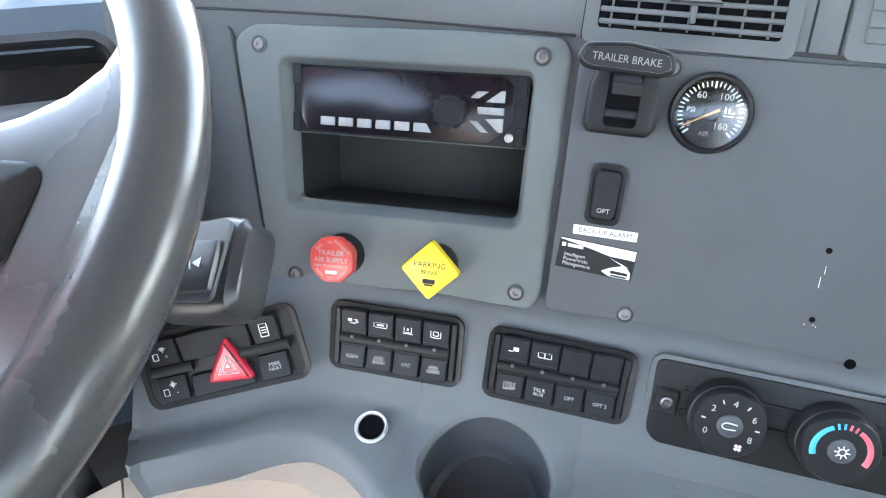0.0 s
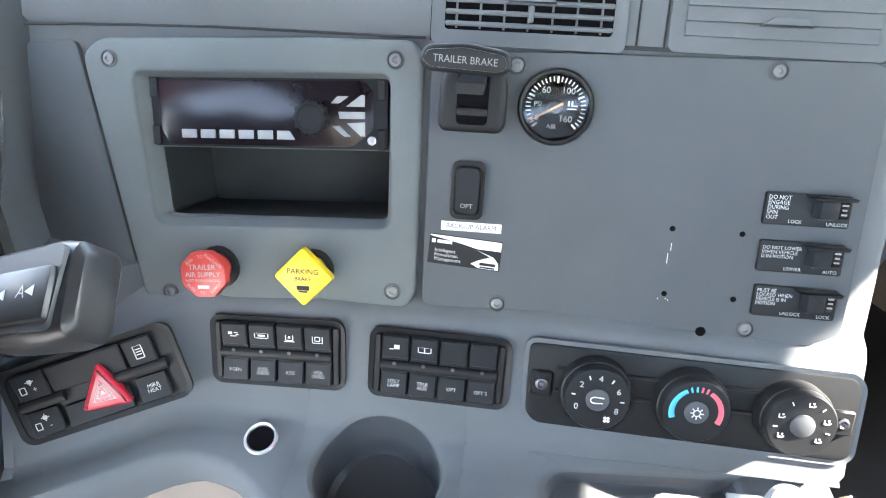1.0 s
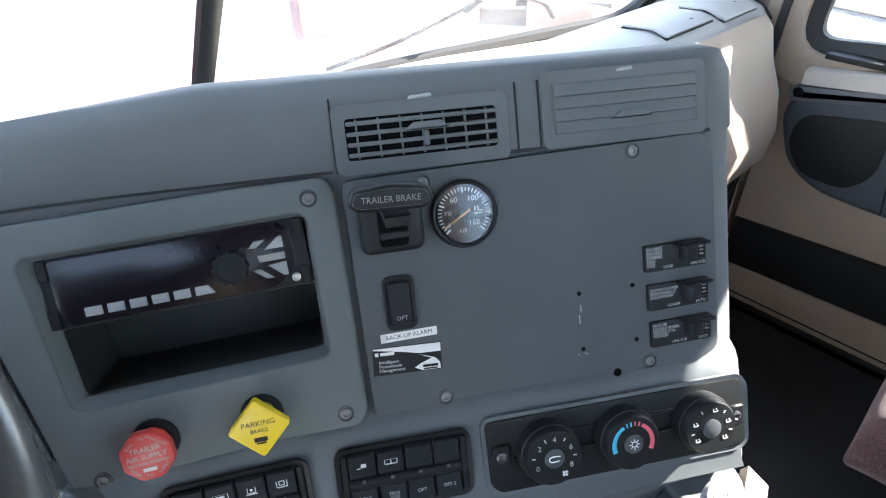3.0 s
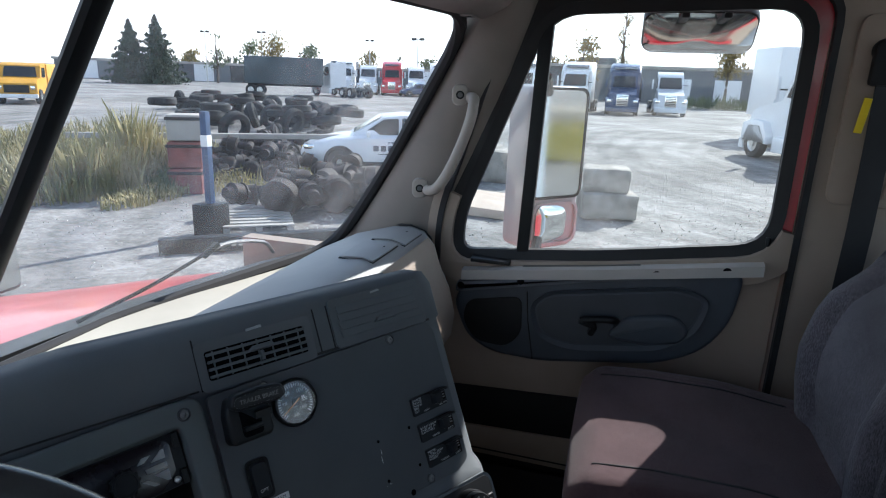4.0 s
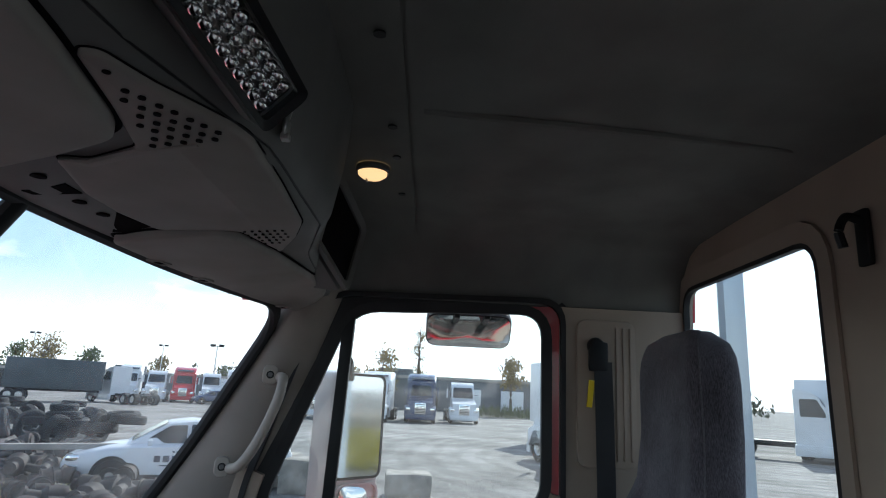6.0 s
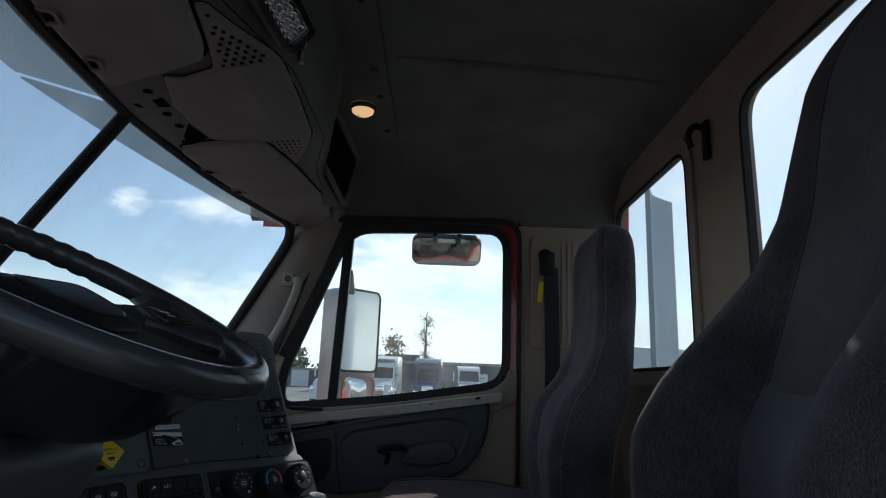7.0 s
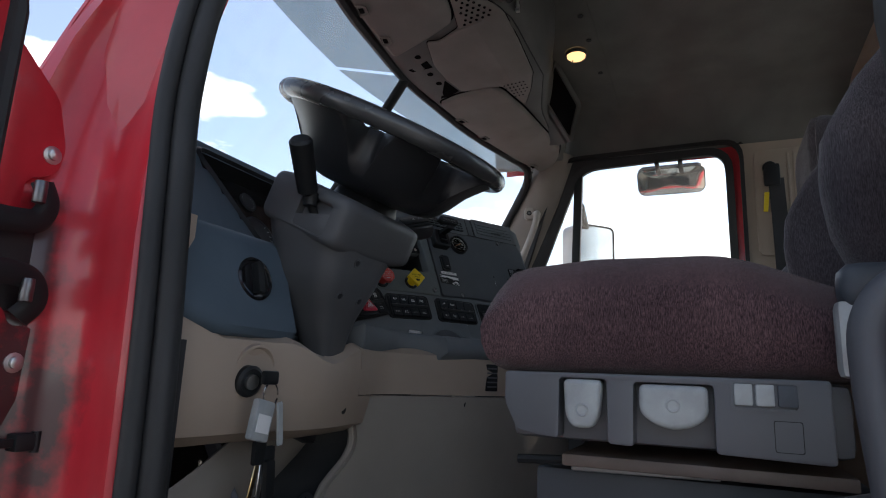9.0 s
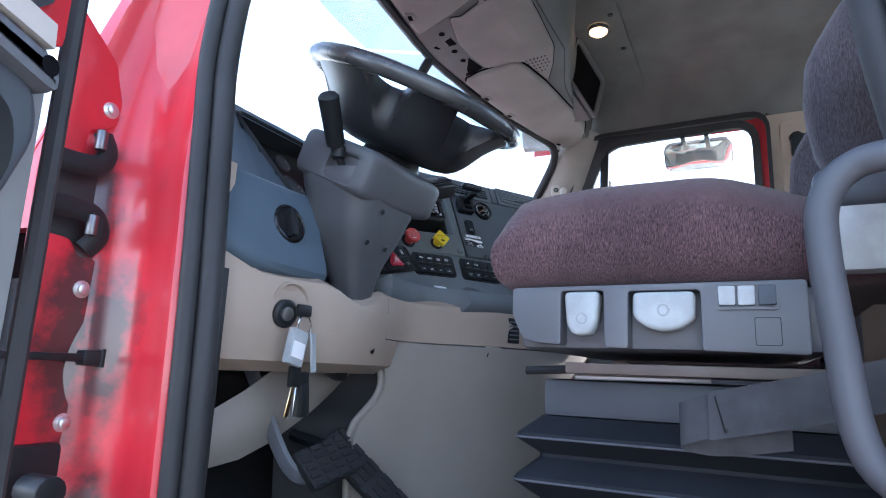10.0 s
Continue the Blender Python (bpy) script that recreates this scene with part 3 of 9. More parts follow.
def red_reach(y, z):
    """How far the red frame shows round the window before the black seal."""
    return 0.060 if y < 0.46 or (y > 1.10 and z < 0.74) else 0.0175


def make_door(door):
    """The inside of a cab door in a y, z plane, inside face towards +z."""
    ym = lambda z: z
    part("window_frame", frame_of(offset(WIN, 0.016), offset(WIN, -0.012), 0.030, -0.012, 0.010), RUBBER, door, "black rubber window channel")
    part("outer_frame", frame_of(offset_by(WIN, red_reach), offset(WIN, 0.0155), 0.040, -0.030, 0.006), RED, door, "red painted door frame")
    part("seal", frame_of(offset(WIN, 0.084), offset_by(WIN, lambda y, z: red_reach(y, z) - 0.0005), 0.030, -0.014, 0.004), RUBBER, door)
    pane = part("pane", prism(offset(WIN, -0.004), 0.005, base=-0.012), GLASS, door)
    pane.visible_shadow = False
    part("dividing_bar", prism([(0.970, 1.262), (1.006, 1.245), (1.026, 0.650), (0.993, 0.652)], 0.022, 0.004, -0.012), BLACK, door)
    body = [(0.368, 0.02), (1.225, 0.02), (1.225, 0.60), (1.20, 0.618), (0.80, 0.660), (0.45, 0.716), (0.41, 0.76), (0.368, 0.80)]
    skin = part("inner_skin", prism(rounded(body, 0.03), 0.03, 0.006, -0.03), TAN, door, "tan plastic inner panel")
    rise = lambda y: float(np.interp(y, [0.42, 0.80, 1.17], [0.705, 0.649, 0.601]))
    ys = span(0.42, 1.165, 20)
    shelf = [[(y, rise(y) - 0.030, 0.0), (y, rise(y) + 0.002, 0.0), (y, rise(y), 0.050), (y, rise(y) - 0.004, 0.058), (y, rise(y) - 0.030, 0.060)] for y in ys]
    part("sill", loft(shelf), TAN_PALE, door, "pale window sill with a long slot", sharp=50)
    # Dark strip slightly proud of the sill, painting the shade of a slot.
    part("sill_slot", loft([[(y, rise(y) + 0.0025, 0.016), (y, rise(y) + 0.0025, 0.040), (y, rise(y) - 0.004, 0.040), (y, rise(y) - 0.004, 0.016)] for y in span(0.70, 1.0, 8)]), SLOT_SHADE, door)
    ins = [(0.455, 0.655), (0.475, 0.69), (0.80, 0.63), (1.165, 0.555), (1.19, 0.50), (1.15, 0.40), (1.08, 0.36), (0.94, 0.352), (0.62, 0.400), (0.52, 0.455), (0.468, 0.54)]
    part("insert", prism(rounded(ins, 0.05, 4), 0.040, 0.014, 0.0, 3), DOOR_BLUE, door, "dark blue-grey moulded door insert")
    pocket = [(0.52, 0.60), (0.60, 0.622), (0.93, 0.565), (0.975, 0.52), (0.95, 0.43), (0.86, 0.405), (0.63, 0.44), (0.545, 0.50)]
    part("pocket_rim", frame_of(rounded(pocket, 0.04, 4), offset(rounded(pocket, 0.04, 4), -0.018), 0.010, 0.038, 0.012), DOOR_BLUE, door)
    # Flat sheet, darker than the insert to paint the pocket's inner shade.
    part("pocket", prism(offset(rounded(pocket, 0.04, 4), -0.017), 0.0012, base=0.0395), DOOR_DARK, door, "flat sheet darkened as the shade of the door pocket")
    part("armrest", prism(rounded([(0.56, 0.505), (0.60, 0.545), (0.72, 0.525), (0.77, 0.46), (0.66, 0.452), (0.58, 0.47)], 0.03, 4), 0.022, 0.012, 0.032, 3), DOOR_BLUE, door)
    part("pull_handle", tube(smooth_line([(0.74, 0.50, 0.035), (0.76, 0.515, 0.065), (0.83, 0.505, 0.068), (0.80, 0.49, 0.06), (0.805, 0.46, 0.035)]), 0.010, 8), BLACK, door)
    part("speaker_grille", prism(rounded([(0.995, 0.54), (1.15, 0.51), (1.16, 0.45), (1.12, 0.39), (1.03, 0.385), (0.99, 0.43)], 0.03, 4), 0.004, 0.002, 0.0395), BLACK, door, "dark speaker grille")
    part("trim_line", tube([(0.983, 0.555, 0.0405), (0.975, 0.47, 0.0405), (0.955, 0.36, 0.0405)], 0.0018, 6), BLACK, door)
    part("upper_ledge", prism(rounded([(0.475, 0.680), (0.80, 0.628), (1.18, 0.566), (1.185, 0.530), (0.82, 0.605), (0.48, 0.665)], 0.02), 0.058, 0.012, 0.0), LEDGE_GREY, door, "grey ledge with three screws")
    # Flat near-black discs paint the shade in the ledge's screw holes.
    for y, z in ((1.165, 0.555), (1.0, 0.588), (0.66, 0.650), (0.50, 0.678)):
        part("screw", rod(0.010, 0.010, 0.0012, 16, (y, z, 0.0575)), VOID, door)
    part("low_band", prism([(0.37, 0.02), (1.22, 0.02), (1.22, 0.22), (0.37, 0.27)], 0.012, 0.004, 0.0), BLACK, door, "dark carpet strip")
    part("lower_strip", prism([(0.37, 0.03), (1.22, 0.03), (1.22, 0.10), (0.37, 0.13)], 0.02, 0.006, 0.0), TAN, door)
    low = [i for i, (y, z) in enumerate(WIN) if z < 0.80]
    near, far = offset(WIN, 0.0150), offset(WIN, 0.088)
    part("window_surround", prism([near[i] for i in low] + [far[i] for i in low[::-1]], 0.036, 0.006, -0.004), TAN, door, "tan surround under the window")
    part("lock_rod", rod(0.006, 0.007, 0.022, 10, (0, 0, 0), 0.002, (-90, 0, 0)), BLACK, door, m=pose(0.415, 0.742, 0.02))
    part("mirror_switch", box(0.11, 0.012, 0.05, (1.09, 0.628, 0.022), 0.004), BLACK, door)


door_1 = thing("door_1", yz(DOOR_X), "closed passenger door with tan panel and blue-grey insert", "door", kind="structure")
make_door(door_1)
OUTER = rounded([(0.33, -0.30), (1.25, -0.30), (1.25, 0.60), (0.80, 0.655), (0.33, 0.70)], 0.04)
part("outer_skin", prism(OUTER, 0.03, 0.006, -0.075), RED, door_1, "red outer door skin")

# wall beside and behind the passenger door, in trim
wall_right = part("wall_right", join(put(prism([(-0.0, -0.05), (0.365, -0.05), (0.365, 1.306), (0.0, 1.306)], 0.05, base=-0.05), yz(0.945)),
                                     put(prism([(1.23, -0.05), (1.9, -0.05), (1.9, 0.60), (1.245, 0.60)], 0.05, base=-0.05), yz(0.975)),
                                     box(0.05, 0.9, 0.08, (1.005, 0.8, 1.345)),
                                     box(0.05, 0.86, 0.08, (1.0, 0.8, -0.02))), TAN)
tagged(wall_right, "tan plastic wall trim beside the passenger door", "wall", kind="structure")
part("door_seal", put(frame_of(rounded([(0.352, -0.02), (1.25, -0.02), (1.25, 0.75), (1.06, 1.32), (0.352, 1.33)], 0.08, 5), rounded([(0.366, 0.0), (1.235, 0.0), (1.235, 0.74), (1.05, 1.305), (0.366, 1.315)], 0.07, 5), 0.02), yz(0.955)), RUBBER, wall_right, "black door seal")
part("belt_cover", put(prism(rounded([(0.15, 0.86), (0.32, 0.86), (0.32, 1.27), (0.15, 1.27)], 0.03, 4), 0.012, 0.005), yz(0.945)), TAN, wall_right)
for y in (0.165, 0.185, 0.205):
    part("rib", put(prism([(y - 0.004, 0.88), (y + 0.004, 0.88), (y + 0.004, 1.25), (y - 0.004, 1.25)], 0.005, 0.002), yz(0.9335)), TAN, wall_right)

# ---- dashboard ----
DU, DV, DN = Vector((0.86300, -0.50520, 0.0)), Vector((0.21785, 0.37212, 0.90220)), Vector((-0.45580, -0.77860, 0.43120))
DC = Vector((-0.15792, 1.14016, 0.66416))
DASH = Matrix(((DU.x, DV.x, DN.x, DC.x), (DU.y, DV.y, DN.y, DC.y), (DU.z, DV.z, DN.z, DC.z), (0, 0, 0, 1)))


def on_dash(u, v, d=0.0, turn=0.0):
    """A place on the angled dash face: right, up, out, and a turn in its plane."""
    return DASH @ pose(u, v, d, 0, 0, turn)


def band_drop(u):
    """The switch band dips towards the steering column."""
    return -0.50 * max(0.0, -0.185 - u) - 0.02 * max(0.0, u - 0.25)


FACE = [(-0.27, 0.06), (-0.150, 0.190), (-0.112, 0.2045), (-0.097, 0.1925), (-0.050, 0.1985), (-0.012, 0.188), (0.0, 0.168), (0.0, 0.118), (-0.006, 0.114), (-0.006, 0.086), (-0.006, -0.036), (-0.006, -0.094),
        (0.004, -0.100), (0.024, -0.104), (0.030, -0.112), (0.034, -0.150), (0.036, -0.186), (0.040, -0.194), (0.062, -0.206), (0.105, -0.220), (0.122, -0.230), (0.126, -0.244), (0.118, -0.262), (0.09, -0.268)]


# how far each row of the switch band and ledge lies back from the plane of the panels above
BACK = {12: 0.002, 13: 0.018, 14: 0.023, 15: 0.024, 16: 0.026, 17: 0.029, 18: 0.034, 19: 0.036, 20: 0.036, 21: 0.036, 22: 0.036, 23: 0.036}
BAND_U, BAND_BACK = [-0.335, -0.30, -0.27, -0.2415, -0.215, -0.19, -0.17], [-0.50, -0.20, 0.17, 0.46, 0.66, 0.83, 1.0]
AXIS = Vector((0.054, 0.0624, 0.4766))
US = [-0.335, -0.30, -0.27, -0.2415, -0.215, -0.19, -0.17, -0.15, -0.135, -0.12, -0.112, -0.104, -0.096, -0.088, -0.080, -0.0262, 0.02, 0.050, 0.10, 0.16, 0.22, 0.28, 0.315, 0.335, 0.348, 0.358, 0.366, 0.372, 0.375]
# edge of the ledge beside the column: straight, then swept towards the cup holder
LIP_U = US[:14]
LIP_X = [-0.514, -0.4905, -0.469, -0.446, -0.423, -0.404, -0.390, -0.377, -0.366, -0.355, -0.348, -0.340, -0.336, -0.3345]
LIP_Y = [1.116, 1.116, 1.1155, 1.116, 1.117, 1.1155, 1.1125, 1.107, 1.0985, 1.0883, 1.077, 1.0632, 1.050, 1.038]
LIP_Z = [0.477, 0.4765, 0.476, 0.4755, 0.475, 0.474, 0.473, 0.472, 0.471, 0.469, 0.4685, 0.468, 0.4675, 0.467]
LIP_ROLL = {21: (-0.002, -0.004, -0.010), 22: (-0.001, -0.003, -0.046), 23: (0.004, 0.012, -0.060)}


def set_back(p, deep):
    """The same place seen from the driver's head, laid deeper into the dash."""
    p = Vector(p)
    return AXIS + (p - AXIS) * ((AXIS.z - p.z + deep) / (AXIS.z - p.z))


def face_at(u, k):
    k = int(k)
    d, v = FACE[k]
    if k <= 6:
        v -= 0.11 * max(0.0, -0.10 - u) * (1.0 if k < 5 else 0.6)
        groove = min(1.0, max(0.0, (u + 0.120) / 0.03))
        v += 0.0125 * (1 - groove) * (k == 3)
    if k < 12:
        return (u, v, d)
    v += band_drop(u)
    d += 0.016 * min(1, max(0.0, -0.16 - u) / 0.1)
    if k >= 18:
        d -= 0.05 * max(0.0, u - 0.10) / 0.2
    if k < 18 or u > -0.084:
        return tuple(set_back((u, v, d), BACK[k] * float(np.interp(u, BAND_U, BAND_BACK))))
    lip = DASH.inverted() @ Vector([float(np.interp(u, LIP_U, q)) for q in (LIP_X, LIP_Y, LIP_Z)])
    if k > 20:
        return tuple(lip + DASH.to_3x3().inverted() @ Vector(LIP_ROLL[k]))
    top = Vector(face_at(u, 17))
    t = (0.0, 0.36, 0.80, 1.0)[k - 17]
    return tuple(top.lerp(lip, t) + Vector((0, 0, 0.004)) * (k == 19))


HOLES = ((-0.080, 0.050, 15.0), (0.10, 0.28, 17.0))  # cup holder and tray: from, to, along the ledge, and first row


def dash_skip(u, k):
    return -0.2415 < u < -0.0262 and 9.0 < k < 10.0 or any(a < u < b and r < k < 20.0 for a, b, r in HOLES)


def dash_cell(u, k):
    """The face, rounded back at its passenger end."""
    x, y, z = face_at(min(u, 0.335), k)
    if u > 0.335:
        t = (u - 0.335) / 0.04
        x, z = 0.335 + 0.040 * math.sin(t * math.pi / 2), z - 0.05 * (1 - math.cos(t * math.pi / 2))
    return (x, y, z)


dash = thing("dashboard", DASH, "blue-grey plastic truck dashboard wrapped round the driver", "dashboard")
part("body", sheet(dash_cell, US, list(range(len(FACE))), dash_skip), DASH_GREY, dash, sharp=60)


def ledge(u, s):
    """A place on the ledge between two rows of the face."""
    i = min(int(s), 19)
    a, b = Vector(dash_cell(u, i)), Vector(dash_cell(u, i + 1))
    return a.lerp(b, s - i)


def well(u0, u1, row, inner, deep, name, lab):
    """A sunk well in the ledge with its rounded surround; inner is a loop in (along, row)."""
    n = len(inner)
    cu, cs, half = (u0 + u1) / 2, (row + 20.0) / 2, (20.0 - row) / 2
    outer = []
    for u, s in inner:
        a, b = (u - cu) / ((u1 - u0) / 2), (s - cs) / half
        k = 1 / max(abs(a), abs(b))
        outer.append((cu + a * k * (u1 - u0) / 2, cs + b * k * half))
    ring = [Vector(ledge(u, s)) for u, s in inner]
    mid = sum(ring, Vector()) / n
    step = lambda k, d: [(mid.x + (p.x - mid.x) * k, p.y - 0.902 * d, mid.z + (p.z - mid.z) * k - 0.431 * d) for p in ring]
    part(name + "_surround", loft([[ledge(cu + (u - cu) * 1.05, cs + (s - cs) * 1.05) - Vector((0, 0.0012, 0.0012)) for u, s in outer], [ledge(u, s) for u, s in outer], [tuple(p) for p in ring], step(0.96, 0.002), step(0.93, 0.008)], caps=False), DASH_GREY, dash)
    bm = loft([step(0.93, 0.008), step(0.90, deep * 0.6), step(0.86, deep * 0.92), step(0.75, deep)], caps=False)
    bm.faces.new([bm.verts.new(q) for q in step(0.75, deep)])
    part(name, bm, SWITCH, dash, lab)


row_of = lambda d: float(np.interp(d, [0.040, 0.062, 0.105, 0.122], [17, 18, 19, 20]))
along = lambda q: float(np.interp(q, [0.0, 0.036, 0.045, 0.070, 0.115, 0.135], [15, 16, 17, 18, 19, 20]))
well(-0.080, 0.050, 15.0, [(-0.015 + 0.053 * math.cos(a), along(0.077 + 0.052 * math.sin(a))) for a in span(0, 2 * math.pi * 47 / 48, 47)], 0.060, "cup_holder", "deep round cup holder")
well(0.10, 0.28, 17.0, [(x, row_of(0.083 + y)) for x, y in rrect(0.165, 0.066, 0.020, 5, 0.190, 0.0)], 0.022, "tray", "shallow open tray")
end_loop = [dash_cell(0.375, k) for k in range(len(FACE))]


def end_panel():
    """The passenger end of the pod: from the face back towards the windscreen and down to the floor."""
    bm = bmesh.new()
    rim = end_loop + [(0.372, -0.42, 0.06), (0.372, -0.50, -0.12), (0.372, -0.30, -0.40)]
    vs = [bm.verts.new(p) for p in rim]
    bm.faces.new(vs)
    bmesh.ops.triangulate(bm, faces=bm.faces[:])
    bmesh.ops.solidify(bm, geom=bm.faces[:], thickness=0.012)
    bmesh.ops.recalc_face_normals(bm, faces=bm.faces[:])
    return bm


def left_cap():
    bm = bmesh.new()
    vs = [bm.verts.new(dash_cell(-0.335, k)) for k in range(11, len(FACE))]
    vs += [bm.verts.new(p) for p in ((-0.335, -0.36, -0.02), (-0.335, -0.16, -0.04))]
    bm.faces.new(vs)
    bmesh.ops.triangulate(bm, faces=bm.faces[:])
    bmesh.ops.solidify(bm, geom=bm.faces[:], thickness=0.008)
    return bm


part("column_end", left_cap(), DASH_GREY, dash)
part("end_panel", end_panel(), DASH_GREY, dash)

# radio panel with its opening
A = [(-0.2835, 0.090), (-0.268, 0.1035), (-0.09, 0.1125), (-0.012, 0.1140), (-0.0045, 0.103), (-0.001, -0.086), (-0.0075, -0.0985), (-0.0864, -0.0985), (-0.1668, -0.1060), (-0.2233, -0.1205), (-0.238, -0.109)]
rec_out = rounded([(-0.2415, 0.0785), (-0.0295, 0.0880), (-0.0250, -0.0325), (-0.2250, -0.0450)], 0.010, 4)
rec_in = rounded([(-0.2325, 0.0745), (-0.0312, 0.0840), (-0.0285, -0.0285), (-0.2190, -0.0380)], 0.006, 4)


def panel_a():
    bm = bmesh.new()
    edges = []
    for loop in (rounded(A, 0.012, 3), rec_out):
        vs = [bm.verts.new((x, y, 0.004)) for x, y in loop]
        edges += [bm.edges.new((vs[i], vs[(i + 1) % len(vs)])) for i in range(len(vs))]
    bmesh.ops.triangle_fill(bm, use_beauty=True, edges=edges)
    for f in list(bm.faces):
        c = f.calc_center_median()
        if -0.225 < c.x < -0.034 and -0.026 < c.y < 0.074:
            bm.faces.remove(f)
    ret = bmesh.ops.extrude_face_region(bm, geom=bm.faces[:])
    bmesh.ops.translate(bm, verts=[v for v in ret["geom"] if isinstance(v, bmesh.types.BMVert)], vec=(0, 0, -0.009))
    bmesh.ops.recalc_face_normals(bm, faces=bm.faces[:])
    rim = [e for e in bm.edges if all(v.co.z > 0.003 for v in e.verts) and len(e.link_faces) == 2 and abs(e.calc_face_angle(0)) > 1.0]
    bmesh.ops.bevel(bm, geom=rim, offset=0.0035, segments=3, profile=0.5, affect="EDGES")
    return bm


part("radio_panel", panel_a(), RADIO_PANEL, dash, "grey-green moulded panel round the radio")
part("radio_chamfer", loft([[(x, y, 0.0012) for x, y in rec_out], [(x, y, -0.0085) for x, y in rec_in], [(x, y, -0.013) for x, y in offset(rec_in, -0.0006)]], caps=False), RADIO_PANEL, dash, "sloping edge round the radio opening")
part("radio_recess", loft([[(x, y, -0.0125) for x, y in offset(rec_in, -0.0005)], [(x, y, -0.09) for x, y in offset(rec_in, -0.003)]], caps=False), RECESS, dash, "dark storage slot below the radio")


part("side_plate", prism(rounded([(-0.334, 0.098), (-0.2905, 0.1005), (-0.2415, -0.110), (-0.252, -0.118), (-0.334, -0.108)], 0.006), 0.005, 0.001, -0.0055), PANEL_GREY, dash, "plain dark grey panel beside the radio panel")


def screw_at(u, v, parent, d=0.004):
    s = part("screw_cup", lathe([(0.0068, -0.001), (0.0072, 0.0009), (0.0062, 0.0012), (0.0056, 0.0002), (0.0056, -0.001)], 20, False), SWITCH, parent, m=pose(u, v, d))
    part("screw", lathe([(0.0048, 0.0), (0.0045, 0.0014), (0.0034, 0.0019), (0.0022, 0.0019), (0.0019, 0.0006), (0.0, 0.0005)], 16), SCREW_DARK, s)


for u, v in ((-0.2590, 0.0875), (-0.0255, 0.0987), (-0.0200, -0.0850), (-0.2140, -0.1035)):
    screw_at(u, v, dash)

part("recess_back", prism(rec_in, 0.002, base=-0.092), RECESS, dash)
part("slot_divider", prism([(-0.2280, 0.0235), (-0.0300, 0.0328), (-0.0300, 0.0285), (-0.2268, 0.0190)], 0.012, 0.001, -0.022), RADIO_PANEL, dash)
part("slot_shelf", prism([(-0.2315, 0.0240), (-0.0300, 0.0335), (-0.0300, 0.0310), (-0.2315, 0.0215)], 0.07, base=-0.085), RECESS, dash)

# plain right-hand panel
B = [(0.0015, 0.1085), (0.3245, 0.1155), (0.3330, 0.10), (0.3345, -0.088), (0.312, -0.0990), (0.2349, -0.0960), (0.1044, -0.0910), (0.0045, -0.0950)]
part("side_panel", prism(rounded(B, 0.008, 3), 0.008, 0.0015, -0.006), PANEL_GREY, dash, "flat dark grey switch panel")
for u, v in ((0.0668, -0.0875), (0.2540, 0.1062), (0.2625, -0.0895), (0.0668, 0.1000)):
    screw_at(u, v, dash, 0.002)
for u, v, r in ((0.1966, -0.0142, 0.0022), (0.2485, -0.0142, 0.0022), (0.1974, -0.0665, 0.0022), (0.2502, -0.0662, 0.0022), (0.2296, -0.0950, 0.0040)):
    part("drilled_hole", rod(r, r, 0.0006, 12, (u, v, 0.0017)), VOID, dash)
for dx, y, h in ((0.0006, -0.0255, 0.006), (-0.001, -0.034, 0.008), (0.002, -0.0700, 0.001), (-0.004, -0.0705, 0.001), (0.004, -0.071, 0.001)):
    part("scratch", prism([(0.1966 + dx, y), (0.1970 + dx, y), (0.1971 + dx, y - h), (0.1967 + dx, y - h)], 0.0003, base=0.002), PRINT, dash)


# air vents along the top of the face
def air_vent(u0, u1, v0, v1, shut):
    w, h = u1 - u0, v1 - v0
    cu, cv = (u0 + u1) / 2, (v0 + v1) / 2
    v = part("air_vent", frame_of(rrect(w + 0.020, h + 0.022, 0.006), rrect(w, h, 0.003), 0.0036, -0.002, 0.0012), DASH_GREY, dash, "louvred air vent", m=pose(cu, cv, 0.001))
    # The open vent's shallow plate is near-black, painting the shade of a deep duct.
    part("duct", prism(rrect(w, h, 0.003), 0.001, base=-0.0005), DASH_GREY if shut else VOID, v)
    n = 4
    for i in range(n):
        y = -h / 2 + h * (i + 0.5) / n
        if shut:
            part("slat", box(w - 0.001, h / n - 0.0006, 0.0016, (0, y, 0.003), turn=(-12, 0, 0)), DASH_GREY, v)
        else:
            part("slat", box(w - 0.001, 0.0034, 0.004, (0, y, 0.0035), 0.001, 1), DASH_GREY, v)
    if not shut:
        for i in range(7):
            part("fin", box(0.0016, h - 0.002, 0.002, (-w / 2 + w * (i + 0.5) / 7, 0, 0.0012)), DASH_GREY, v)
    part("tab", prism(rounded([(-0.018, 0.0), (0.018, 0.0), (0.012, 0.006), (-0.010, 0.006)], 0.001), 0.006, 0.001, 0.004), DASH_GREY, v, m=pose(0.002, 0.003 if not shut else -0.012, 0))
    if not shut:
        part("tab_stem", box(0.004, 0.012, 0.004, (0.002, -0.004, 0.005), 0.001, 1), DASH_GREY, v)


air_vent(0.010, 0.134, 0.1235, 0.1565, False)
air_vent(0.184, 0.316, 0.1265, 0.1680, True)
part("face_seam", tube([(u, 0.1165 - 0.05 * max(0.0, -0.16 - u) ** 1.3, 0.0) for u in span(-0.334, -0.004, 12)], 0.0011, 6), RUBBER, dash)
for u in (0.0, 0.152, 0.172):
    part("vent_seam", box(0.0016, 0.058, 0.001, (u, 0.144, 0.0003)), BLACK, dash)
part("face_seam", box(0.33, 0.0032, 0.001, (0.166, 0.1168, 0.0004)), RUBBER, dash)
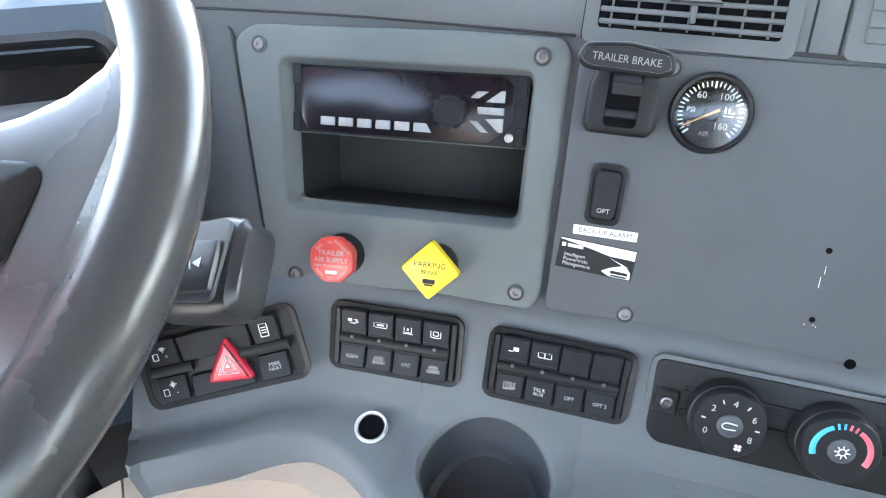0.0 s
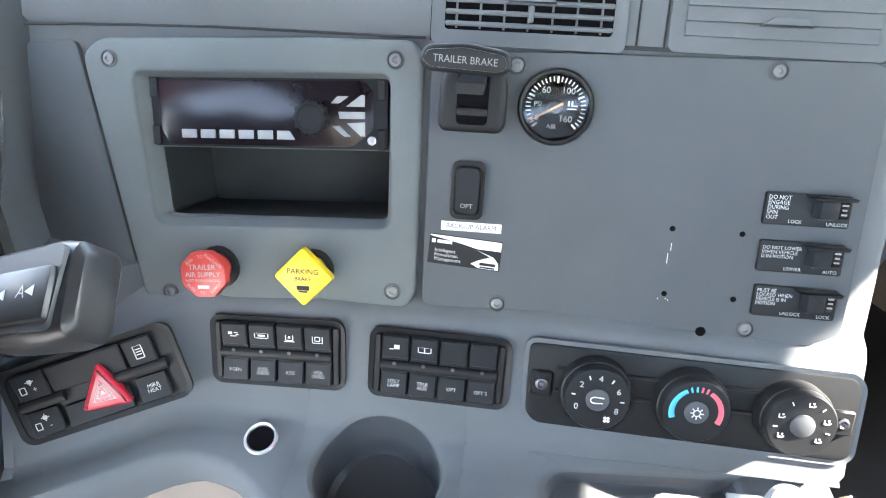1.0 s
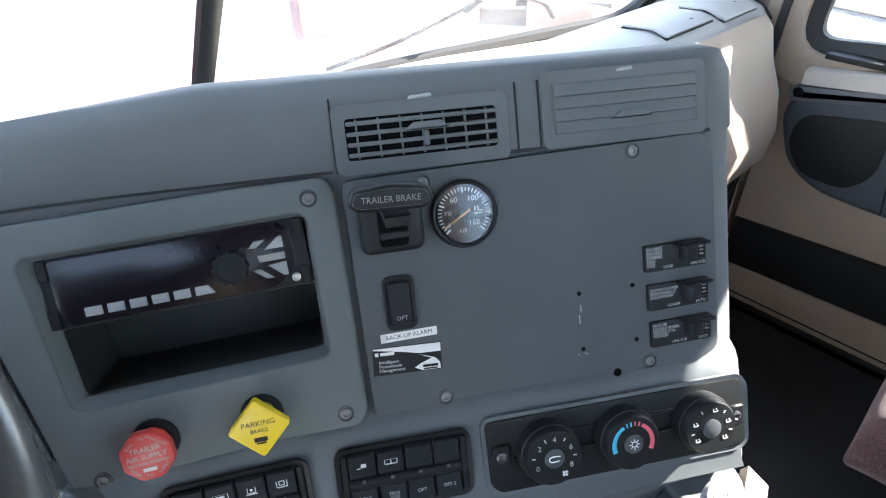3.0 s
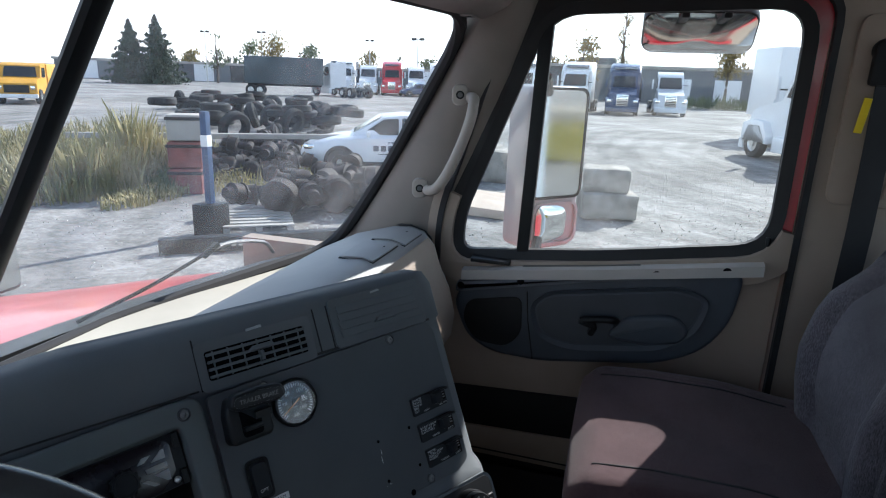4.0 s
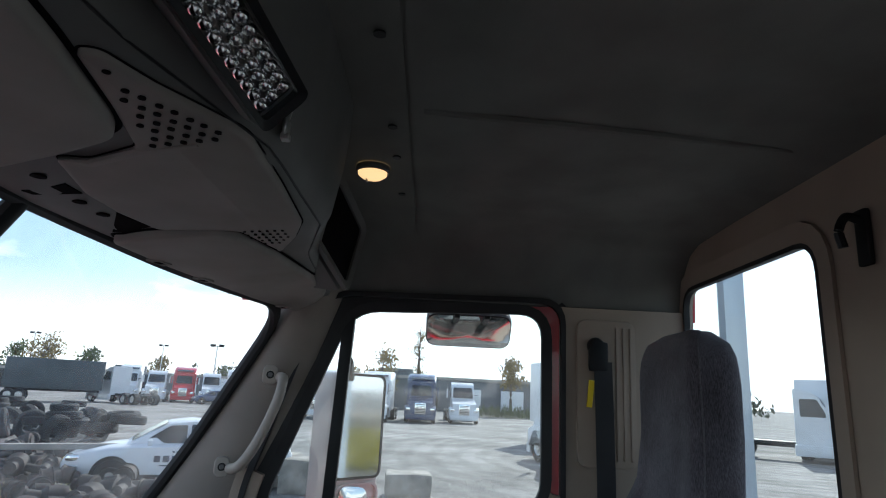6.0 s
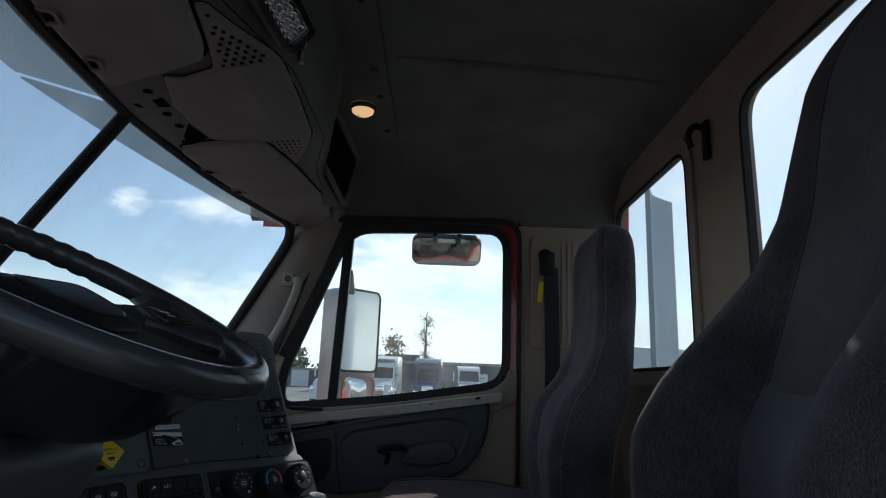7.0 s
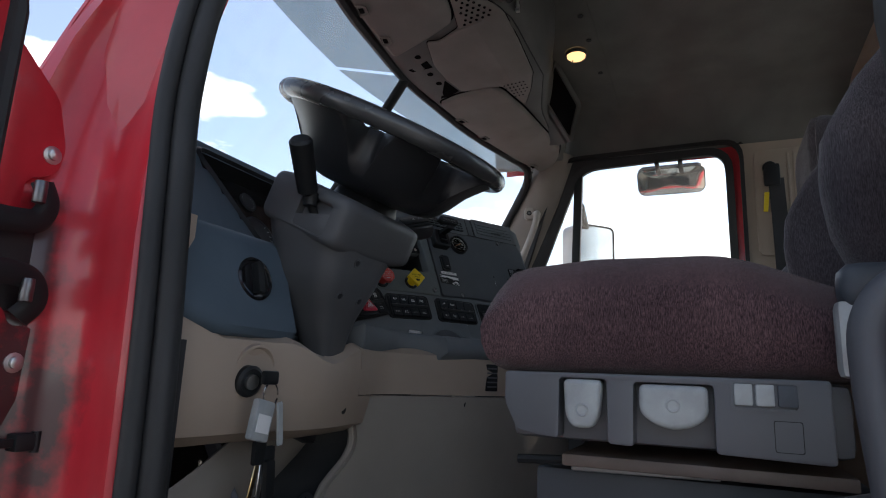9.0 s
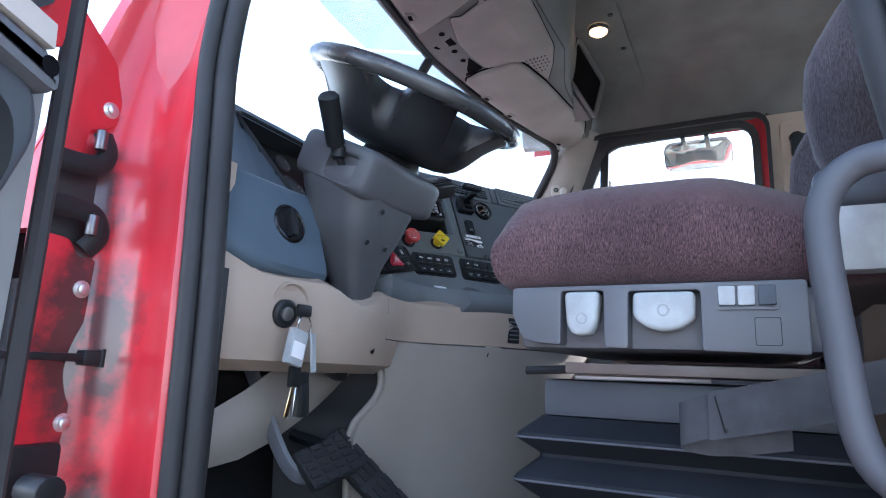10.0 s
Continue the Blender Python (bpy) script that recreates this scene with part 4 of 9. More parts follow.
part("clip", prism(rounded([(-0.01, 0), (0.01, 0.001), (0.009, 0.004), (-0.009, 0.003)], 0.001), 0.003, 0.001), LIGHT_KEY, dash, m=pose(0.072, 0.167, 0.0012))
part("clip", prism(rounded([(-0.008, 0), (0.008, 0.001), (0.007, 0.004), (-0.007, 0.003)], 0.001), 0.003, 0.001), LIGHT_KEY, dash, m=pose(0.25, 0.174, 0.0))

# ledge fittings: power socket ring, cup holders
RING_SILVER = shader("ring_silver", (0.62, 0.63, 0.64), 0.38, metal=0.35, vary=0.1, grain=300, bump=0.0)
part("socket", lathe([(0.0142, -0.004), (0.0146, 0.003), (0.0134, 0.0046), (0.0118, 0.0034), (0.0108, -0.03), (0.0, -0.03)], 28), RING_SILVER, dash, "chrome-ringed empty socket", m=pose(-0.1240, -0.2215, 0.0256, -53, 0, 0))
part("socket_hole", rod(0.0108, 0.0108, 0.001, 24), VOID, dash, m=pose(-0.1240, -0.2215, 0.0256, -53, 0, 0) @ pose(0, 0, 0.0012))
outlet = thing("power_outlet", on_dash(0.292, -0.2075, 0.062) @ pose(0, 0, 0, -50, 0, 0), "capped power outlet with printed cover on the dash ledge", "power outlet")
part("cap", lathe([(0.018, -0.002), (0.019, 0.006), (0.016, 0.010), (0.0, 0.011)], 24), LIGHT_KEY, outlet)
lettering("POWER\nOUTLET", 0.0068, BLACK, outlet, pose(0, 0.001, 0.0114))
part("tab", box(0.03, 0.008, 0.003, (-0.03, 0.004, 0.004), 0.001, 1), LIGHT_KEY, outlet)

# ---- things in the dash ----
# radio
radio = thing("radio", on_dash(-0.1310, 0.0525, -0.006, 2.75), "black car radio with white keys and a round knob", "radio")
part("face", prism(rrect(0.1985, 0.0555, 0.002), 0.008, 0.001, -0.008), KEY_BLACK, radio)
dark_glass = shader("radio_window", (0.010, 0.007, 0.010), 0.20, vary=0.2, scale=8, grain=200, bump=0, spec=0.35)
part("display", prism(rounded([(-0.092, 0.026), (0.080, 0.026), (0.088, 0.018), (0.088, -0.012), (0.070, -0.026), (-0.085, -0.026), (-0.092, -0.014)], 0.004), 0.0012, 0.0004), dark_glass, radio, "dark brown display window")
for i in range(6):
    part("preset_key", prism(rounded([(-0.0062, -0.0035), (0.0062 if i < 5 else 0.0085, -0.0035), (0.0062 if i < 5 else 0.0040, 0.0035), (-0.0062, 0.0035)], 0.0006), 0.0018, 0.0003), LIGHT_KEY, radio, m=pose(-0.0672 + 0.0163 * i, -0.0172, 0.001))
kn = part("knob", lathe([(0.0130, 0), (0.0130, 0.006), (0.0125, 0.010), (0.0105, 0.0105), (0.0098, 0.0095), (0.0, 0.0095)], 28), KEY_BLACK, radio, m=pose(0.0385, -0.0030, 0.001))
for i in range(12):
    part("knob_grip", box(0.0025, 0.0034, 0.008, (0.0128 * math.cos(i * math.pi / 6), 0.0128 * math.sin(i * math.pi / 6), 0.0055), 0.0005, 1, None), BLACK, kn)
for poly in ([(0.0535, 0.0085), (0.0590, 0.0140), (0.0680, 0.0140), (0.0600, 0.0085)], [(0.0660, 0.0060), (0.0810, 0.0060), (0.0810, 0.0150), (0.0780, 0.0150)], [(0.0605, -0.0035), (0.0810, -0.0035), (0.0810, 0.0020), (0.0595, 0.0020)],
             [(0.0665, -0.0070), (0.0810, -0.0060), (0.0810, -0.0170), (0.0775, -0.0170)], [(0.0535, -0.0090), (0.0600, -0.0090), (0.0695, -0.0175), (0.0640, -0.0175)]):
    part("menu_key", prism(poly, 0.0030, 0.0004), LIGHT_KEY, radio)
part("aux_socket", lathe([(0.0035, 0), (0.0036, 0.0014), (0.0026, 0.0018), (0.0018, 0.0006), (0.0, 0.0004)], 16), STEEL, radio, m=pose(0.0865, -0.0205, 0.001))
for x, y in ((-0.0955, 0.0195), (-0.0955, -0.0190), (0.0945, 0.0190), (0.0945, -0.0200)):
    ear = part("bracket", box(0.007, 0.016, 0.003, (x, y, 0.0012), 0.0008, 1), BLACK, radio)
    part("hole", rod(0.0016, 0.0016, 0.0004, 10, (x, y, 0.0026)), BLACK, ear)


def control_knob(name, poly, material, label, m, stem, stem_mat, words):
    k = thing(name, m, label, "knob")
    part("stem", rod(stem, stem * 0.9, 0.026, 20, (0, 0, -0.004)), stem_mat, k)
    part("collar", lathe([(stem + 0.007, -0.002), (stem + 0.006, 0.002), (stem + 0.001, 0.003)], 20, False), BLACK, k)
    part("cap", put(prism(rounded(poly, 0.003, 3), 0.008, 0.0022), pose(0, 0, 0.020)), material, k)
    for text, size, y, mat in words:
        lettering(text, size, mat, k, pose(0, y, 0.0283))
    return k


air = control_knob("air_supply_knob", ngon(8, 0.0205, math.pi / 8), RED_KNOB, "red octagonal trailer air supply pull knob", on_dash(-0.1700, -0.0775, 0.004, 5), 0.012, RED_KNOB,
                   (("TRAILER", 0.0062, 0.0062, PRINT), ("AIR SUPPLY", 0.0058, 0.0002, PRINT)))
lettering("NOT FOR PARKING", 0.0034, PRINT, air, pose(0, -0.0048, 0.0283))
bars([(0, -0.0100, 0.010, 0.0030)], PRINT, air, pose(0, 0, 0.0281))
for word, a in (("PULL", 132), ("TO", 92), ("EVACUATE", 50), ("PUSH", 225), ("TO", 265), ("SUPPLY", 312)):
    lettering(word, 0.0034, PRINT, air, pose(0.0150 * math.cos(radians(a)), 0.0150 * math.sin(radians(a)), 0.0283, 0, 0, a - 90 if a < 180 else a + 90))
brake = control_knob("parking_brake_knob", ngon(4, 0.0245), YELLOW, "yellow diamond-shaped parking brake pull knob", on_dash(-0.0870, -0.0720, 0.004, 2), 0.011, YELLOW,
                     (("PARKING", 0.0062, 0.0048, BLACK), ("BRAKE", 0.0046, -0.0012, BLACK)))
bars([(0, -0.0085, 0.010, 0.0035), (0.0, -0.0115, 0.007, 0.0012)], BLACK, brake, pose(0, 0, 0.0281))

# trailer brake hand valve
valve = thing("trailer_brake_valve", on_dash(0.0365, 0.0730, 0.002) @ Matrix.Diagonal((0.93, 0.93, 0.93, 1.0)), "black trailer brake hand valve with lettered lever", "brake valve")
part("housing", prism(rounded([(-0.027, 0.012), (-0.020, 0.030), (0.020, 0.030), (0.027, 0.012), (0.027, -0.020), (0.022, -0.026), (-0.024, -0.026), (-0.028, -0.020)], 0.005), 0.020, 0.006, 0, 3), BLACK, valve)
part("slot", prism(rrect(0.025, 0.044, 0.004, cy=0.002), 0.0008, base=0.0198), VOID, valve)
part("lever", put(box(0.020, 0.008, 0.055), pose(0, 0.012, 0.036, 12, 0, 0)), BLACK, valve)
part("lever_step", box(0.024, 0.006, 0.016, (0, -0.010, 0.018), 0.002), BLACK, valve)
hd = part("handle", prism(rounded([(-0.034, -0.003), (-0.030, 0.009), (0, 0.0125), (0.030, 0.009), (0.034, -0.003), (0.026, -0.009), (-0.026, -0.009)], 0.006, 4), 0.014, 0.0045, 0, 3), BLACK, valve, m=pose(-0.004, 0.026, 0.056, 6, 0, -2))
part("rim", tube([(x, y, 0.0132) for x, y in offset(rounded([(-0.034, -0.003), (-0.030, 0.009), (0, 0.0125), (0.030, 0.009), (0.034, -0.003), (0.026, -0.009), (-0.026, -0.009)], 0.006, 4), -0.0032)], 0.0007, 5, closed=True), LIGHT_KEY, hd)
lettering("TRAILER BRAKE", 0.0072, shader("faded_ink", (0.20, 0.20, 0.20), 0.6, vary=0.1, grain=400, bump=0), hd, pose(0, 0.0005, 0.0143), wide=0.92)

# air pressure gauge
gauge = thing("air_gauge", on_dash(0.0980, 0.0712, 0.002), "round black air pressure gauge with white scale", "gauge")
part("bezel", lathe([(0.0282, 0), (0.0286, 0.006), (0.0270, 0.009), (0.0250, 0.0085), (0.0242, 0.006)], 48, False), BLACK, gauge)
part("dial", rod(0.0245, 0.0245, 0.001, 40, (0, 0, 0.004)), GLOSS_BLACK, gauge, "black dial face")
for i in range(33):
    a = radians(223 - 266 * i / 32)
    big = i % 8 == 0
    part("tick", prism([(0.0175 if big else 0.0188, -0.0007 if big else -0.0004), (0.0222, -0.0007 if big else -0.0004), (0.0222, 0.0007 if big else 0.0004), (0.0175 if big else 0.0188, 0.0007 if big else 0.0004)], 0.0003), PRINT, gauge, m=pose(0, 0, 0.0051, 0, 0, math.degrees(a)))
for s, x, y, sz in (("60", -0.0080, 0.0120, 0.0068), ("100", 0.0085, 0.0120, 0.0068), ("160", 0.0080, -0.0085, 0.0068), ("0", -0.0135, -0.0085, 0.0060), ("PSI", -0.0135, 0.0015, 0.0050), ("AIR", -0.0020, -0.0145, 0.0050)):
    lettering(s, sz, PRINT, gauge, pose(x, y, 0.0053))
bars([(0.0095, 0.0030, 0.0012, 0.004), (0.0120, 0.0030, 0.0012, 0.004), (0.0145, 0.0015, 0.003, 0.0010), (0.012, -0.0008, 0.007, 0.0008)], PRINT, gauge, pose(0, 0, 0.0052))
part("needle", prism([(0.006, -0.0010), (-0.021, -0.0003), (-0.021, 0.0003), (0.006, 0.0010)], 0.0006), NEEDLE, gauge, "orange pointer", m=pose(0, 0, 0.0066, 0, 0, 30))
part("hub", rod(0.0052, 0.0045, 0.0012, 20, (0, 0, 0.0053)), SWITCH, gauge)
glass_g = part("glass", rod(0.0246, 0.0246, 0.0006, 36, (0, 0, 0.0080)), SEE, gauge)
glass_g.visible_shadow = False

# single rocker switch
opt = thing("rocker_switch", on_dash(0.0365, 0.0035, 0.002), "single black rocker switch marked OPT", "switch")
part("bezel", frame_of(rrect(0.0262, 0.0460, 0.006), rrect(0.0205, 0.0385, 0.005), 0.0040, 0, 0.001), BLACK, opt)
part("rocker", loft([[(x, y, z + 0.0020 * math.cos(y * 90) + 0.001) for x, y in rrect(0.0200 - s, 0.0380 - s, 0.004)] for s, z in ((0, 0.0), (0, 0.0035), (0.003, 0.0055))]), KEY_BLACK, opt)
lettering("OPT", 0.0052, PRINT, opt, pose(0, -0.0120, 0.0078))

# labels stuck on
st1 = thing("paper_label", on_dash(0.0412, -0.0260, 0.0022, 0.6), "narrow white printed sticker", "label")
part("sheet", prism(rrect(0.0485, 0.0075, 0.0006), 0.0002), PRINT, st1)
lettering("BACK-UP ALARM", 0.0054, SHELL_GREY, st1, pose(0, 0, 0.0004), wide=0.98)
st2 = thing("engine_label", on_dash(0.0375, -0.0470, 0.0022, -3.0), "black and white engine information sticker", "label")
part("sheet", prism(rrect(0.0590, 0.0245, 0.0005), 0.0002), BLACK, st2)
part("swoosh", prism([(-0.029, 0.0115), (0.029, 0.0115), (0.029, 0.0040), (0.010, 0.0040), (-0.005, 0.0070), (-0.029, 0.0105)], 0.0002, base=0.0002), PRINT, st2)
part("swoosh", prism([(0.010, 0.0030), (0.024, -0.0015), (0.028, -0.0060), (0.0285, -0.0115), (0.012, -0.0115), (0.006, -0.0085), (0.012, -0.0050), (0.021, -0.0015)], 0.0002, base=0.0002), PRINT, st2)
lettering("Intelligent\nPowertrain\nManagement", 0.0043, PRINT, st2, pose(-0.0245, -0.0045, 0.0005), "LEFT")
bars([(-0.026, 0.0065, 0.003, 0.003), (-0.017, 0.0065, 0.012, 0.0026)], PRINT, st2, pose(0, 0, 0.0003))
bars([(0.0195, -0.0078, 0.013, 0.0022), (0.0195, -0.0104, 0.012, 0.0012)], BLACK, st2, pose(0, 0, 0.0005))

# three guarded lock switches
for k, (v, left, lo, hi) in enumerate(((0.0080, "DO NOT\nENGAGE\nDURING\nSPIN\nOUT", "LOCK", "UNLOCK"), (-0.0285, "DO NOT LOWER\nWHEN VEHICLE\nIS IN MOTION", "LOWER", "AUTO"), (-0.0640, "MUST BE\nLOCKED WHEN\nVEHICLE IS IN\nMOTION", "UNLOCK", "LOCK"))):
    sw = thing("guarded_switch", on_dash(0.2905 + 0.0018 * k, v, 0.002, 0.6) @ Matrix.Diagonal((0.92, 0.96, 1.0, 1.0)), ("black guarded lock switch lettered do not engage during spin out", "black guarded switch lettered do not lower when vehicle is in motion", "black guarded switch lettered must be locked when vehicle is in motion")[k], "switch", "lock switches")
    part("plate", prism(rrect(0.0665, 0.0255, 0.002), 0.0035, 0.0008), BLACK, sw)
    part("well", prism(rrect(0.0270, 0.0165, 0.002, cx=0.0185, cy=0.0030), 0.0004, base=0.0034), GLOSS_BLACK, sw)
    part("toggle", box(0.0180, 0.0150, 0.010, (0.0130, 0.0015, 0.0055), 0.003, 2, (0, 16, 0)), KEY_BLACK, sw)
    part("guard", prism(rounded([(-0.004, 0.0118), (0.0325, 0.0118), (0.031, 0.0088), (0.002, 0.0088)], 0.0012), 0.014, 0.001), BLACK, sw)
    lettering(left, 0.0042 if k != 0 else 0.0046, PRINT, sw, pose(-0.0315, 0.0035 if k else 0.001, 0.0037), "LEFT", wide=0.95)
    lettering(lo, 0.0040, PRINT, sw, pose(-0.0085 + 0.003 * k, -0.0095, 0.0037))
    lettering(hi, 0.0040, PRINT, sw, pose(0.0240, -0.0100, 0.0037))
    bars([(0.0278, 0.0055, 0.0048, 0.0014), (0.0278, 0.0018, 0.0036, 0.0014), (0.0278, -0.0019, 0.0042, 0.0014)], SCREW_DARK, sw, pose(0, 0, 0.0039))


# ---- switch banks ----
def switch_bank(m, words, signs, label):
    bank = thing("switch_bank", m, label, "switch bank", "dash switch banks")
    part("bezel", frame_of(rrect(0.1120, 0.0590, 0.009), rrect(0.1040, 0.0510, 0.006), 0.0030, 0, 0.0012), BLACK, bank)
    part("housing", prism(rrect(0.1050, 0.0520, 0.006), 0.0008), BLACK, bank)
    for i in range(4):
        x = -0.0345 + 0.0230 * i
        r = part("rocker", loft([[(x + dx, y, z) for dx, y in rrect(0.0222 - e, 0.0495 - e, 0.002)] for e, z in ((0, 0.0005), (0, 0.0030), (0.0012, 0.0042))]), KEY_BLACK, bank)
        part("key_top", box(0.0215, 0.0190, 0.0030, (x, 0.0150, 0.0048), 0.0010, 1, (8, 0, 0)), KEY_BLACK, r)
        part("key_bottom", box(0.0215, 0.0185, 0.0030, (x, -0.0155, 0.0045), 0.0010, 1, (-8, 0, 0)), KEY_BLACK, r)
        part("indicator", rod(0.0016, 0.0014, 0.0008, 10, (x, 0.0022, 0.0078)), SHELL_GREY, r)
        if words[i]:
            lettering(words[i], 0.0040, PRINT, r, pose(x, -0.0155, 0.0063, -8, 0, 0))
        if signs[i]:
            bars([(x + a, 0.0150 + b * 0.85, w * 0.85, h * 0.85) for a, b, w, h in signs[i]], PRINT, r, pose(0, 0, 0.0062), "symbol")
    for s in (-1, 1):
        part("end_key", box(0.0050, 0.0480, 0.0030, (s * 0.0487, 0, 0.0030), 0.0010, 1), BLACK, bank)
    part("grip_bar", tube([(-0.0460, -0.0008, 0.0052), (0.0460, -0.0008, 0.0052)], 0.0042, 12, flat=0.7), BLACK, bank)
    return bank


def outline(w, h, t=0.0007, x=0.0, y=0.0):
    return [(x, y + h / 2, w, t), (x, y - h / 2, w, t), (x - w / 2, y, t, h), (x + w / 2, y, t, h)]


DIESEL = [(-0.003, 0.001, 0.004, 0.003), (0.002, 0.0015, 0.004, 0.001), (0.003, -0.0005, 0.003, 0.001), (-0.0005, -0.002, 0.006, 0.0008)]
CHASSIS = outline(0.011, 0.005) + [(0, 0, 0.007, 0.0018)]
TRACTION = outline(0.006, 0.006) + [(0, -0.0042, 0.010, 0.0008), (0, 0, 0.002, 0.002)]
WHEEL_SIGN = outline(0.008, 0.008) + outline(0.004, 0.004)
switch_bank(on_dash(-0.1149, -0.1459, 0.0100, 2.2) @ Matrix.Scale(1.055, 4), ("RGEN", "ENG\nSHDN", "ATC", "HSA\nOVRD"), (DIESEL, CHASSIS, TRACTION, WHEEL_SIGN), "bank of four black rocker switches beside the hazard switch")
switch_bank(on_dash(0.0234, -0.1449, 0.0100, -0.6) @ Matrix.Scale(1.055, 4), ("UTLY\nLAMP", "TRLR\nAUX", "OPT", "OPT 2"), ([(0.001, 0.001, 0.005, 0.005), (-0.003, -0.002, 0.004, 0.0008)], outline(0.010, 0.005) + [(0.0, 0, 0.001, 0.006)], (), ()), "bank of four black rocker switches with lamp switch")

hz = thing("hazard_switch_bank", on_dash(-0.2576, -0.1756, 0.0452, 21.0) @ pose(0, 0, 0, 0, 12, 0) @ Matrix.Diagonal((1.131, 1.131, 1.03, 1.0)), "black switch bank with red triangular hazard switch", "switch bank", "dash switch banks")
part("bezel", frame_of(rrect(0.1300, 0.0600, 0.010), rrect(0.1220, 0.0520, 0.007), 0.0030, 0, 0.0012), BLACK, hz)
part("housing", prism(rrect(0.1230, 0.0530, 0.007), 0.0010), BLACK, hz)
for x, y, w, h, t in ((-0.0420, 0.0140, 0.024, 0.021, 8), (-0.0010, 0.0140, 0.056, 0.021, 8), (0.0390, 0.0140, 0.022, 0.021, 8), (-0.0420, -0.0150, 0.024, 0.020, -8), (0.0390, -0.0150, 0.024, 0.020, -8), (-0.002, -0.0165, 0.050, 0.017, -8)):
    part("key", box(w - 0.0008, h, 0.0034, (x, y, 0.0042), 0.0010, 1, (t, 0, 0)), KEY_BLACK, hz)
part("grip_bar", tube([(-0.055, 0, 0.0050), (-0.022, 0, 0.0050)], 0.0042, 10, flat=0.7), BLACK, hz)
part("grip_bar", tube([(0.016, 0, 0.0050), (0.055, 0, 0.0050)], 0.0042, 10, flat=0.7), BLACK, hz)
tri = [(-0.0190, -0.0160), (0.0190, -0.0160), (0.0, 0.0190)]
ht = part("hazard_key", prism(rounded(tri, 0.005, 4), 0.008, 0.0035, 0.003, 3), CRIMSON, hz, "red triangular hazard key", m=pose(0.0070, -0.0020, 0, 0, 0, -7))
part("symbol", join(*[tube([(x * s, y * s - 0.003, 0.0112) for x, y in tri], 0.0007, 5, closed=True) for s in (0.42, 0.26)], prism([(-0.002, -0.005), (0.002, -0.005), (0, -0.0015)], 0.0005, base=0.0110)), PRINT, ht)
lettering("MIRR\nHEAT", 0.0042, PRINT, hz, pose(0.0395, -0.0150, 0.0062, -8, 0, 0))
bars(outline(0.006, 0.010) + [(0, y, 0.004, 0.0007) for y in (-0.002, 0, 0.002)], PRINT, hz, pose(0.039, 0.0140, 0.0062), "symbol")
for y, sg in ((0.0130, "+"), (-0.0155, "-")):
    lettering(sg, 0.0060, PRINT, hz, pose(-0.0390, y - 0.002, 0.0064))
    bars(outline(0.004, 0.005, 0.0006, -0.0475, -0.001) + [(-0.0410, 0.0045, 0.003, 0.003), (-0.0410, 0.0045, 0.006, 0.0006), (-0.0410, 0.0045, 0.0006, 0.006)], PRINT, hz, pose(0, y, 0.0062), "symbol")

# ---- climate controls ----
hv = thing("climate_panel", on_dash(0.2245, -0.1501, 0.0075, -0.9) @ Matrix.Scale(1.053, 4), "black climate control panel with three round knobs", "climate control")
part("panel", prism(rounded([(-0.122, 0.032), (0.116, 0.032), (0.122, 0.024), (0.124, -0.030), (0.118, -0.035), (-0.112, -0.034), (-0.120, -0.026)], 0.006), 0.005, 0.0015), BLACK, hv)
part("rim", frame_of(offset(rounded([(-0.122, 0.032), (0.116, 0.032), (0.122, 0.024), (0.124, -0.030), (0.118, -0.035), (-0.112, -0.034), (-0.120, -0.026)], 0.006), 0.004), rounded([(-0.122, 0.032), (0.116, 0.032), (0.122, 0.024), (0.124, -0.030), (0.118, -0.035), (-0.112, -0.034), (-0.120, -0.026)], 0.006), 0.004, 0, 0.001), DASH_GREY, hv)
for y in (0.014, -0.004):
    part("rib", box(0.20, 0.003, 0.002, (0, y, 0.0055), 0.0008, 1), BLACK, hv)
for x, y in ((-0.1105, 0.001), (0.1115, -0.0025)):
    e = part("ear", box(0.017, 0.020, 0.004, (x, y, 0.0062), 0.0015, 1), BLACK, hv)
    part("screw", lathe([(0.0048, 0), (0.0046, 0.0016), (0.0030, 0.0022), (0.0018, 0.0010), (0.0, 0.0008)], 14), DARK_STEEL, e, m=pose(x, y, 0.0082))


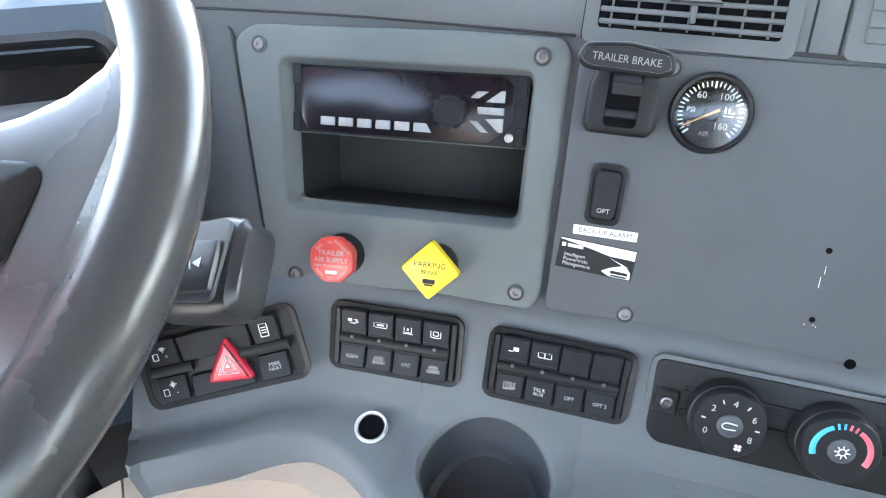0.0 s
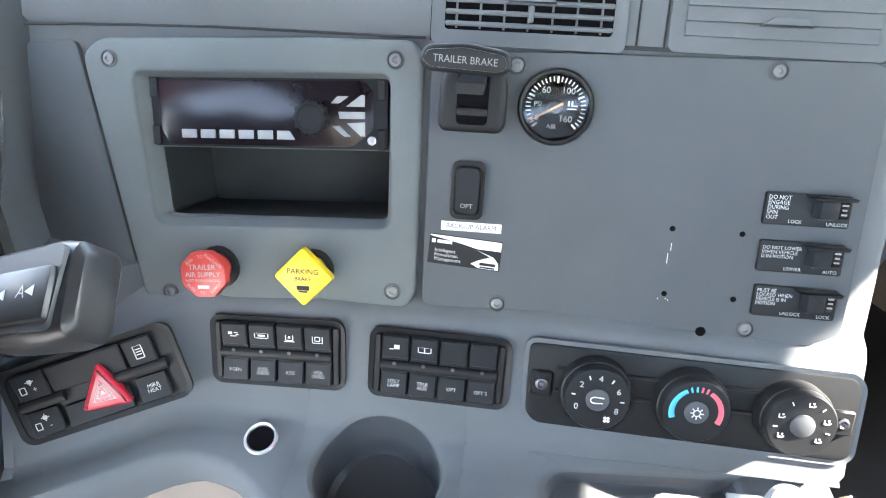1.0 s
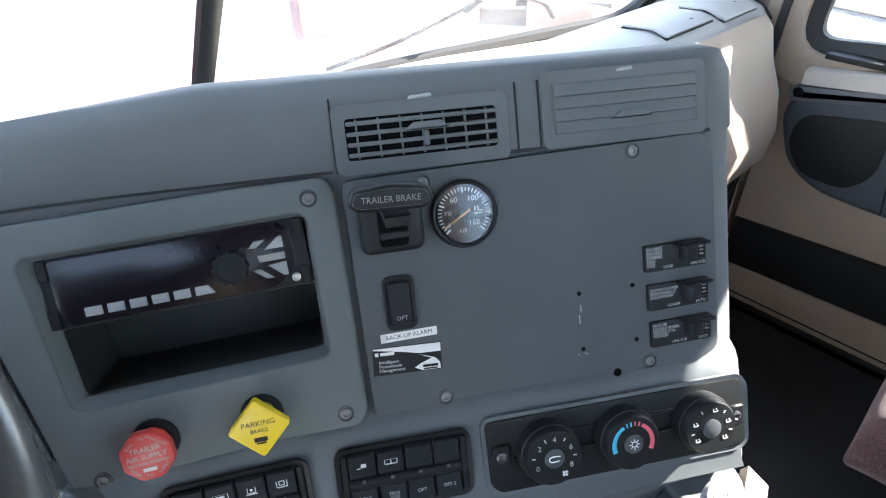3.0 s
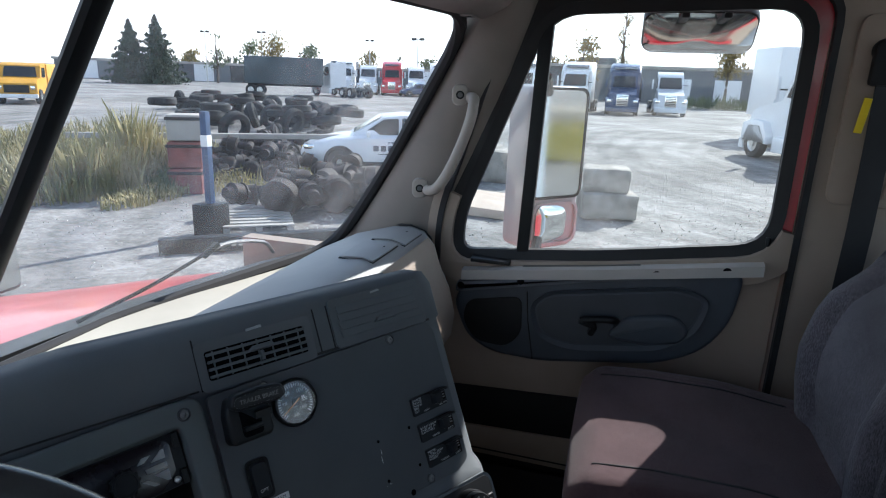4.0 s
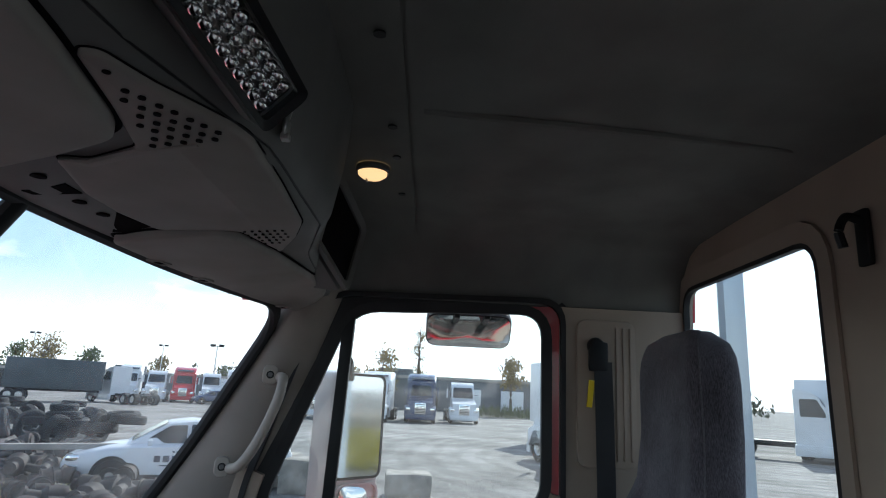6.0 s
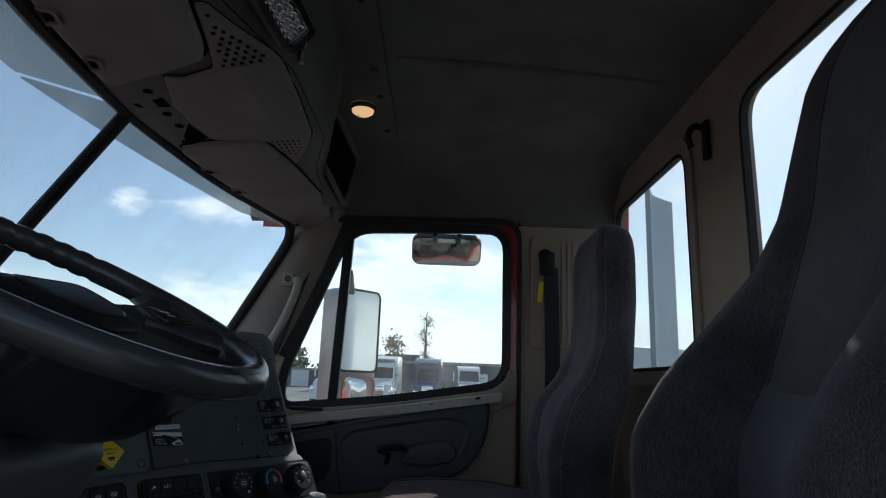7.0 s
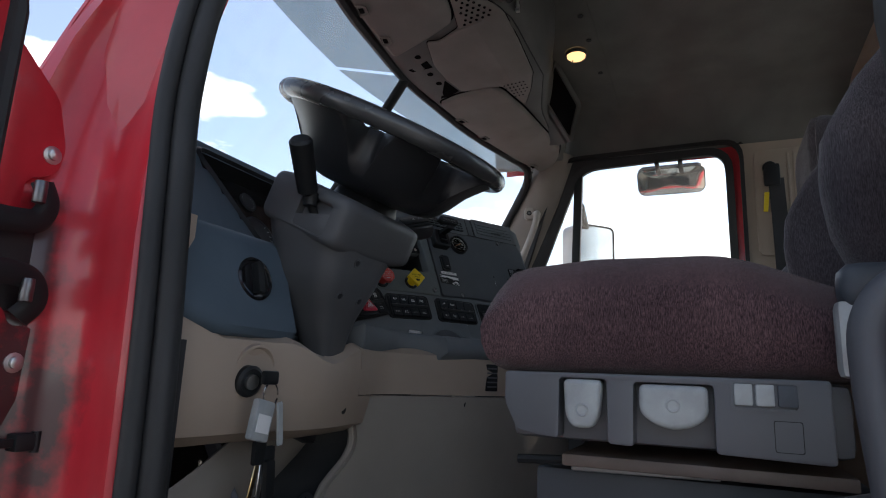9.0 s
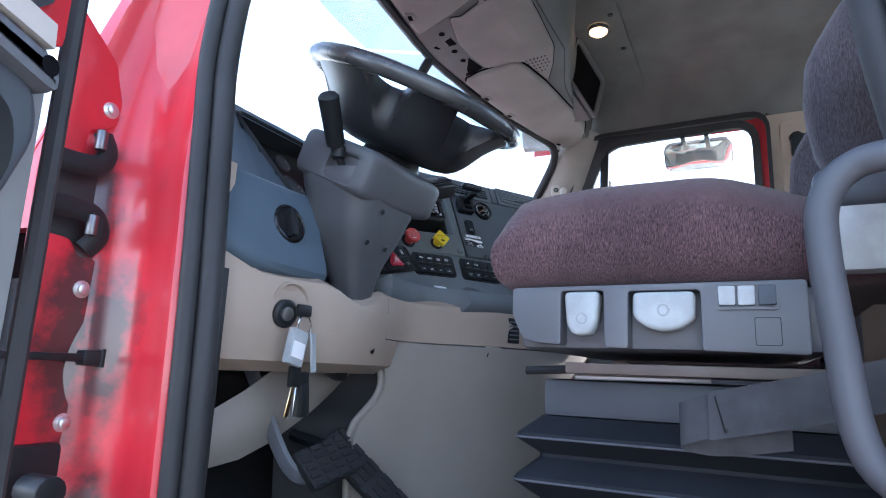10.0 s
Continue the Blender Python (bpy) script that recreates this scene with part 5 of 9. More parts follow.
def climate_knob(x, y, kind):
    k = part("knob", lathe([(0.0270, 0.0), (0.0270, 0.010), (0.0262, 0.0125), (0.0252, 0.0130), (0.0248, 0.0190), (0.0236, 0.0208), (0.0, 0.0210)], 44), BLACK, hv, m=pose(x, y, 0.004))
    part("centre", lathe([(0.0086, 0.0), (0.0086, 0.0012), (0.0076, 0.0018), (0.0, 0.0018)], 28), SWITCH, k, m=pose(0, 0, 0.0208))
    if kind == 0:
        for s, a in (("0", 205), ("2", 140), ("4", 88), ("6", 28), ("8", -28)):
            lettering(s, 0.0068, PRINT, k, pose(0.0165 * math.cos(radians(a)), 0.0165 * math.sin(radians(a)), 0.0214))
        for a in (172, 114, 58, 0):
            bars([(0.018, 0, 0.003, 0.0009)], PRINT, k, pose(0, 0, 0.0210, 0, 0, a), "tick")
        for a in (45, 135, 225, 315):
            bars([(0.0016, 0, 0.0022, 0.0020)], PRINT, k, pose(0.0085, -0.0150, 0.0210, 0, 0, a), "symbol")
        part("symbol", tube(smooth_line([(0.0045, 0.0022, 0), (-0.003, 0.0024, 0), (-0.0052, 0, 0), (-0.003, -0.0022, 0), (0.004, -0.0018, 0)]), 0.0005, 5), PRINT, k, m=pose(0, 0, 0.0228))
    elif kind == 1:
        for a0, a1, mt in ((118, 200, BLUE_MARK), (62, -25, RED_MARK)):
            pts = [(0.0175 * math.cos(radians(a)), 0.0175 * math.sin(radians(a)), 0) for a in span(a0, a1, 10)]
            part("arc", tube(pts, [0.0016 + 0.0006 * i / 10 for i in range(11)], 6, flat=0.3), mt, k, "blue arc" if mt is BLUE_MARK else "red arc", m=pose(0, 0, 0.0210))
        for a, mt in ((108, BLUE_MARK), (96, BLUE_MARK), (84, RED_MARK), (72, RED_MARK)):
            bars([(0.0178, 0, 0.004, 0.0014)], mt, k, pose(0, 0, 0.0210, 0, 0, a), "tick")
        for a in range(0, 360, 45):
            bars([(0.0036, 0, 0.0024, 0.0007)], PRINT, k, pose(0, 0, 0.0228, 0, 0, a), "symbol")
        part("symbol", tube([(0.0024 * math.cos(i * 0.63), 0.0024 * math.sin(i * 0.63), 0) for i in range(10)], 0.0004, 5, closed=True), PRINT, k, m=pose(0, 0, 0.0228))
    else:
        for a in (160, 78, 15, 215, -40):
            x0, y0 = 0.0165 * math.cos(radians(a)), 0.0165 * math.sin(radians(a))
            bars([(x0, y0 - 0.0009, 0.0038, 0.0007), (x0 - 0.0016, y0 + 0.0007, 0.0007, 0.0026), (x0 + 0.0011, y0 + 0.0016, 0.0012, 0.0012), (x0 + 0.0022, y0 - 0.0002, 0.0012, 0.0007)], PRINT, k, pose(0, 0, 0.0210), "symbol")
        for a in (188, 120, 48, -12):
            bars([(0.0185, 0, 0.003, 0.0008)], PRINT, k, pose(0, 0, 0.0210, 0, 0, a), "tick")


climate_knob(-0.0700, 0.0010, 0)
climate_knob(0.0010, 0.0005, 1)
climate_knob(0.0750, 0.0000, 2)

# ---- driver's side of the dash ----
LEFT_ROWS = [(1.80, 0.600), (1.55, 0.690), (1.40, 0.765), (1.345, 0.783), (1.325, 0.780), (1.316, 0.768), (1.306, 0.752), (1.222, 0.604), (1.192, 0.600), (1.174, 0.590), (1.163, 0.568), (1.152, 0.520), (1.133, 0.462), (1.130, 0.446), (1.136, 0.435), (1.155, 0.428)]


def left_at(x, k):
    y, z = LEFT_ROWS[int(k)]
    t = max(0.0, (-0.80 - x) / 0.15)
    if k >= 9 and x > -0.712:
        y += 0.06 * min(1, (x + 0.712) / 0.012)
    if 3 <= k <= 8 and x > -0.478:
        y += 0.075 * min(1, (x + 0.478) / 0.03)
    edge = max(0.0, (-0.865 - x) / 0.09) ** 2
    return (x, y - 0.02 * t * t * (3 <= k < 8) + (0.045 * edge if k >= 8 else 0), z + (0.036 * edge if k > 11 else 0))


left = thing("instrument_panel", label="blue-grey instrument panel housing behind the steering wheel", category="instrument panel")
HOUSE_X = [-0.955, -0.93, -0.88, -0.80, -0.74, -0.716, -0.712, -0.706, -0.700, -0.64, -0.58, -0.53, -0.478]
part("housing", sheet(left_at, HOUSE_X, list(range(len(LEFT_ROWS))), lambda x, k: -0.80 < x < -0.478 and 6 < k < 7), PANEL_BLUE, left)
part("housing_end", sheet(left_at, [-0.478, -0.455, -0.43, -0.40, -0.375], list(range(len(LEFT_ROWS)))), PANEL_GREY, left, "grey end of the housing beside the radio")
CLU = rounded([(-0.800, 0.756), (-0.705, 0.600), (-0.478, 0.600), (-0.478, 0.754)], 0.02, 4)
lm = lambda x, z, o=0.0: (x, 1.2205 + 0.56 * (z - 0.60) - 0.87 * o, z + 0.49 * o)
part("rim", loft([[lm(x, z, 0.0) for x, z in offset(CLU, 0.010)], [lm(x, z, 0.005) for x, z in offset(CLU, 0.004)], [lm(x, z, 0.001) for x, z in CLU], [lm(x, z, -0.035) for x, z in offset(CLU, -0.006)]], caps=False), BLACK, left, "black bezel of the instrument cluster")
part("side_fill", sheet(lambda x, z: lm(x, z, -0.001), [-0.80, -0.77, -0.745, -0.72, -0.705], [0.602, 0.64, 0.68, 0.72, 0.752], lambda x, z: x > -0.800 + (0.756 - z) * 0.61), PANEL_BLUE, left)
part("backing", loft([[lm(x, z, -0.034) for x, z in CLU], [lm(x, z, -0.037) for x, z in CLU]]), GLOSS_BLACK, left)
for x, z, r in ((-0.655, 0.650, 0.038), (-0.570, 0.650, 0.038), (-0.655, 0.715, 0.020), (-0.525, 0.700, 0.021)):
    g = part("dial", put(lathe([(r, -0.001), (r, 0.003), (r - 0.003, 0.0035), (r - 0.004, 0.001), (0, 0.001)], 30), look(lm(x, z, -0.032), lm(x, z, 0.5)) @ pose(0, 0, 0, 180, 0, 0)), SWITCH, left)
    part("scale", put(join(*[put(prism([(r * 0.72, -0.0007), (r * 0.88, -0.0007), (r * 0.88, 0.0007), (r * 0.72, 0.0007)], 0.0004), pose(0, 0, 0.0016, 0, 0, a)) for a in range(-40, 221, 20)]), look(lm(x, z, -0.032), lm(x, z, 0.5)) @ pose(0, 0, 0, 180, 0, 0)), PRINT, g)
part("red_tag", put(box(0.02, 0.006, 0.002), look(lm(-0.545, 0.672, -0.03), lm(-0.545, 0.672, 0.5))), RED_KNOB, left, "small red warning tag")
for i in range(16):
    x = -0.90 + 0.03 * i
    part("defrost_rib", box(0.022, 0.05, 0.004, (x, 1.375, 0.7800), 0.0015, 1, (-16, 0, 0)), BLACK, left)
ls = thing("light_switch", look((-0.799, 1.151, 0.523), (-0.799 - 0.10, 1.151 - 1.0, 0.523 + 0.24)) @ pose(0, 0, 0, 180, 0, 180), "round black headlamp switch on the instrument panel", "switch")
part("bezel", lathe([(0.034, -0.006), (0.035, 0.002), (0.031, 0.004), (0.029, 0.001), (0.0, 0.001)], 32), GLOSS_BLACK, ls)
part("knob", box(0.014, 0.050, 0.016, (0, 0, 0.008), 0.004), BLACK, ls)

# knee panels below
KNEE = [(-0.955, 1.175), (-0.86, 1.150), (-0.80, 1.146), (-0.76, 1.137), (-0.73, 1.124), (-0.70, 1.114), (-0.67, 1.109), (-0.64, 1.107), (-0.61, 1.108), (-0.58, 1.110), (-0.54, 1.116), (-0.485, 1.122), (-0.45, 1.121), (-0.42, 1.115),
        (-0.39, 1.102), (-0.365, 1.082), (-0.345, 1.062), (-0.32, 1.040), (-0.257, 0.994), (-0.16, 0.937), (-0.03, 0.893), (0.10, 0.850), (0.13, 0.86)]


def knee_sheet(zs, backs, rows, dip=None):
    bm = bmesh.new()
    g = []
    for r in rows:
        g.append([bm.verts.new((r[0], r[1] + b, z - (dip(r[0]) if dip and j < 2 else 0))) for j, (z, b) in enumerate(zip(zs, backs))])
    for a, b in zip(g, g[1:]):
        for j in range(len(zs) - 1):
            bm.faces.new((a[j], b[j], b[j + 1], a[j + 1]))
    bmesh.ops.recalc_face_normals(bm, faces=bm.faces[:])
    bmesh.ops.solidify(bm, geom=bm.faces[:], thickness=0.012)
    return bm


knees = thing("knee_panel", label="tan plastic knee panel below the dash with screws", category="panel")
part("upper", knee_sheet([0.430, 0.42, 0.385, 0.3415], [0.02, 0.002, 0.0, 0.004], KNEE[:11], lambda x: 0.030 * math.cos(min(1, abs(x + 0.64) / 0.10) * math.pi / 2) ** 2 - 0.036 * max(0, (-0.865 - x) / 0.09) ** 2), TAN, knees)
part("side", knee_sheet([0.430, 0.421, 0.395, 0.3455], [0.02, 0.002, 0.0, 0.003], KNEE[10:], lambda x: 0.0), TAN, knees)
part("lower", knee_sheet([0.344, 0.33, 0.30, 0.285], [0.004, 0.006, 0.015, 0.05], KNEE[:12]), TAN, knees)
for p in ((-0.726, 1.119, 0.404), (-0.548, 1.113, 0.404), (-0.586, 1.110, 0.320), (-0.541, 1.119, 0.320), (-0.27, 1.000, 0.325)):
    part("screw", rod(0.007, 0.007, 0.004, 12, p, 0, (100, 0, 0)), BLACK, knees)
tunnel = thing("lower_panel", label="tan-grey lower centre panel beside the pedals", category="panel")
EDGE = [(0.342, -0.545), (0.315, -0.520), (0.30, -0.498), (0.285, -0.486), (0.265, -0.481), (0.242, -0.484), (0.22, -0.497), (0.20, -0.518), (0.18, -0.538), (0.155, -0.550), (0.10, -0.550), (0.0, -0.545), (-0.01, -0.545)]
TUNNEL = [(-0.70, 1.205), (-0.60, 1.185), (-0.50, 1.150), (-0.45, 1.132)] + KNEE[13:]


def tunnel_at(u, z, back=0.0):
    x0 = float(np.interp(z, [p[0] for p in EDGE][::-1], [p[1] for p in EDGE][::-1]))
    x = x0 + (0.13 - x0) * u
    return (x, float(np.interp(x, [p[0] for p in TUNNEL], [p[1] for p in TUNNEL])) + 0.003 + back, z)


part("panel", sheet(tunnel_at, [0, 0.03, 0.08, 0.15, 0.25, 0.35, 0.45, 0.6, 0.8, 0.92, 1], [-0.01] + span(0.02, 0.342, 28), thick=-0.012), TAN_GREY, tunnel)
part("edge", tube([tunnel_at(0, z, 0.004) for z in span(-0.005, 0.338, 30)], 0.007, 8, up=(1, 0, 0)), TAN_GREY, tunnel)
part("carpet", sheet(lambda u, z: tuple(Vector(tunnel_at(0.25 * u, z, 0.03 + 0.16 * (1 - u)))), span(0, 1, 6), span(0.0, 0.335, 14)), RUBBER, tunnel, "black carpet on the tunnel's side")
vent = part("heater_vent", box(0.035, 0.016, 0.060, (-0.212, 0.963, 0.385), 0.003, 2, (0, 0, -32)), BLACK, knees, "black heater outlet")
for i in range(5):
    part("slat", box(0.026, 0.004, 0.003, (-0.2165, 0.956, 0.365 + 0.010 * i), 0, 1, (0, 0, -32)), SHELL_GREY, vent)
foot = thing("footwell", label="dark carpeted footwell behind the pedals", category="footwell", kind="structure")
part("bulkhead", join(box(1.0, 0.02, 0.62, (-0.5, 1.66, 0.28)), box(0.02, 0.55, 0.5, (-0.955, 1.40, 0.17)), box(0.02, 0.5, 0.36, (-0.20, 1.42, 0.17))), RUBBER, foot)
part("toe_board", box(0.8, 0.02, 0.36, (-0.56, 1.52, 0.12), 0, 1, (-42, 0, 0)), RUBBER, foot)
LOW_X = [-0.955, -0.865, -0.797, -0.733, -0.68, -0.62, -0.565, -0.52]
LOW_TOP, LOW_BOT = [0.175, 0.212, 0.242, 0.276, 0.296, 0.300, 0.300, 0.300], [0.118, 0.124, 0.131, 0.150, 0.172, 0.200, 0.232, 0.262]
part("lower_guard", sheet(lambda i, k: (LOW_X[int(i)], 1.215 + 0.015 * math.cos(math.pi * (k - 0.5)) * -1 + 0.03 * (LOW_X[int(i)] < -0.9), LOW_TOP[int(i)] + (LOW_BOT[int(i)] - LOW_TOP[int(i)]) * k), list(range(8)), span(0, 1, 6), thick=-0.012), TAN_GREY, foot, "tan guard panel under the dash")
part("bracket", put(join(box(0.06, 0.03, 0.035, (0, 0, 0), 0.006), box(0.03, 0.04, 0.05, (-0.03, 0.01, 0.01), 0.006)), pose(-0.625, 1.165, 0.285, 0, 20, 0)), BLACK, foot, "black trailer brake bracket")


def pedal(m, w, h, label):
    p = thing("pedal", m, label, "pedal", "foot pedals")
    part("pad", box(w, 0.018, h, (0, 0, 0), 0.006), RUBBER, p)
    n = 4
    for i in range(n):
        for j in range(5):
            part("stud", box(w / n * 0.7, 0.006, h / 5 * 0.65, (-w / 2 + w * (i + 0.5) / n, -0.010, -h / 2 + h * (j + 0.5) / 5), 0.001, 1), RUBBER, p)
    return p


br = pedal(pose(-0.672, 1.130, 0.120, -42, -14, -14), 0.105, 0.075, "black ribbed rubber brake pedal")
part("arm", put(tube(smooth_line([(-0.680, 1.145, 0.100), (-0.715, 1.165, 0.105), (-0.735, 1.19, 0.15), (-0.74, 1.24, 0.24), (-0.74, 1.32, 0.36)]), 0.015, 8, flat=0.55, up=(1, 0, 0)), br.matrix_basis.inverted()), SHELL_GREY, br)
ac = pedal(pose(-0.548, 1.135, 0.085, -38, -32, -10), 0.062, 0.20, "long black rubber accelerator pedal")
part("arm", tube([(0, 0.02, 0.08), (0.0, 0.09, 0.16)], 0.012, 8), BLACK, ac)

# ignition and keys
ig = thing("ignition_lock", pose(-0.811, 1.138, 0.369, 100, 0, -8) @ Matrix.Diagonal((1.12, 1.12, 1.0, 1.0)), "round black ignition lock in the knee panel", "ignition lock")
part("recess", lathe([(0.034, -0.010), (0.034, 0.0015), (0.031, 0.002), (0.028, -0.004), (0.0, -0.006)], 28), TAN, ig, m=pose(0.012, 0.014, 0))
part("bezel", lathe([(0.020, -0.004), (0.021, 0.010), (0.017, 0.013), (0.012, 0.011), (0.0, 0.011)], 28), BLACK, ig)
part("barrel", lathe([(0.010, 0.010), (0.010, 0.016), (0.008, 0.017), (0, 0.017)], 20), STEEL, ig)
keys = thing("key_bunch", pose(-0.800, 1.108, 0.360) @ Matrix.Diagonal((1.15, 1.15, 1.15, 1.0)), "bunch of keys with white fob hanging from the ignition", "keys")
part("key_head", box(0.030, 0.007, 0.018, (0.006, 0.0, 0.012), 0.004), BLACK, keys)
part("key_ring", tube([(0.010 + 0.014 * math.cos(a), 0.0, -0.010 + 0.016 * math.sin(a)) for a in span(0, 6.0, 20)], 0.0012, 6), CHROME, keys)
fob = part("fob", box(0.034, 0.011, 0.050, (-0.004, -0.006, -0.042), 0.004), LIGHT_KEY, keys, "white plastic key fob", m=pose(0, 0, 0, 0, 12, 0))
part("fob_label", box(0.024, 0.001, 0.022, (-0.004, -0.0120, -0.046), 0), PRINT, fob)
part("tag", box(0.012, 0.003, 0.056, (0.022, -0.004, -0.050), 0.002, 1), LIGHT_KEY, keys, m=pose(0, 0, 0, 0, -8, 0))
brass = shader("brass", (0.62, 0.46, 0.24), 0.3, metal=1.0, vary=0.1, grain=200, bump=0)
for x, t, mt in ((-0.012, 14, brass), (0.0, 4, STEEL), (0.022, -6, brass)):
    part("key", box(0.008, 0.0022, 0.050, (x, -0.003, -0.110), 0.001, 1, (0, t, 0)), mt, keys)
for x, z in ((-0.004, -0.080), (0.014, -0.088)):
    part("key_cap", box(0.022, 0.008, 0.030, (x, -0.001, z), 0.004), BLACK, keys)
part("clicker", box(0.018, 0.010, 0.046, (0.010, -0.008, -0.112), 0.004, 2, (0, -6, 0)), BLACK, keys)

# ---- steering wheel and column ----
WN = Vector((-0.056, -0.427, 0.903)).normalized()
WX = Vector((0, 1, 0)).cross(WN).normalized()
WY = WN.cross(WX)
WC = Vector((-0.601, 1.028, 0.816))
WHEEL = Matrix(((WX.x, WY.x, WN.x, WC.x), (WX.y, WY.y, WN.y, WC.y), (WX.z, WY.z, WN.z, WC.z), (0, 0, 0, 1)))
leather = shader("wheel_rim_skin", (0.015, 0.016, 0.018), 0.42, vary=0.2, scale=12, grain=700, bump=0.12)
rim_skin = shader("rim_grip_skin", (0.046, 0.047, 0.048), 0.26, vary=0.25, scale=10, grain=600, bump=0.1)
wheel = thing("steering_wheel", WHEEL, "black four-spoke steering wheel with padded hub", "steering wheel")
R = 0.208
part("rim", tube([(R * math.cos(a), R * math.sin(a), 0) for a in span(0, 2 * math.pi * 239 / 240, 239)], [0.0165 - (0.0022 * max(0, math.cos(52 * a)) if 1.9 < a < 2.6 or 0.4 < a < 1.1 else 0) for a in span(0, 2 * math.pi * 239 / 240, 239)], 14, closed=True, up=(0, 0, 1)), rim_skin, wheel)


SPOKES = ((-21, 18), (163, 20), (-72, 13), (-135, 10))


def lobe(a):
    """Reach of the moulded centre at an angle: the hub's edge, or out to the rim along a spoke."""
    c, s = math.cos(radians(a)), math.sin(radians(a))
    hub = 1 / math.hypot(c / (0.105 if s > 0 else 0.142), s / (0.070 if s > 0 else 0.148))
    k = 0.0
    for m, h in SPOKES:
        d = abs((a - m + 180) % 360 - 180)
        t = min(1.0, max(0.0, 1 - (d - h) / 12))
        k = max(k, t * t * (3 - 2 * t))
    return hub + (R - 0.004 - hub) * k


def dish():
    """One smooth bowl: deep under the hub, rising along the spokes to the rim."""
    ang = span(0, 357, 119)
    low = lambda r: float(np.interp(r, [0.05, 0.09, 0.115, 0.132, 0.146, 0.156, 0.170, 0.188, 0.204], [-0.120, -0.118, -0.112, -0.101, -0.084, -0.066, -0.046, -0.027, -0.012]))
    top = lambda r: -0.004 - 0.014 * max(0.0, 1 - (r / R) ** 3)
    loops = []
    for q in (0.15, 0.35, 0.5, 0.62, 0.72, 0.82, 0.9, 0.96, 0.99):
        loops.append([(lobe(a) * q * math.cos(radians(a)), lobe(a) * q * math.sin(radians(a)), low(lobe(a) * q)) for a in ang])
    for k in (0.3, 0.7):
        loops.append([(lobe(a) * math.cos(radians(a)), lobe(a) * math.sin(radians(a)), low(lobe(a)) * (1 - k) + top(lobe(a)) * k) for a in ang])
    for q in (0.985, 0.94, 0.8, 0.6, 0.3):
        loops.append([(lobe(a) * q * math.cos(radians(a)), lobe(a) * q * math.sin(radians(a)), top(lobe(a) * q) + 0.004 * (q < 0.7)) for a in ang])
    return loft(loops)


part("spoke_bowl", dish(), leather, wheel, "black moulded hub and four spokes", sharp=50)


def spoke_cover(mid, half):
    """The satin cover of a spoke: broad at the rim, crowned across, rolled over at its edges."""
    loops = []
    for r, w in ((0.098, 0.86), (0.115, 0.90), (0.135, 0.95), (0.155, 1.02), (0.172, 1.14), (0.186, 1.32), (0.197, 1.60)):
        z = -0.009 + 0.012 * ((r - 0.098) / 0.099) ** 2
        up = [(r * math.cos(radians(mid + half * w * t)), r * math.sin(radians(mid + half * w * t)), z + 0.006 * (1 - abs(t) ** 4) - 0.010 * max(0, abs(t) - 0.86) / 0.14) for t in span(-1, 1, 14)]
        loops.append(up + [(x, y, -0.016) for x, y, q in up[::-1]])
    return loft(loops)


for mid, half in ((-18, 17), (166, 17)):
    part("spoke_cover", spoke_cover(mid, half), rim_skin, wheel, "satin grey spoke cover", sharp=50)
for a in (-42, 205):
    part("trim_line", tube([(r * math.cos(radians(a)), r * math.sin(radians(a)), -0.0152) for r in (0.05, 0.085)], 0.0012, 5), GLOSS_BLACK, wheel)
for a in (-20, 166):
    k = part("key_pad", put(prism(rrect(0.050, 0.046, 0.010), 0.006, 0.003), pose(0, 0, 0, 0, 0, a) @ pose(0.146, 0, -0.0035, 0, -5, 0)), GLOSS_BLACK, wheel, "glossy cruise control key pad")
    bars([(-0.004, 0.006, 0.016, 0.0022), (-0.001, -0.004, 0.012, 0.0022)], PRINT, k, pose(0, 0, 0, 0, 0, a) @ pose(0.146, 0, -0.0035, 0, -5, 0) @ pose(0, 0, 0.0062))
hub_loop = rounded([(-0.085, 0.038), (0.085, 0.038), (0.075, -0.035), (0.040, -0.075), (-0.040, -0.075), (-0.075, -0.035)], 0.03, 5)
part("horn_pad", loft([[(x * s, y * s, z) for x, y in hub_loop] for s, z in ((1.0, -0.022), (1.0, -0.010), (0.95, -0.006), (0.6, -0.002))]), BLACK, wheel, "black padded horn cover")
part("pad_line", tube([(x * 0.74, y * 0.74, -0.0035) for x, y in hub_loop], 0.0012, 5, closed=True), GLOSS_BLACK, wheel)
for x in (-0.055, 0.055):
    part("hub_screw", rod(0.006, 0.005, 0.003, 10, (x, 0.03, -0.1195)), STEEL, wheel)

col = thing("steering_column", label="grey plastic steering column shroud", category="steering column")


def ring_at(c, hx, hy, n=WN):
    """A rounded section across the column."""
    ux = Vector((1, 0, 0))
    uy = n.cross(ux).normalized()
    return [Vector(c) + ux * x + uy * y for x, y in rrect(hx * 2, hy * 2, min(hx, hy) * 0.6, 4)]


SHROUD = ((-0.762, 0.076, 0.036, 0.0, -0.184), (-0.755, 0.084, 0.042, 0.0, -0.184), (-0.735, 0.088, 0.045, 0.0, -0.184), (-0.66, 0.090, 0.045, 0.0, -0.184), (-0.58, 0.090, 0.044, -0.001, -0.181),
          (-0.548, 0.088, 0.040, -0.003, -0.178), (-0.528, 0.086, 0.037, -0.004, -0.177), (-0.522, 0.082, 0.032, -0.004, -0.176), (-0.520, 0.070, 0.024, -0.004, -0.176))


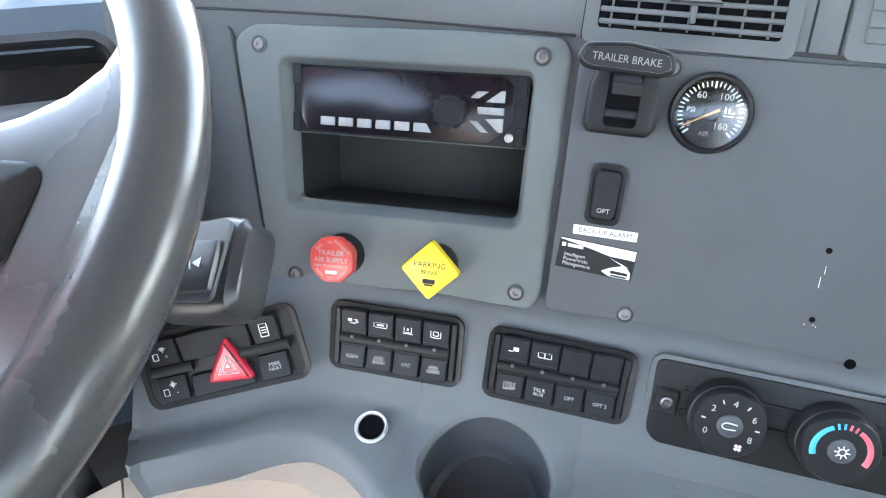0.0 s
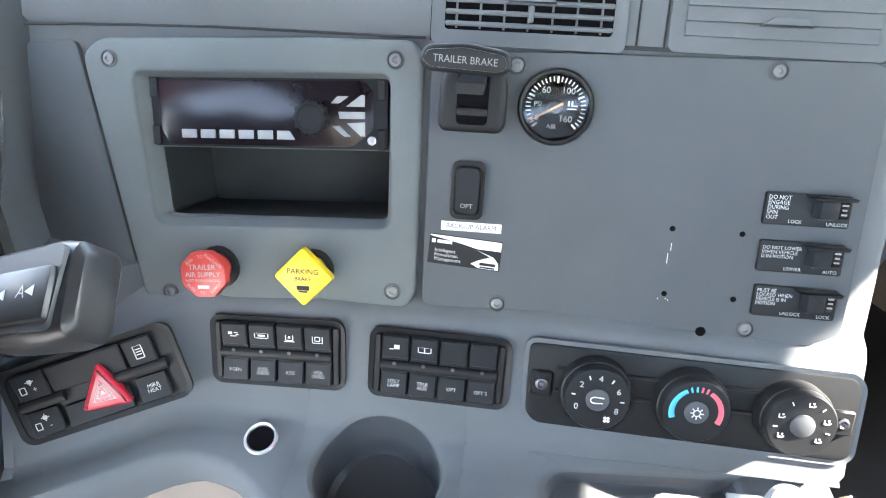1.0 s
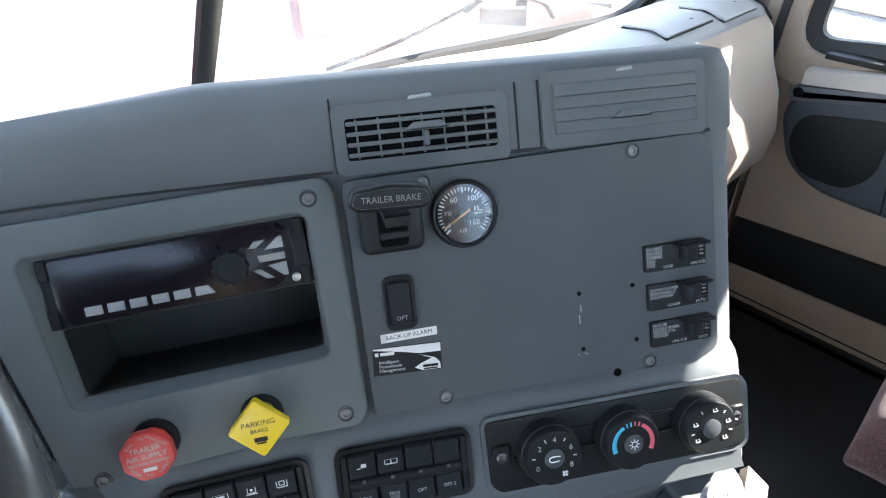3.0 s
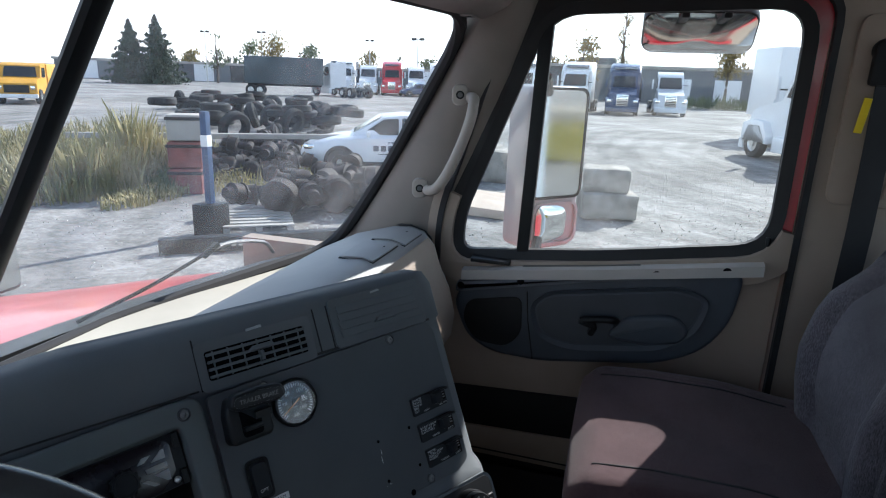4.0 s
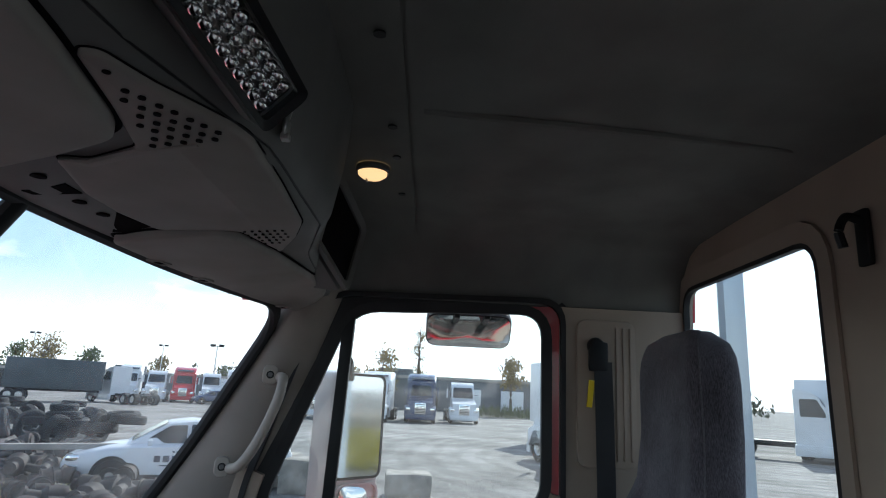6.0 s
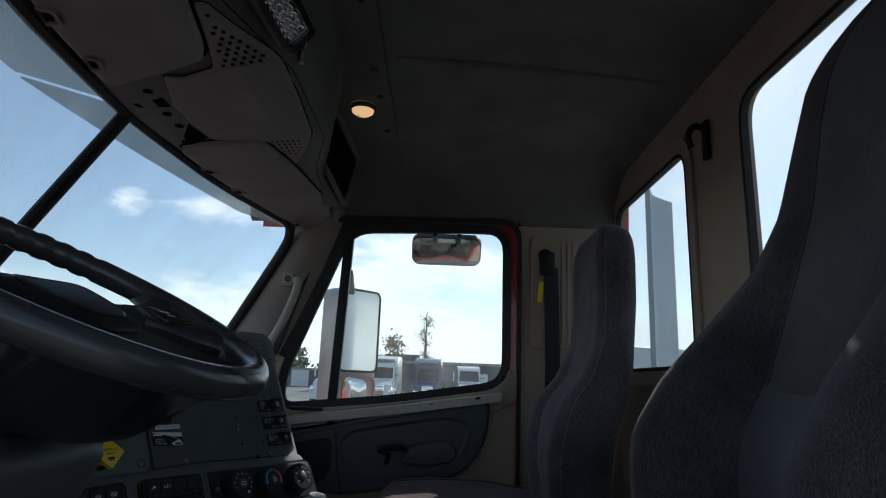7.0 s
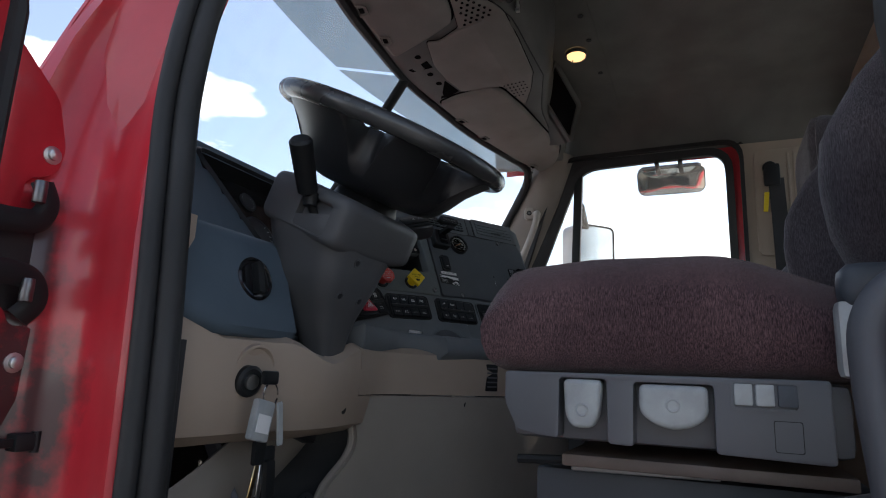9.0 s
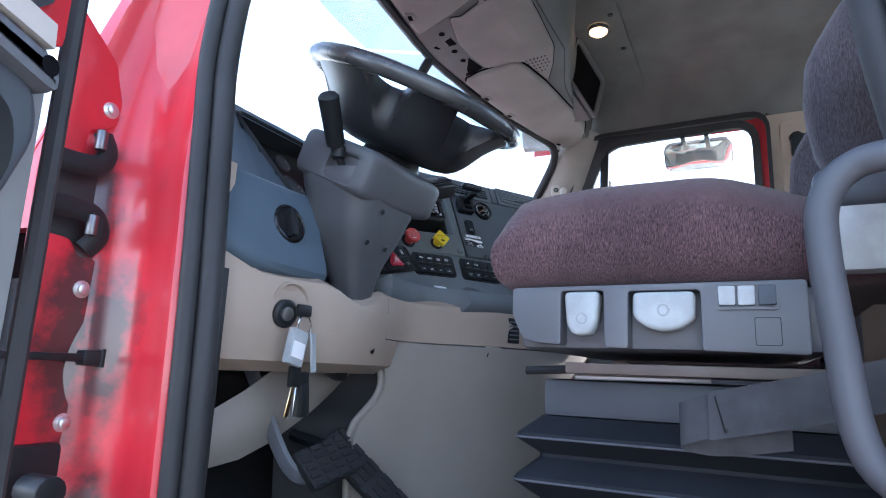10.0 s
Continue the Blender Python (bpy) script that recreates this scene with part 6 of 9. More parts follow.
def shroud_ring(x, hy, hn, cy, cn, r=0.42):
    return [WC + Vector((x - WC.x, 0, 0)) + WY * (cy + a) + WN * (cn + b) for a, b in rrect(2 * hy, 2 * hn, hn * r, 4)]


# the end towards the door is sunk round the stalk
pocket = [shroud_ring(-0.746, 0.030, 0.024, -0.022, -0.190, 0.3), shroud_ring(-0.761, 0.033, 0.027, -0.022, -0.190, 0.3), shroud_ring(-0.763, 0.036, 0.030, -0.020, -0.189, 0.3)]
part("shroud", loft(pocket + [shroud_ring(*q) for q in SHROUD]), COLUMN, col, "boxy upper shroud", sharp=50)
part("pocket", loft([shroud_ring(-0.7475, 0.0305, 0.0245, -0.022, -0.190, 0.3), shroud_ring(-0.7455, 0.0305, 0.0245, -0.022, -0.190, 0.3)]), SHELL_GREY, col, "dark pocket round the stalk")
part("collar", loft([ring_at(WC - 0.108 * WN, 0.050, 0.045), ring_at(WC - 0.148 * WN, 0.062, 0.055)]), BLACK, col)
BOOT = ((0.640, -0.632, 1.118, 0.118, 0.086), (0.612, -0.635, 1.116, 0.112, 0.083), (0.588, -0.637, 1.119, 0.100, 0.077), (0.568, -0.637, 1.124, 0.093, 0.073), (0.545, -0.637, 1.128, 0.086, 0.069), (0.52, -0.634, 1.131, 0.074, 0.060),
        (0.485, -0.627, 1.137, 0.056, 0.046), (0.45, -0.618, 1.141, 0.043, 0.036), (0.415, -0.608, 1.146, 0.032, 0.028), (0.37, -0.600, 1.152, 0.024, 0.020))
boot_ring = lambda z, cx, cy, hx, hy: [(cx + x, cy + y, z + 0.10 * y) for x, y in rrect(2 * hx, 2 * hy, hy * 0.62, 6)]
part("boot", loft([boot_ring(*[float(np.interp(z, [q[0] for q in BOOT][::-1], [q[i] for q in BOOT][::-1])) for i in range(5)]) for z in span(0.640, 0.370, 27)]), COLUMN, col, "tapered lower column cover", sharp=60)
for p, n in (((-0.6756, 1.0734, 0.5114), (-0.117, -0.837, -0.535)), ((-0.6130, 1.0738, 0.5094), (0.05, -0.859, -0.511)), ((-0.6684, 1.0479, 0.5674), (0.0, -0.909, -0.417))):
    seat_of = Matrix.Translation(p) @ Vector(n).to_track_quat("Z", "Y").to_matrix().to_4x4()
    part("screw_hole", lathe([(0.0088, -0.006), (0.0088, 0.0008), (0.0072, 0.0014), (0.0056, 0.0004), (0.0, 0.0004)], 16), COLUMN, col, m=seat_of)
    part("screw", lathe([(0.0054, 0.0), (0.0050, 0.0008), (0.0, 0.0010)], 12), KEY_BLACK, col, m=seat_of)
stalk = thing("turn_stalk", label="black stalk with thick ribbed grip on the column", category="stalk")
sa, sb, sc = Vector((-0.728, 1.095, 0.628)), Vector((-0.762, 1.092, 0.668)), Vector((-0.828, 1.066, 0.735))
part("socket", put(rod(0.011, 0.014, 0.020, 16), Matrix.Translation((-0.757, 1.090, 0.648))), BLACK, stalk)
part("stem", tube([sa, sb], [0.008, 0.0065], 10), BLACK, stalk)
part("grip", tube([sb, sb + (sc - sb) * 0.06, sb + (sc - sb) * 0.5, sb + (sc - sb) * 0.95, sc], [0.009, 0.0165, 0.0175, 0.0185, 0.014], 16), BLACK, stalk)
lever = thing("shift_lever", label="dark grey column shift lever with printed symbols", category="lever")
LEVER_BLACK = shader("lever_black", (0.030, 0.031, 0.033), 0.32, vary=0.1, grain=700, bump=0.1)
l0, l1 = Vector((-0.500, 1.128, 0.660)), Vector((-0.372, 1.048, 0.710))
LX = (l1 - l0).normalized()
LZ = (Vector((-0.25, -0.45, 0.85)) - LX * Vector((-0.25, -0.45, 0.85)).dot(LX)).normalized()
LY = LZ.cross(LX)
LEV = Matrix(((LX.x, LY.x, LZ.x, l0.x), (LX.y, LY.y, LZ.y, l0.y), (LX.z, LY.z, LZ.z, l0.z), (0, 0, 0, 1)))
lever.matrix_basis = LEV
part("arm", loft([[(x, y * w, z * h - 0.004) for y, z in rrect(1, 1, 0.20, 3)] for x, w, h in ((-0.01, 0.036, 0.028), (0.04, 0.048, 0.034), (0.09, 0.056, 0.037), (0.130, 0.058, 0.037), (0.141, 0.054, 0.033), (0.145, 0.044, 0.024))]), LEVER_BLACK, lever)
part("top_plate", loft([[(x, y, z) for x, y in rounded([(0.03, -0.020), (0.136, -0.024), (0.139, 0.024), (0.03, 0.020)], 0.006 + e)] for z, e in ((0.0120, 0), (0.0150, 0.0), (0.0158, 0.001))]), SWITCH, lever, "grey top plate")
part("collar", loft([[(x, y * w, z * h - 0.004) for y, z in rrect(1, 1, 0.28, 4)] for x, w, h in ((0.071, 0.0545, 0.0375), (0.074, 0.0560, 0.039), (0.077, 0.0545, 0.0375))]), GLOSS_BLACK, lever)
part("slider", box(0.060, 0.030, 0.008, (0.106, -0.004, 0.0155), 0.003), LEVER_BLACK, lever, "black sliding switch")
lettering("A", 0.010, PRINT, lever, pose(0.118, -0.003, 0.0198, 0, 0, -8))
for x in (0.106, 0.127):
    part("arrow", prism([(x, -0.006), (x, 0.0), (x - 0.006, -0.003)], 0.0004), PRINT, lever, m=pose(0, 0, 0.0197))
lettering("R", 0.009, PRINT, lever, pose(0.060, -0.006, 0.0162))

# passenger dash and cowl
cowl = thing("passenger_dash", label="passenger dash with cream defroster shelf below the windscreen", category="dashboard")
part("shelf", sheet(lambda x, k: (x, (1 - k) * 1.36 + k * (shield_y(x, 0.60) - 0.01), 0.578 + 0.015 * k), span(-0.95, 0.965, 16), span(0, 1, 3), thick=0.01), CREAM, cowl, "cream defroster shelf")
PDASH = [(1.66, 0.555), (1.56, 0.632), (1.46, 0.682), (1.36, 0.711), (1.300, 0.716), (1.262, 0.706), (1.232, 0.674), (1.215, 0.620), (1.185, 0.555), (1.172, 0.50), (1.178, 0.44), (1.21, 0.39), (1.25, 0.30), (1.30, 0.0), (1.66, 0.0)]


def pdash_at(x, k, o=0.0):
    """A place on the passenger dash: across, along its section, o proud of it."""
    i = min(int(k), len(PDASH) - 2)
    (y0, z0), (y1, z1) = PDASH[i], PDASH[i + 1]
    t = k - i
    n = Vector((0, z1 - z0, y0 - y1)).normalized()
    y, z = y0 + (y1 - y0) * t, z0 + (z1 - z0) * t
    e = max(0.0, (x - 0.86) / 0.07)
    return Vector((x, y + 0.03 * e * e * (k > 3), z - 0.012 * e * e * (k < 8))) + n * o


part("top", loft([[tuple(pdash_at(x, k)) for k in range(len(PDASH))] for x in span(0.24, 0.86, 6) + [0.885, 0.905, 0.92, 0.93]]), POD_GREY, cowl, "pale grey top of the passenger dash")
cover = part("glove_cover", sheet(lambda x, k: tuple(pdash_at(x, k, 0.006)), span(0.42, 0.845, 5), [5.4, 6, 6.5, 7, 7.5, 8, 8.5, 9, 9.5, 10, 10.4], thick=0.005), TAN, cowl, "cream lower dash cover")
for x0, x1, k0, k1 in ((0.55, 0.70, 3.1, 4.7), (0.72, 0.845, 3.2, 5.0)):
    part("hatch", sheet(lambda x, k: tuple(pdash_at(x, k, 0.003)), span(x0, x1, 3), [k0, (k0 + 4) / 2, 4.0, (k1 + 4) / 2, k1], thick=0.003), POD_GREY, cowl, "flat access hatch")
    part("hatch_gap", tube([pdash_at(x, k, 0.0005) for x, k in ((x0, k0), (x1, k0), (x1, k1), (x0, k1))], 0.0022, 5, closed=True), BLACK, cowl)
    part("hatch_latch", rod(0.004, 0.004, 0.002, 10, tuple(pdash_at((x0 + x1) / 2 + 0.03, 4.2, 0.004))), BLACK, cowl)
dem = part("demister", sheet(lambda x, k: tuple(pdash_at(x, k, 0.002)), [0.885, 0.90, 0.918], [3.4, 4, 5, 5.7], thick=0.003), BLACK, cowl, "black side window demister")
for k in (3.6, 4.1, 4.6, 5.1, 5.5):
    part("louvre", tube([pdash_at(0.886, k, 0.005), pdash_at(0.917, k, 0.005)], 0.0022, 5), DASH_GREY, dem)


# ---- seats ----
SEAT_BACK = fabric("seat_cloth_back", (0.108, 0.099, 0.112), (0.066, 0.060, 0.070), 600.0, 2, 0.55, 1.6)

def interp(rows, z, k):
    return float(np.interp(z, [r[0] for r in rows], [r[k] for r in rows]))


def back_loop(rows, z, cx, n=40):
    """One level of a backrest: half width, front middle, front wing, back."""
    hw, fm, fw, bk = (interp(rows, z, k) for k in (1, 2, 3, 4))
    pts = []
    for i in range(n + 1):
        s = -1 + 2 * i / n
        a = abs(s)
        y = fm + (fw - fm) * min(1, max(0, (a - 0.50) / 0.24)) ** 2 * (3 - 2 * min(1, max(0, (a - 0.50) / 0.24)))
        edge = max(0, (a - 0.84) / 0.16)
        y = y - (fw - bk) * 0.55 * (1 - math.sqrt(max(0, 1 - edge * edge)))
        pts.append((cx + hw * s, y, z))
    for i in range(1, 8):
        s = 1 - 2 * i / 8
        pts.append((cx + hw * 0.97 * s, bk + 0.01 * abs(s) ** 3, z))
    return pts


def seat(kind_name, cx, rows, shell_mat, cush_front, label, group, drop=0.0, lap=0.55, back_mat=SEAT_WING, mid_mat=SEAT_MID, half=0.238, dome=0.052, stitched=True):
    st = thing(kind_name, pose(cx, 0.4, 0), label, "seat", group)
    mv = Matrix.Translation((-cx, -0.4, 0))
    zs = span(rows[0][0], rows[-1][0], 40)
    b = part("backrest", put(loft([back_loop(rows, z, cx) for z in zs]), mv), back_mat, st, "ribbed grey cloth backrest", sharp=60)
    # centre panel stitched between the wings
    lo, hi = rows[1][0], rows[-3][0]
    mid = sheet(lambda s, z: (cx + s * min(interp(rows, z, 1) * 0.50, 0.122), interp(rows, z, 2) + 0.0045 - 0.0035 * abs(s) ** 4, z), span(-1, 1, 10), span(lo, hi, 24), thick=0.003)
    if stitched:
        part("centre_panel", put(mid, mv), mid_mat, b, "grey cloth centre panel")
    for s in (-1, 1) if stitched else ():
        part("piping", put(tube([(cx + s * min(interp(rows, z, 1) * 0.50, 0.122), interp(rows, z, 2) + 0.0040, z) for z in span(lo, hi, 24)], 0.0024, 6), mv), back_mat, b)
        part("seam", put(tube([(cx + s * 0.055, interp(rows, z, 2) + 0.0056, z) for z in span(lo, hi - 0.1, 20)], 0.0010, 5), mv), SHELL_GREY, b)
    def shell_loop(z):
        w, f, k = interp(rows, z, 1) * 1.012, interp(rows, z, 3), interp(rows, z, 4) - 0.012
        d = f - k
        side = [(1.0, f - lap * d), (1.012, f - (0.4 + 0.4 * lap) * d), (0.995, f - (0.65 + 0.25 * lap) * d), (0.93, f - 0.93 * d), (0.78, k), (0.4, k - 0.008)]
        return [(cx + w * x, y, z) for x, y in side] + [(cx - w * x, y, z) for x, y in side[::-1]]
    part("shell", put(loft([shell_loop(z) for z in span(rows[0][0], rows[-1][0] - 0.004, 30)]), mv), shell_mat, st, "seat back shell", sharp=60)
    # cushion
    def top(x, y):
        q = (x - cx) / half
        t = (y - 0.34) / (cush_front - 0.34)
        rise = min(1.0, max(0.0, (t + 0.05) / 0.45))
        z = 0.488 + dome * rise * rise * (3 - 2 * rise) - 0.010 * math.exp(-(q / 0.4) ** 2) * min(1, max(0, t))
        z -= 0.026 * max(0, (abs(q) - 0.88) / 0.12) ** 2.2
        z -= 0.012 * max(0, (t - 0.70) / 0.30) + 0.026 * max(0, (t - 0.91) / 0.09) ** 2.2
        return max(z, 0.420) - drop
    us, vs = span(-1, 1, 28), span(0, 1, 22)
    bm = bmesh.new()
    g = [[bm.verts.new((cx + half * u, 0.30 + (cush_front - 0.30 + 0.008 * (1 - abs(u) ** 3)) * v, top(cx + half * u, 0.30 + (cush_front - 0.30) * v))) for v in vs] for u in us]
    h = [[bm.verts.new((cx + (half - 0.014) * u, 0.30 + (cush_front - 0.312) * v, 0.398 - drop)) for v in vs] for u in us]
    for i in range(len(us) - 1):
        for j in range(len(vs) - 1):
            bm.faces.new((g[i][j], g[i + 1][j], g[i + 1][j + 1], g[i][j + 1]))
            bm.faces.new((h[i][j], h[i][j + 1], h[i + 1][j + 1], h[i + 1][j]))
    rim = [(0, j) for j in range(len(vs))] + [(i, len(vs) - 1) for i in range(1, len(us))] + [(len(us) - 1, j) for j in range(len(vs) - 2, -1, -1)] + [(i, 0) for i in range(len(us) - 2, 0, -1)]
    rings = [[g[i][j] for i, j in rim]]
    for t, w in ((0.14, 0.60), (0.34, 0.92), (0.58, 1.0), (0.80, 0.86), (0.93, 0.52)):
        ring = []
        for i, j in rim:
            a, c = g[i][j].co, h[i][j].co
            out = Vector((us[i] * (abs(us[i]) > 0.99), 1.0 * (j == len(vs) - 1), 0)) * 0.020 * w
            ring.append(bm.verts.new(a.lerp(c, t) + out))
        rings.append(ring)
    rings.append([h[i][j] for i, j in rim])
    for a, b in zip(rings, rings[1:]):
        for q in range(len(rim)):
            n = (q + 1) % len(rim)
            bm.faces.new((a[q], a[n], b[n], b[q]))
    bmesh.ops.recalc_face_normals(bm, faces=bm.faces[:])
    c = part("cushion", put(bm, mv), SEAT_SIDE, st, "thick ribbed brown cloth cushion", sharp=70)
    for q in (-1, 1):
        line = [(cx + q * (half - 0.075), y, top(cx + q * (half - 0.075), y) + 0.0005) for y in span(0.36, cush_front - 0.03, 16)]
        part("cushion_seam", put(tube(line, 0.0022, 6), mv), RUBBER, c, "dark sewn seam")
    return st, mv


DRIVER = [(0.42, 0.20, 0.30, 0.325, 0.20), (0.50, 0.225, 0.278, 0.346, 0.20), (0.56, 0.235, 0.264, 0.372, 0.195), (0.62, 0.237, 0.252, 0.380, 0.185), (0.68, 0.236, 0.240, 0.374, 0.175), (0.75, 0.230, 0.221, 0.334, 0.15), (0.82, 0.217, 0.200, 0.274, 0.12), (0.90, 0.202, 0.176, 0.206, 0.085),
          (0.98, 0.187, 0.156, 0.170, 0.045), (1.10, 0.172, 0.138, 0.142, 0.02), (1.17, 0.166, 0.120, 0.124, 0.005), (1.22, 0.160, 0.092, 0.096, -0.01), (1.28, 0.150, 0.048, 0.050, -0.03), (1.325, 0.125, 0.010, 0.010, -0.045), (1.345, 0.09, -0.025, -0.025, -0.05)]
PASSENGER = [(0.36, 0.20, 0.335, 0.340, 0.20), (0.42, 0.21, 0.33, 0.345, 0.20), (0.50, 0.225, 0.315, 0.356, 0.20), (0.57, 0.235, 0.305, 0.357, 0.195), (0.65, 0.237, 0.285, 0.340, 0.18), (0.70, 0.233, 0.268, 0.320, 0.16), (0.757, 0.220, 0.244, 0.268, 0.14), (0.86, 0.188, 0.216, 0.220, 0.125), (0.97, 0.173, 0.208, 0.210, 0.112),
             (1.10, 0.170, 0.212, 0.212, 0.110), (1.15, 0.163, 0.208, 0.208, 0.115), (1.185, 0.140, 0.196, 0.196, 0.125), (1.203, 0.09, 0.172, 0.172, 0.145)]
ds, dmv = seat("driver_chair", -0.565, DRIVER, SHELL_GREY, 0.755, "driver's high-back truck seat in ribbed brown cloth on bellows", "cab seats")
ps, pmv = seat("passenger_chair", 0.580, PASSENGER, SEAT_BACK, 0.795, "passenger high-back truck seat in grey-brown cloth", "cab seats", 0.07, 0.16, SEAT_BACK, SEAT_BACK, 0.262, 0.020, False)
part("pedestal", put(join(box(0.44, 0.40, 0.08, (0.595, 0.52, 0.285), 0.012), box(0.36, 0.36, 0.25, (0.595, 0.50, 0.123), 0.02)), pmv), SHELL_GREY, ps, "grey seat pedestal")
part("recliner", put(tube(smooth_line([(0.84, 0.40, 0.33), (0.842, 0.43, 0.36), (0.842, 0.41, 0.40), (0.84, 0.36, 0.39)]), 0.012, 8), pmv), BLACK, ps, "black recliner lever")

# controls and suspension under the driver's seat
part("side_shell", put(prism(rounded([(0.395, 0.398), (0.733, 0.397), (0.733, 0.361), (0.718, 0.330), (0.700, 0.326), (0.668, 0.323), (0.667, 0.391), (0.614, 0.391), (0.613, 0.321), (0.585, 0.320), (0.584, 0.389), (0.503, 0.389), (0.503, 0.319), (0.395, 0.316)], 0.005, 3), 0.03, 0.003), dmv @ Matrix(((0, 0, -1, -0.795), (1, 0, 0, 0), (0, 1, 0, 0), (0, 0, 0, 1)))), SHELL_GREY, ds, "grey plastic control panel")
part("front_shell", put(box(0.46, 0.36, 0.076, (-0.565, 0.552, 0.357), 0.012), dmv), SHELL_GREY, ds)
SIDE = dmv @ Matrix(((0, 0, -1, -0.825), (1, 0, 0, 0), (0, 1, 0, 0), (0, 0, 0, 1)))
for pts, lab in (([(0.6225, 0.349), (0.630, 0.336), (0.652, 0.336), (0.6595, 0.349), (0.6625, 0.390), (0.6180, 0.390)], "white plastic adjuster paddle"),
                 ([(0.5085, 0.355), (0.524, 0.344), (0.544, 0.340), (0.564, 0.345), (0.5785, 0.357), (0.5785, 0.3875), (0.5080, 0.3875)], "wide white plastic adjuster paddle")):
    pd = part("paddle", put(prism(rounded(pts, 0.008, 4), 0.020, 0.006, -0.016, 3), SIDE), LIGHT_KEY, ds, lab)
    cy = sum(p[0] for p in pts) / len(pts)
    part("dimple", put(lathe([(0.0075, 0.0), (0.0070, 0.0010), (0.0058, 0.0010), (0.0050, 0.0002), (0.0, 0.0002)], 20), SIDE @ pose(cy, 0.356 if cy > 0.6 else 0.366, 0.0040)), LIGHT_KEY, pd)
part("rocker_frame", put(frame_of(rrect(0.064, 0.030, 0.004, cx=0.455, cy=0.3800), rrect(0.058, 0.025, 0.003, cx=0.455, cy=0.3800), 0.003), SIDE), SHELL_GREY, ds)
for y, mt in ((0.4750, LIGHT_KEY), (0.4550, LIGHT_KEY), (0.4345, DOOR_BLUE)):
    part("rocker", put(prism(rrect(0.0175, 0.022, 0.002, cx=y, cy=0.3810), 0.005, 0.0015), SIDE), mt, ds, "white seat air rocker" if mt is LIGHT_KEY else "blue-grey blank")
part("blank", put(frame_of(rrect(0.026, 0.031, 0.002, cx=0.4355, cy=0.3410), rrect(0.0245, 0.0295, 0.002, cx=0.4355, cy=0.3410), 0.0006), SIDE), BLACK, ds)
part("slide_rail", put(box(0.40, 0.30, 0.014, (-0.59, 0.522, 0.2960), 0.003), dmv), shader("rail_brown", (0.13, 0.095, 0.078), 0.55, vary=0.2, scale=9, grain=400, bump=0.1), ds, "brown metal slide rail")
part("slide_lever", put(tube([(-0.775, 0.7293, 0.2906), (-0.775, 0.66, 0.2945)], 0.0055, 8), dmv), BLACK, ds)
part("slide_lever", put(tube([(-0.765, 0.665, 0.2860), (-0.750, 0.50, 0.2870)], 0.005, 8), dmv), STEEL, ds)
part("suspension_top", put(box(0.37, 0.375, 0.050, (-0.562, 0.527, 0.2560), 0.008), dmv), DOOR_DARK, ds, "dark grey suspension cover")


def bellows():
    loops = []
    for z, o in ((0.231, 0.0), (0.209, 0.026), (0.202, 0.028), (0.182, 0.002), (0.177, 0.002), (0.154, 0.028), (0.147, 0.030), (0.124, 0.002), (0.114, 0.002), (0.090, 0.028), (0.082, 0.030), (0.064, 0.0), (0.04, 0.02), (0.03, 0.02), (0.0, 0.0)):
        loops.append([(-0.562 + x, 0.530 + y, z) for x, y in rrect(0.372 + 2 * o, 0.378 + 2 * o, 0.012, 3)])
    return loft(loops)


bl = part("bellows", put(bellows(), dmv), BELLOWS, ds, "dark blue-grey pleated rubber bellows", sharp=20)
# Thin lighter tubes paint the highlights along the pleat crests.
for z, o in ((0.2035, 0.028), (0.1485, 0.030), (0.0845, 0.030)):
    part("pleat_edge", put(tube([(-0.562 + x, 0.530 + y, z) for x, y in rrect(0.372 + 2 * o, 0.378 + 2 * o, 0.012, 3)], 0.0016, 6, closed=True), dmv), STRAP, bl)
part("arm_cover", put(box(0.03, 0.16, 0.075, (-0.838, 0.310, 0.438), 0.008), dmv), LIGHT_KEY, ds, "pale plastic armrest bracket")
part("arm_pad", put(box(0.05, 0.17, 0.045, (-0.835, 0.300, 0.490), 0.016, 3), dmv), DOOR_BLUE, ds)
strap = thing("tether_strap", label="grey seat tether strap looped beside the driver's seat", category="strap")
WEBBING = shader("tether_webbing", (0.046, 0.047, 0.051), 0.75, vary=0.2, scale=25, grain=1400, bump=0.3, spec=0.25)


def webbing(pts, half):
    return loft([[(p.x + 0.0012, p.y, p.z + half), (p.x - 0.0012, p.y, p.z + half), (p.x - 0.0016, p.y, p.z), (p.x - 0.0012, p.y, p.z - half), (p.x + 0.0012, p.y, p.z - half), (p.x + 0.0014, p.y, p.z)] for p in smooth_line(pts, 5)])


part("webbing", webbing([(-0.874, 0.20, 0.321), (-0.871, 0.34, 0.288), (-0.870, 0.395, 0.273), (-0.8685, 0.45, 0.260), (-0.8685, 0.497, 0.2495)], 0.0245), WEBBING, strap)
part("loop", webbing([(-0.865, 0.44, 0.262), (-0.8655, 0.488, 0.252), (-0.862, 0.516, 0.243), (-0.853, 0.5270, 0.2375), (-0.843, 0.519, 0.2320), (-0.838, 0.485, 0.2300), (-0.835, 0.42, 0.2410)], 0.0225), WEBBING, strap, "folded back end of the strap")
part("stitching", tube([(-0.8705, 0.490, 0.270), (-0.8705, 0.4815, 0.234)], 0.0009, 5), BLACK, strap)
part("knot", rod(0.0022, 0.0018, 0.002, 8, (-0.8708, 0.4805, 0.236), 0, (0, 90, 0)), BLACK, strap)
tube_h = thing("grab_bar", label="grey coated grab bar beside the driver's door opening", category="handle")
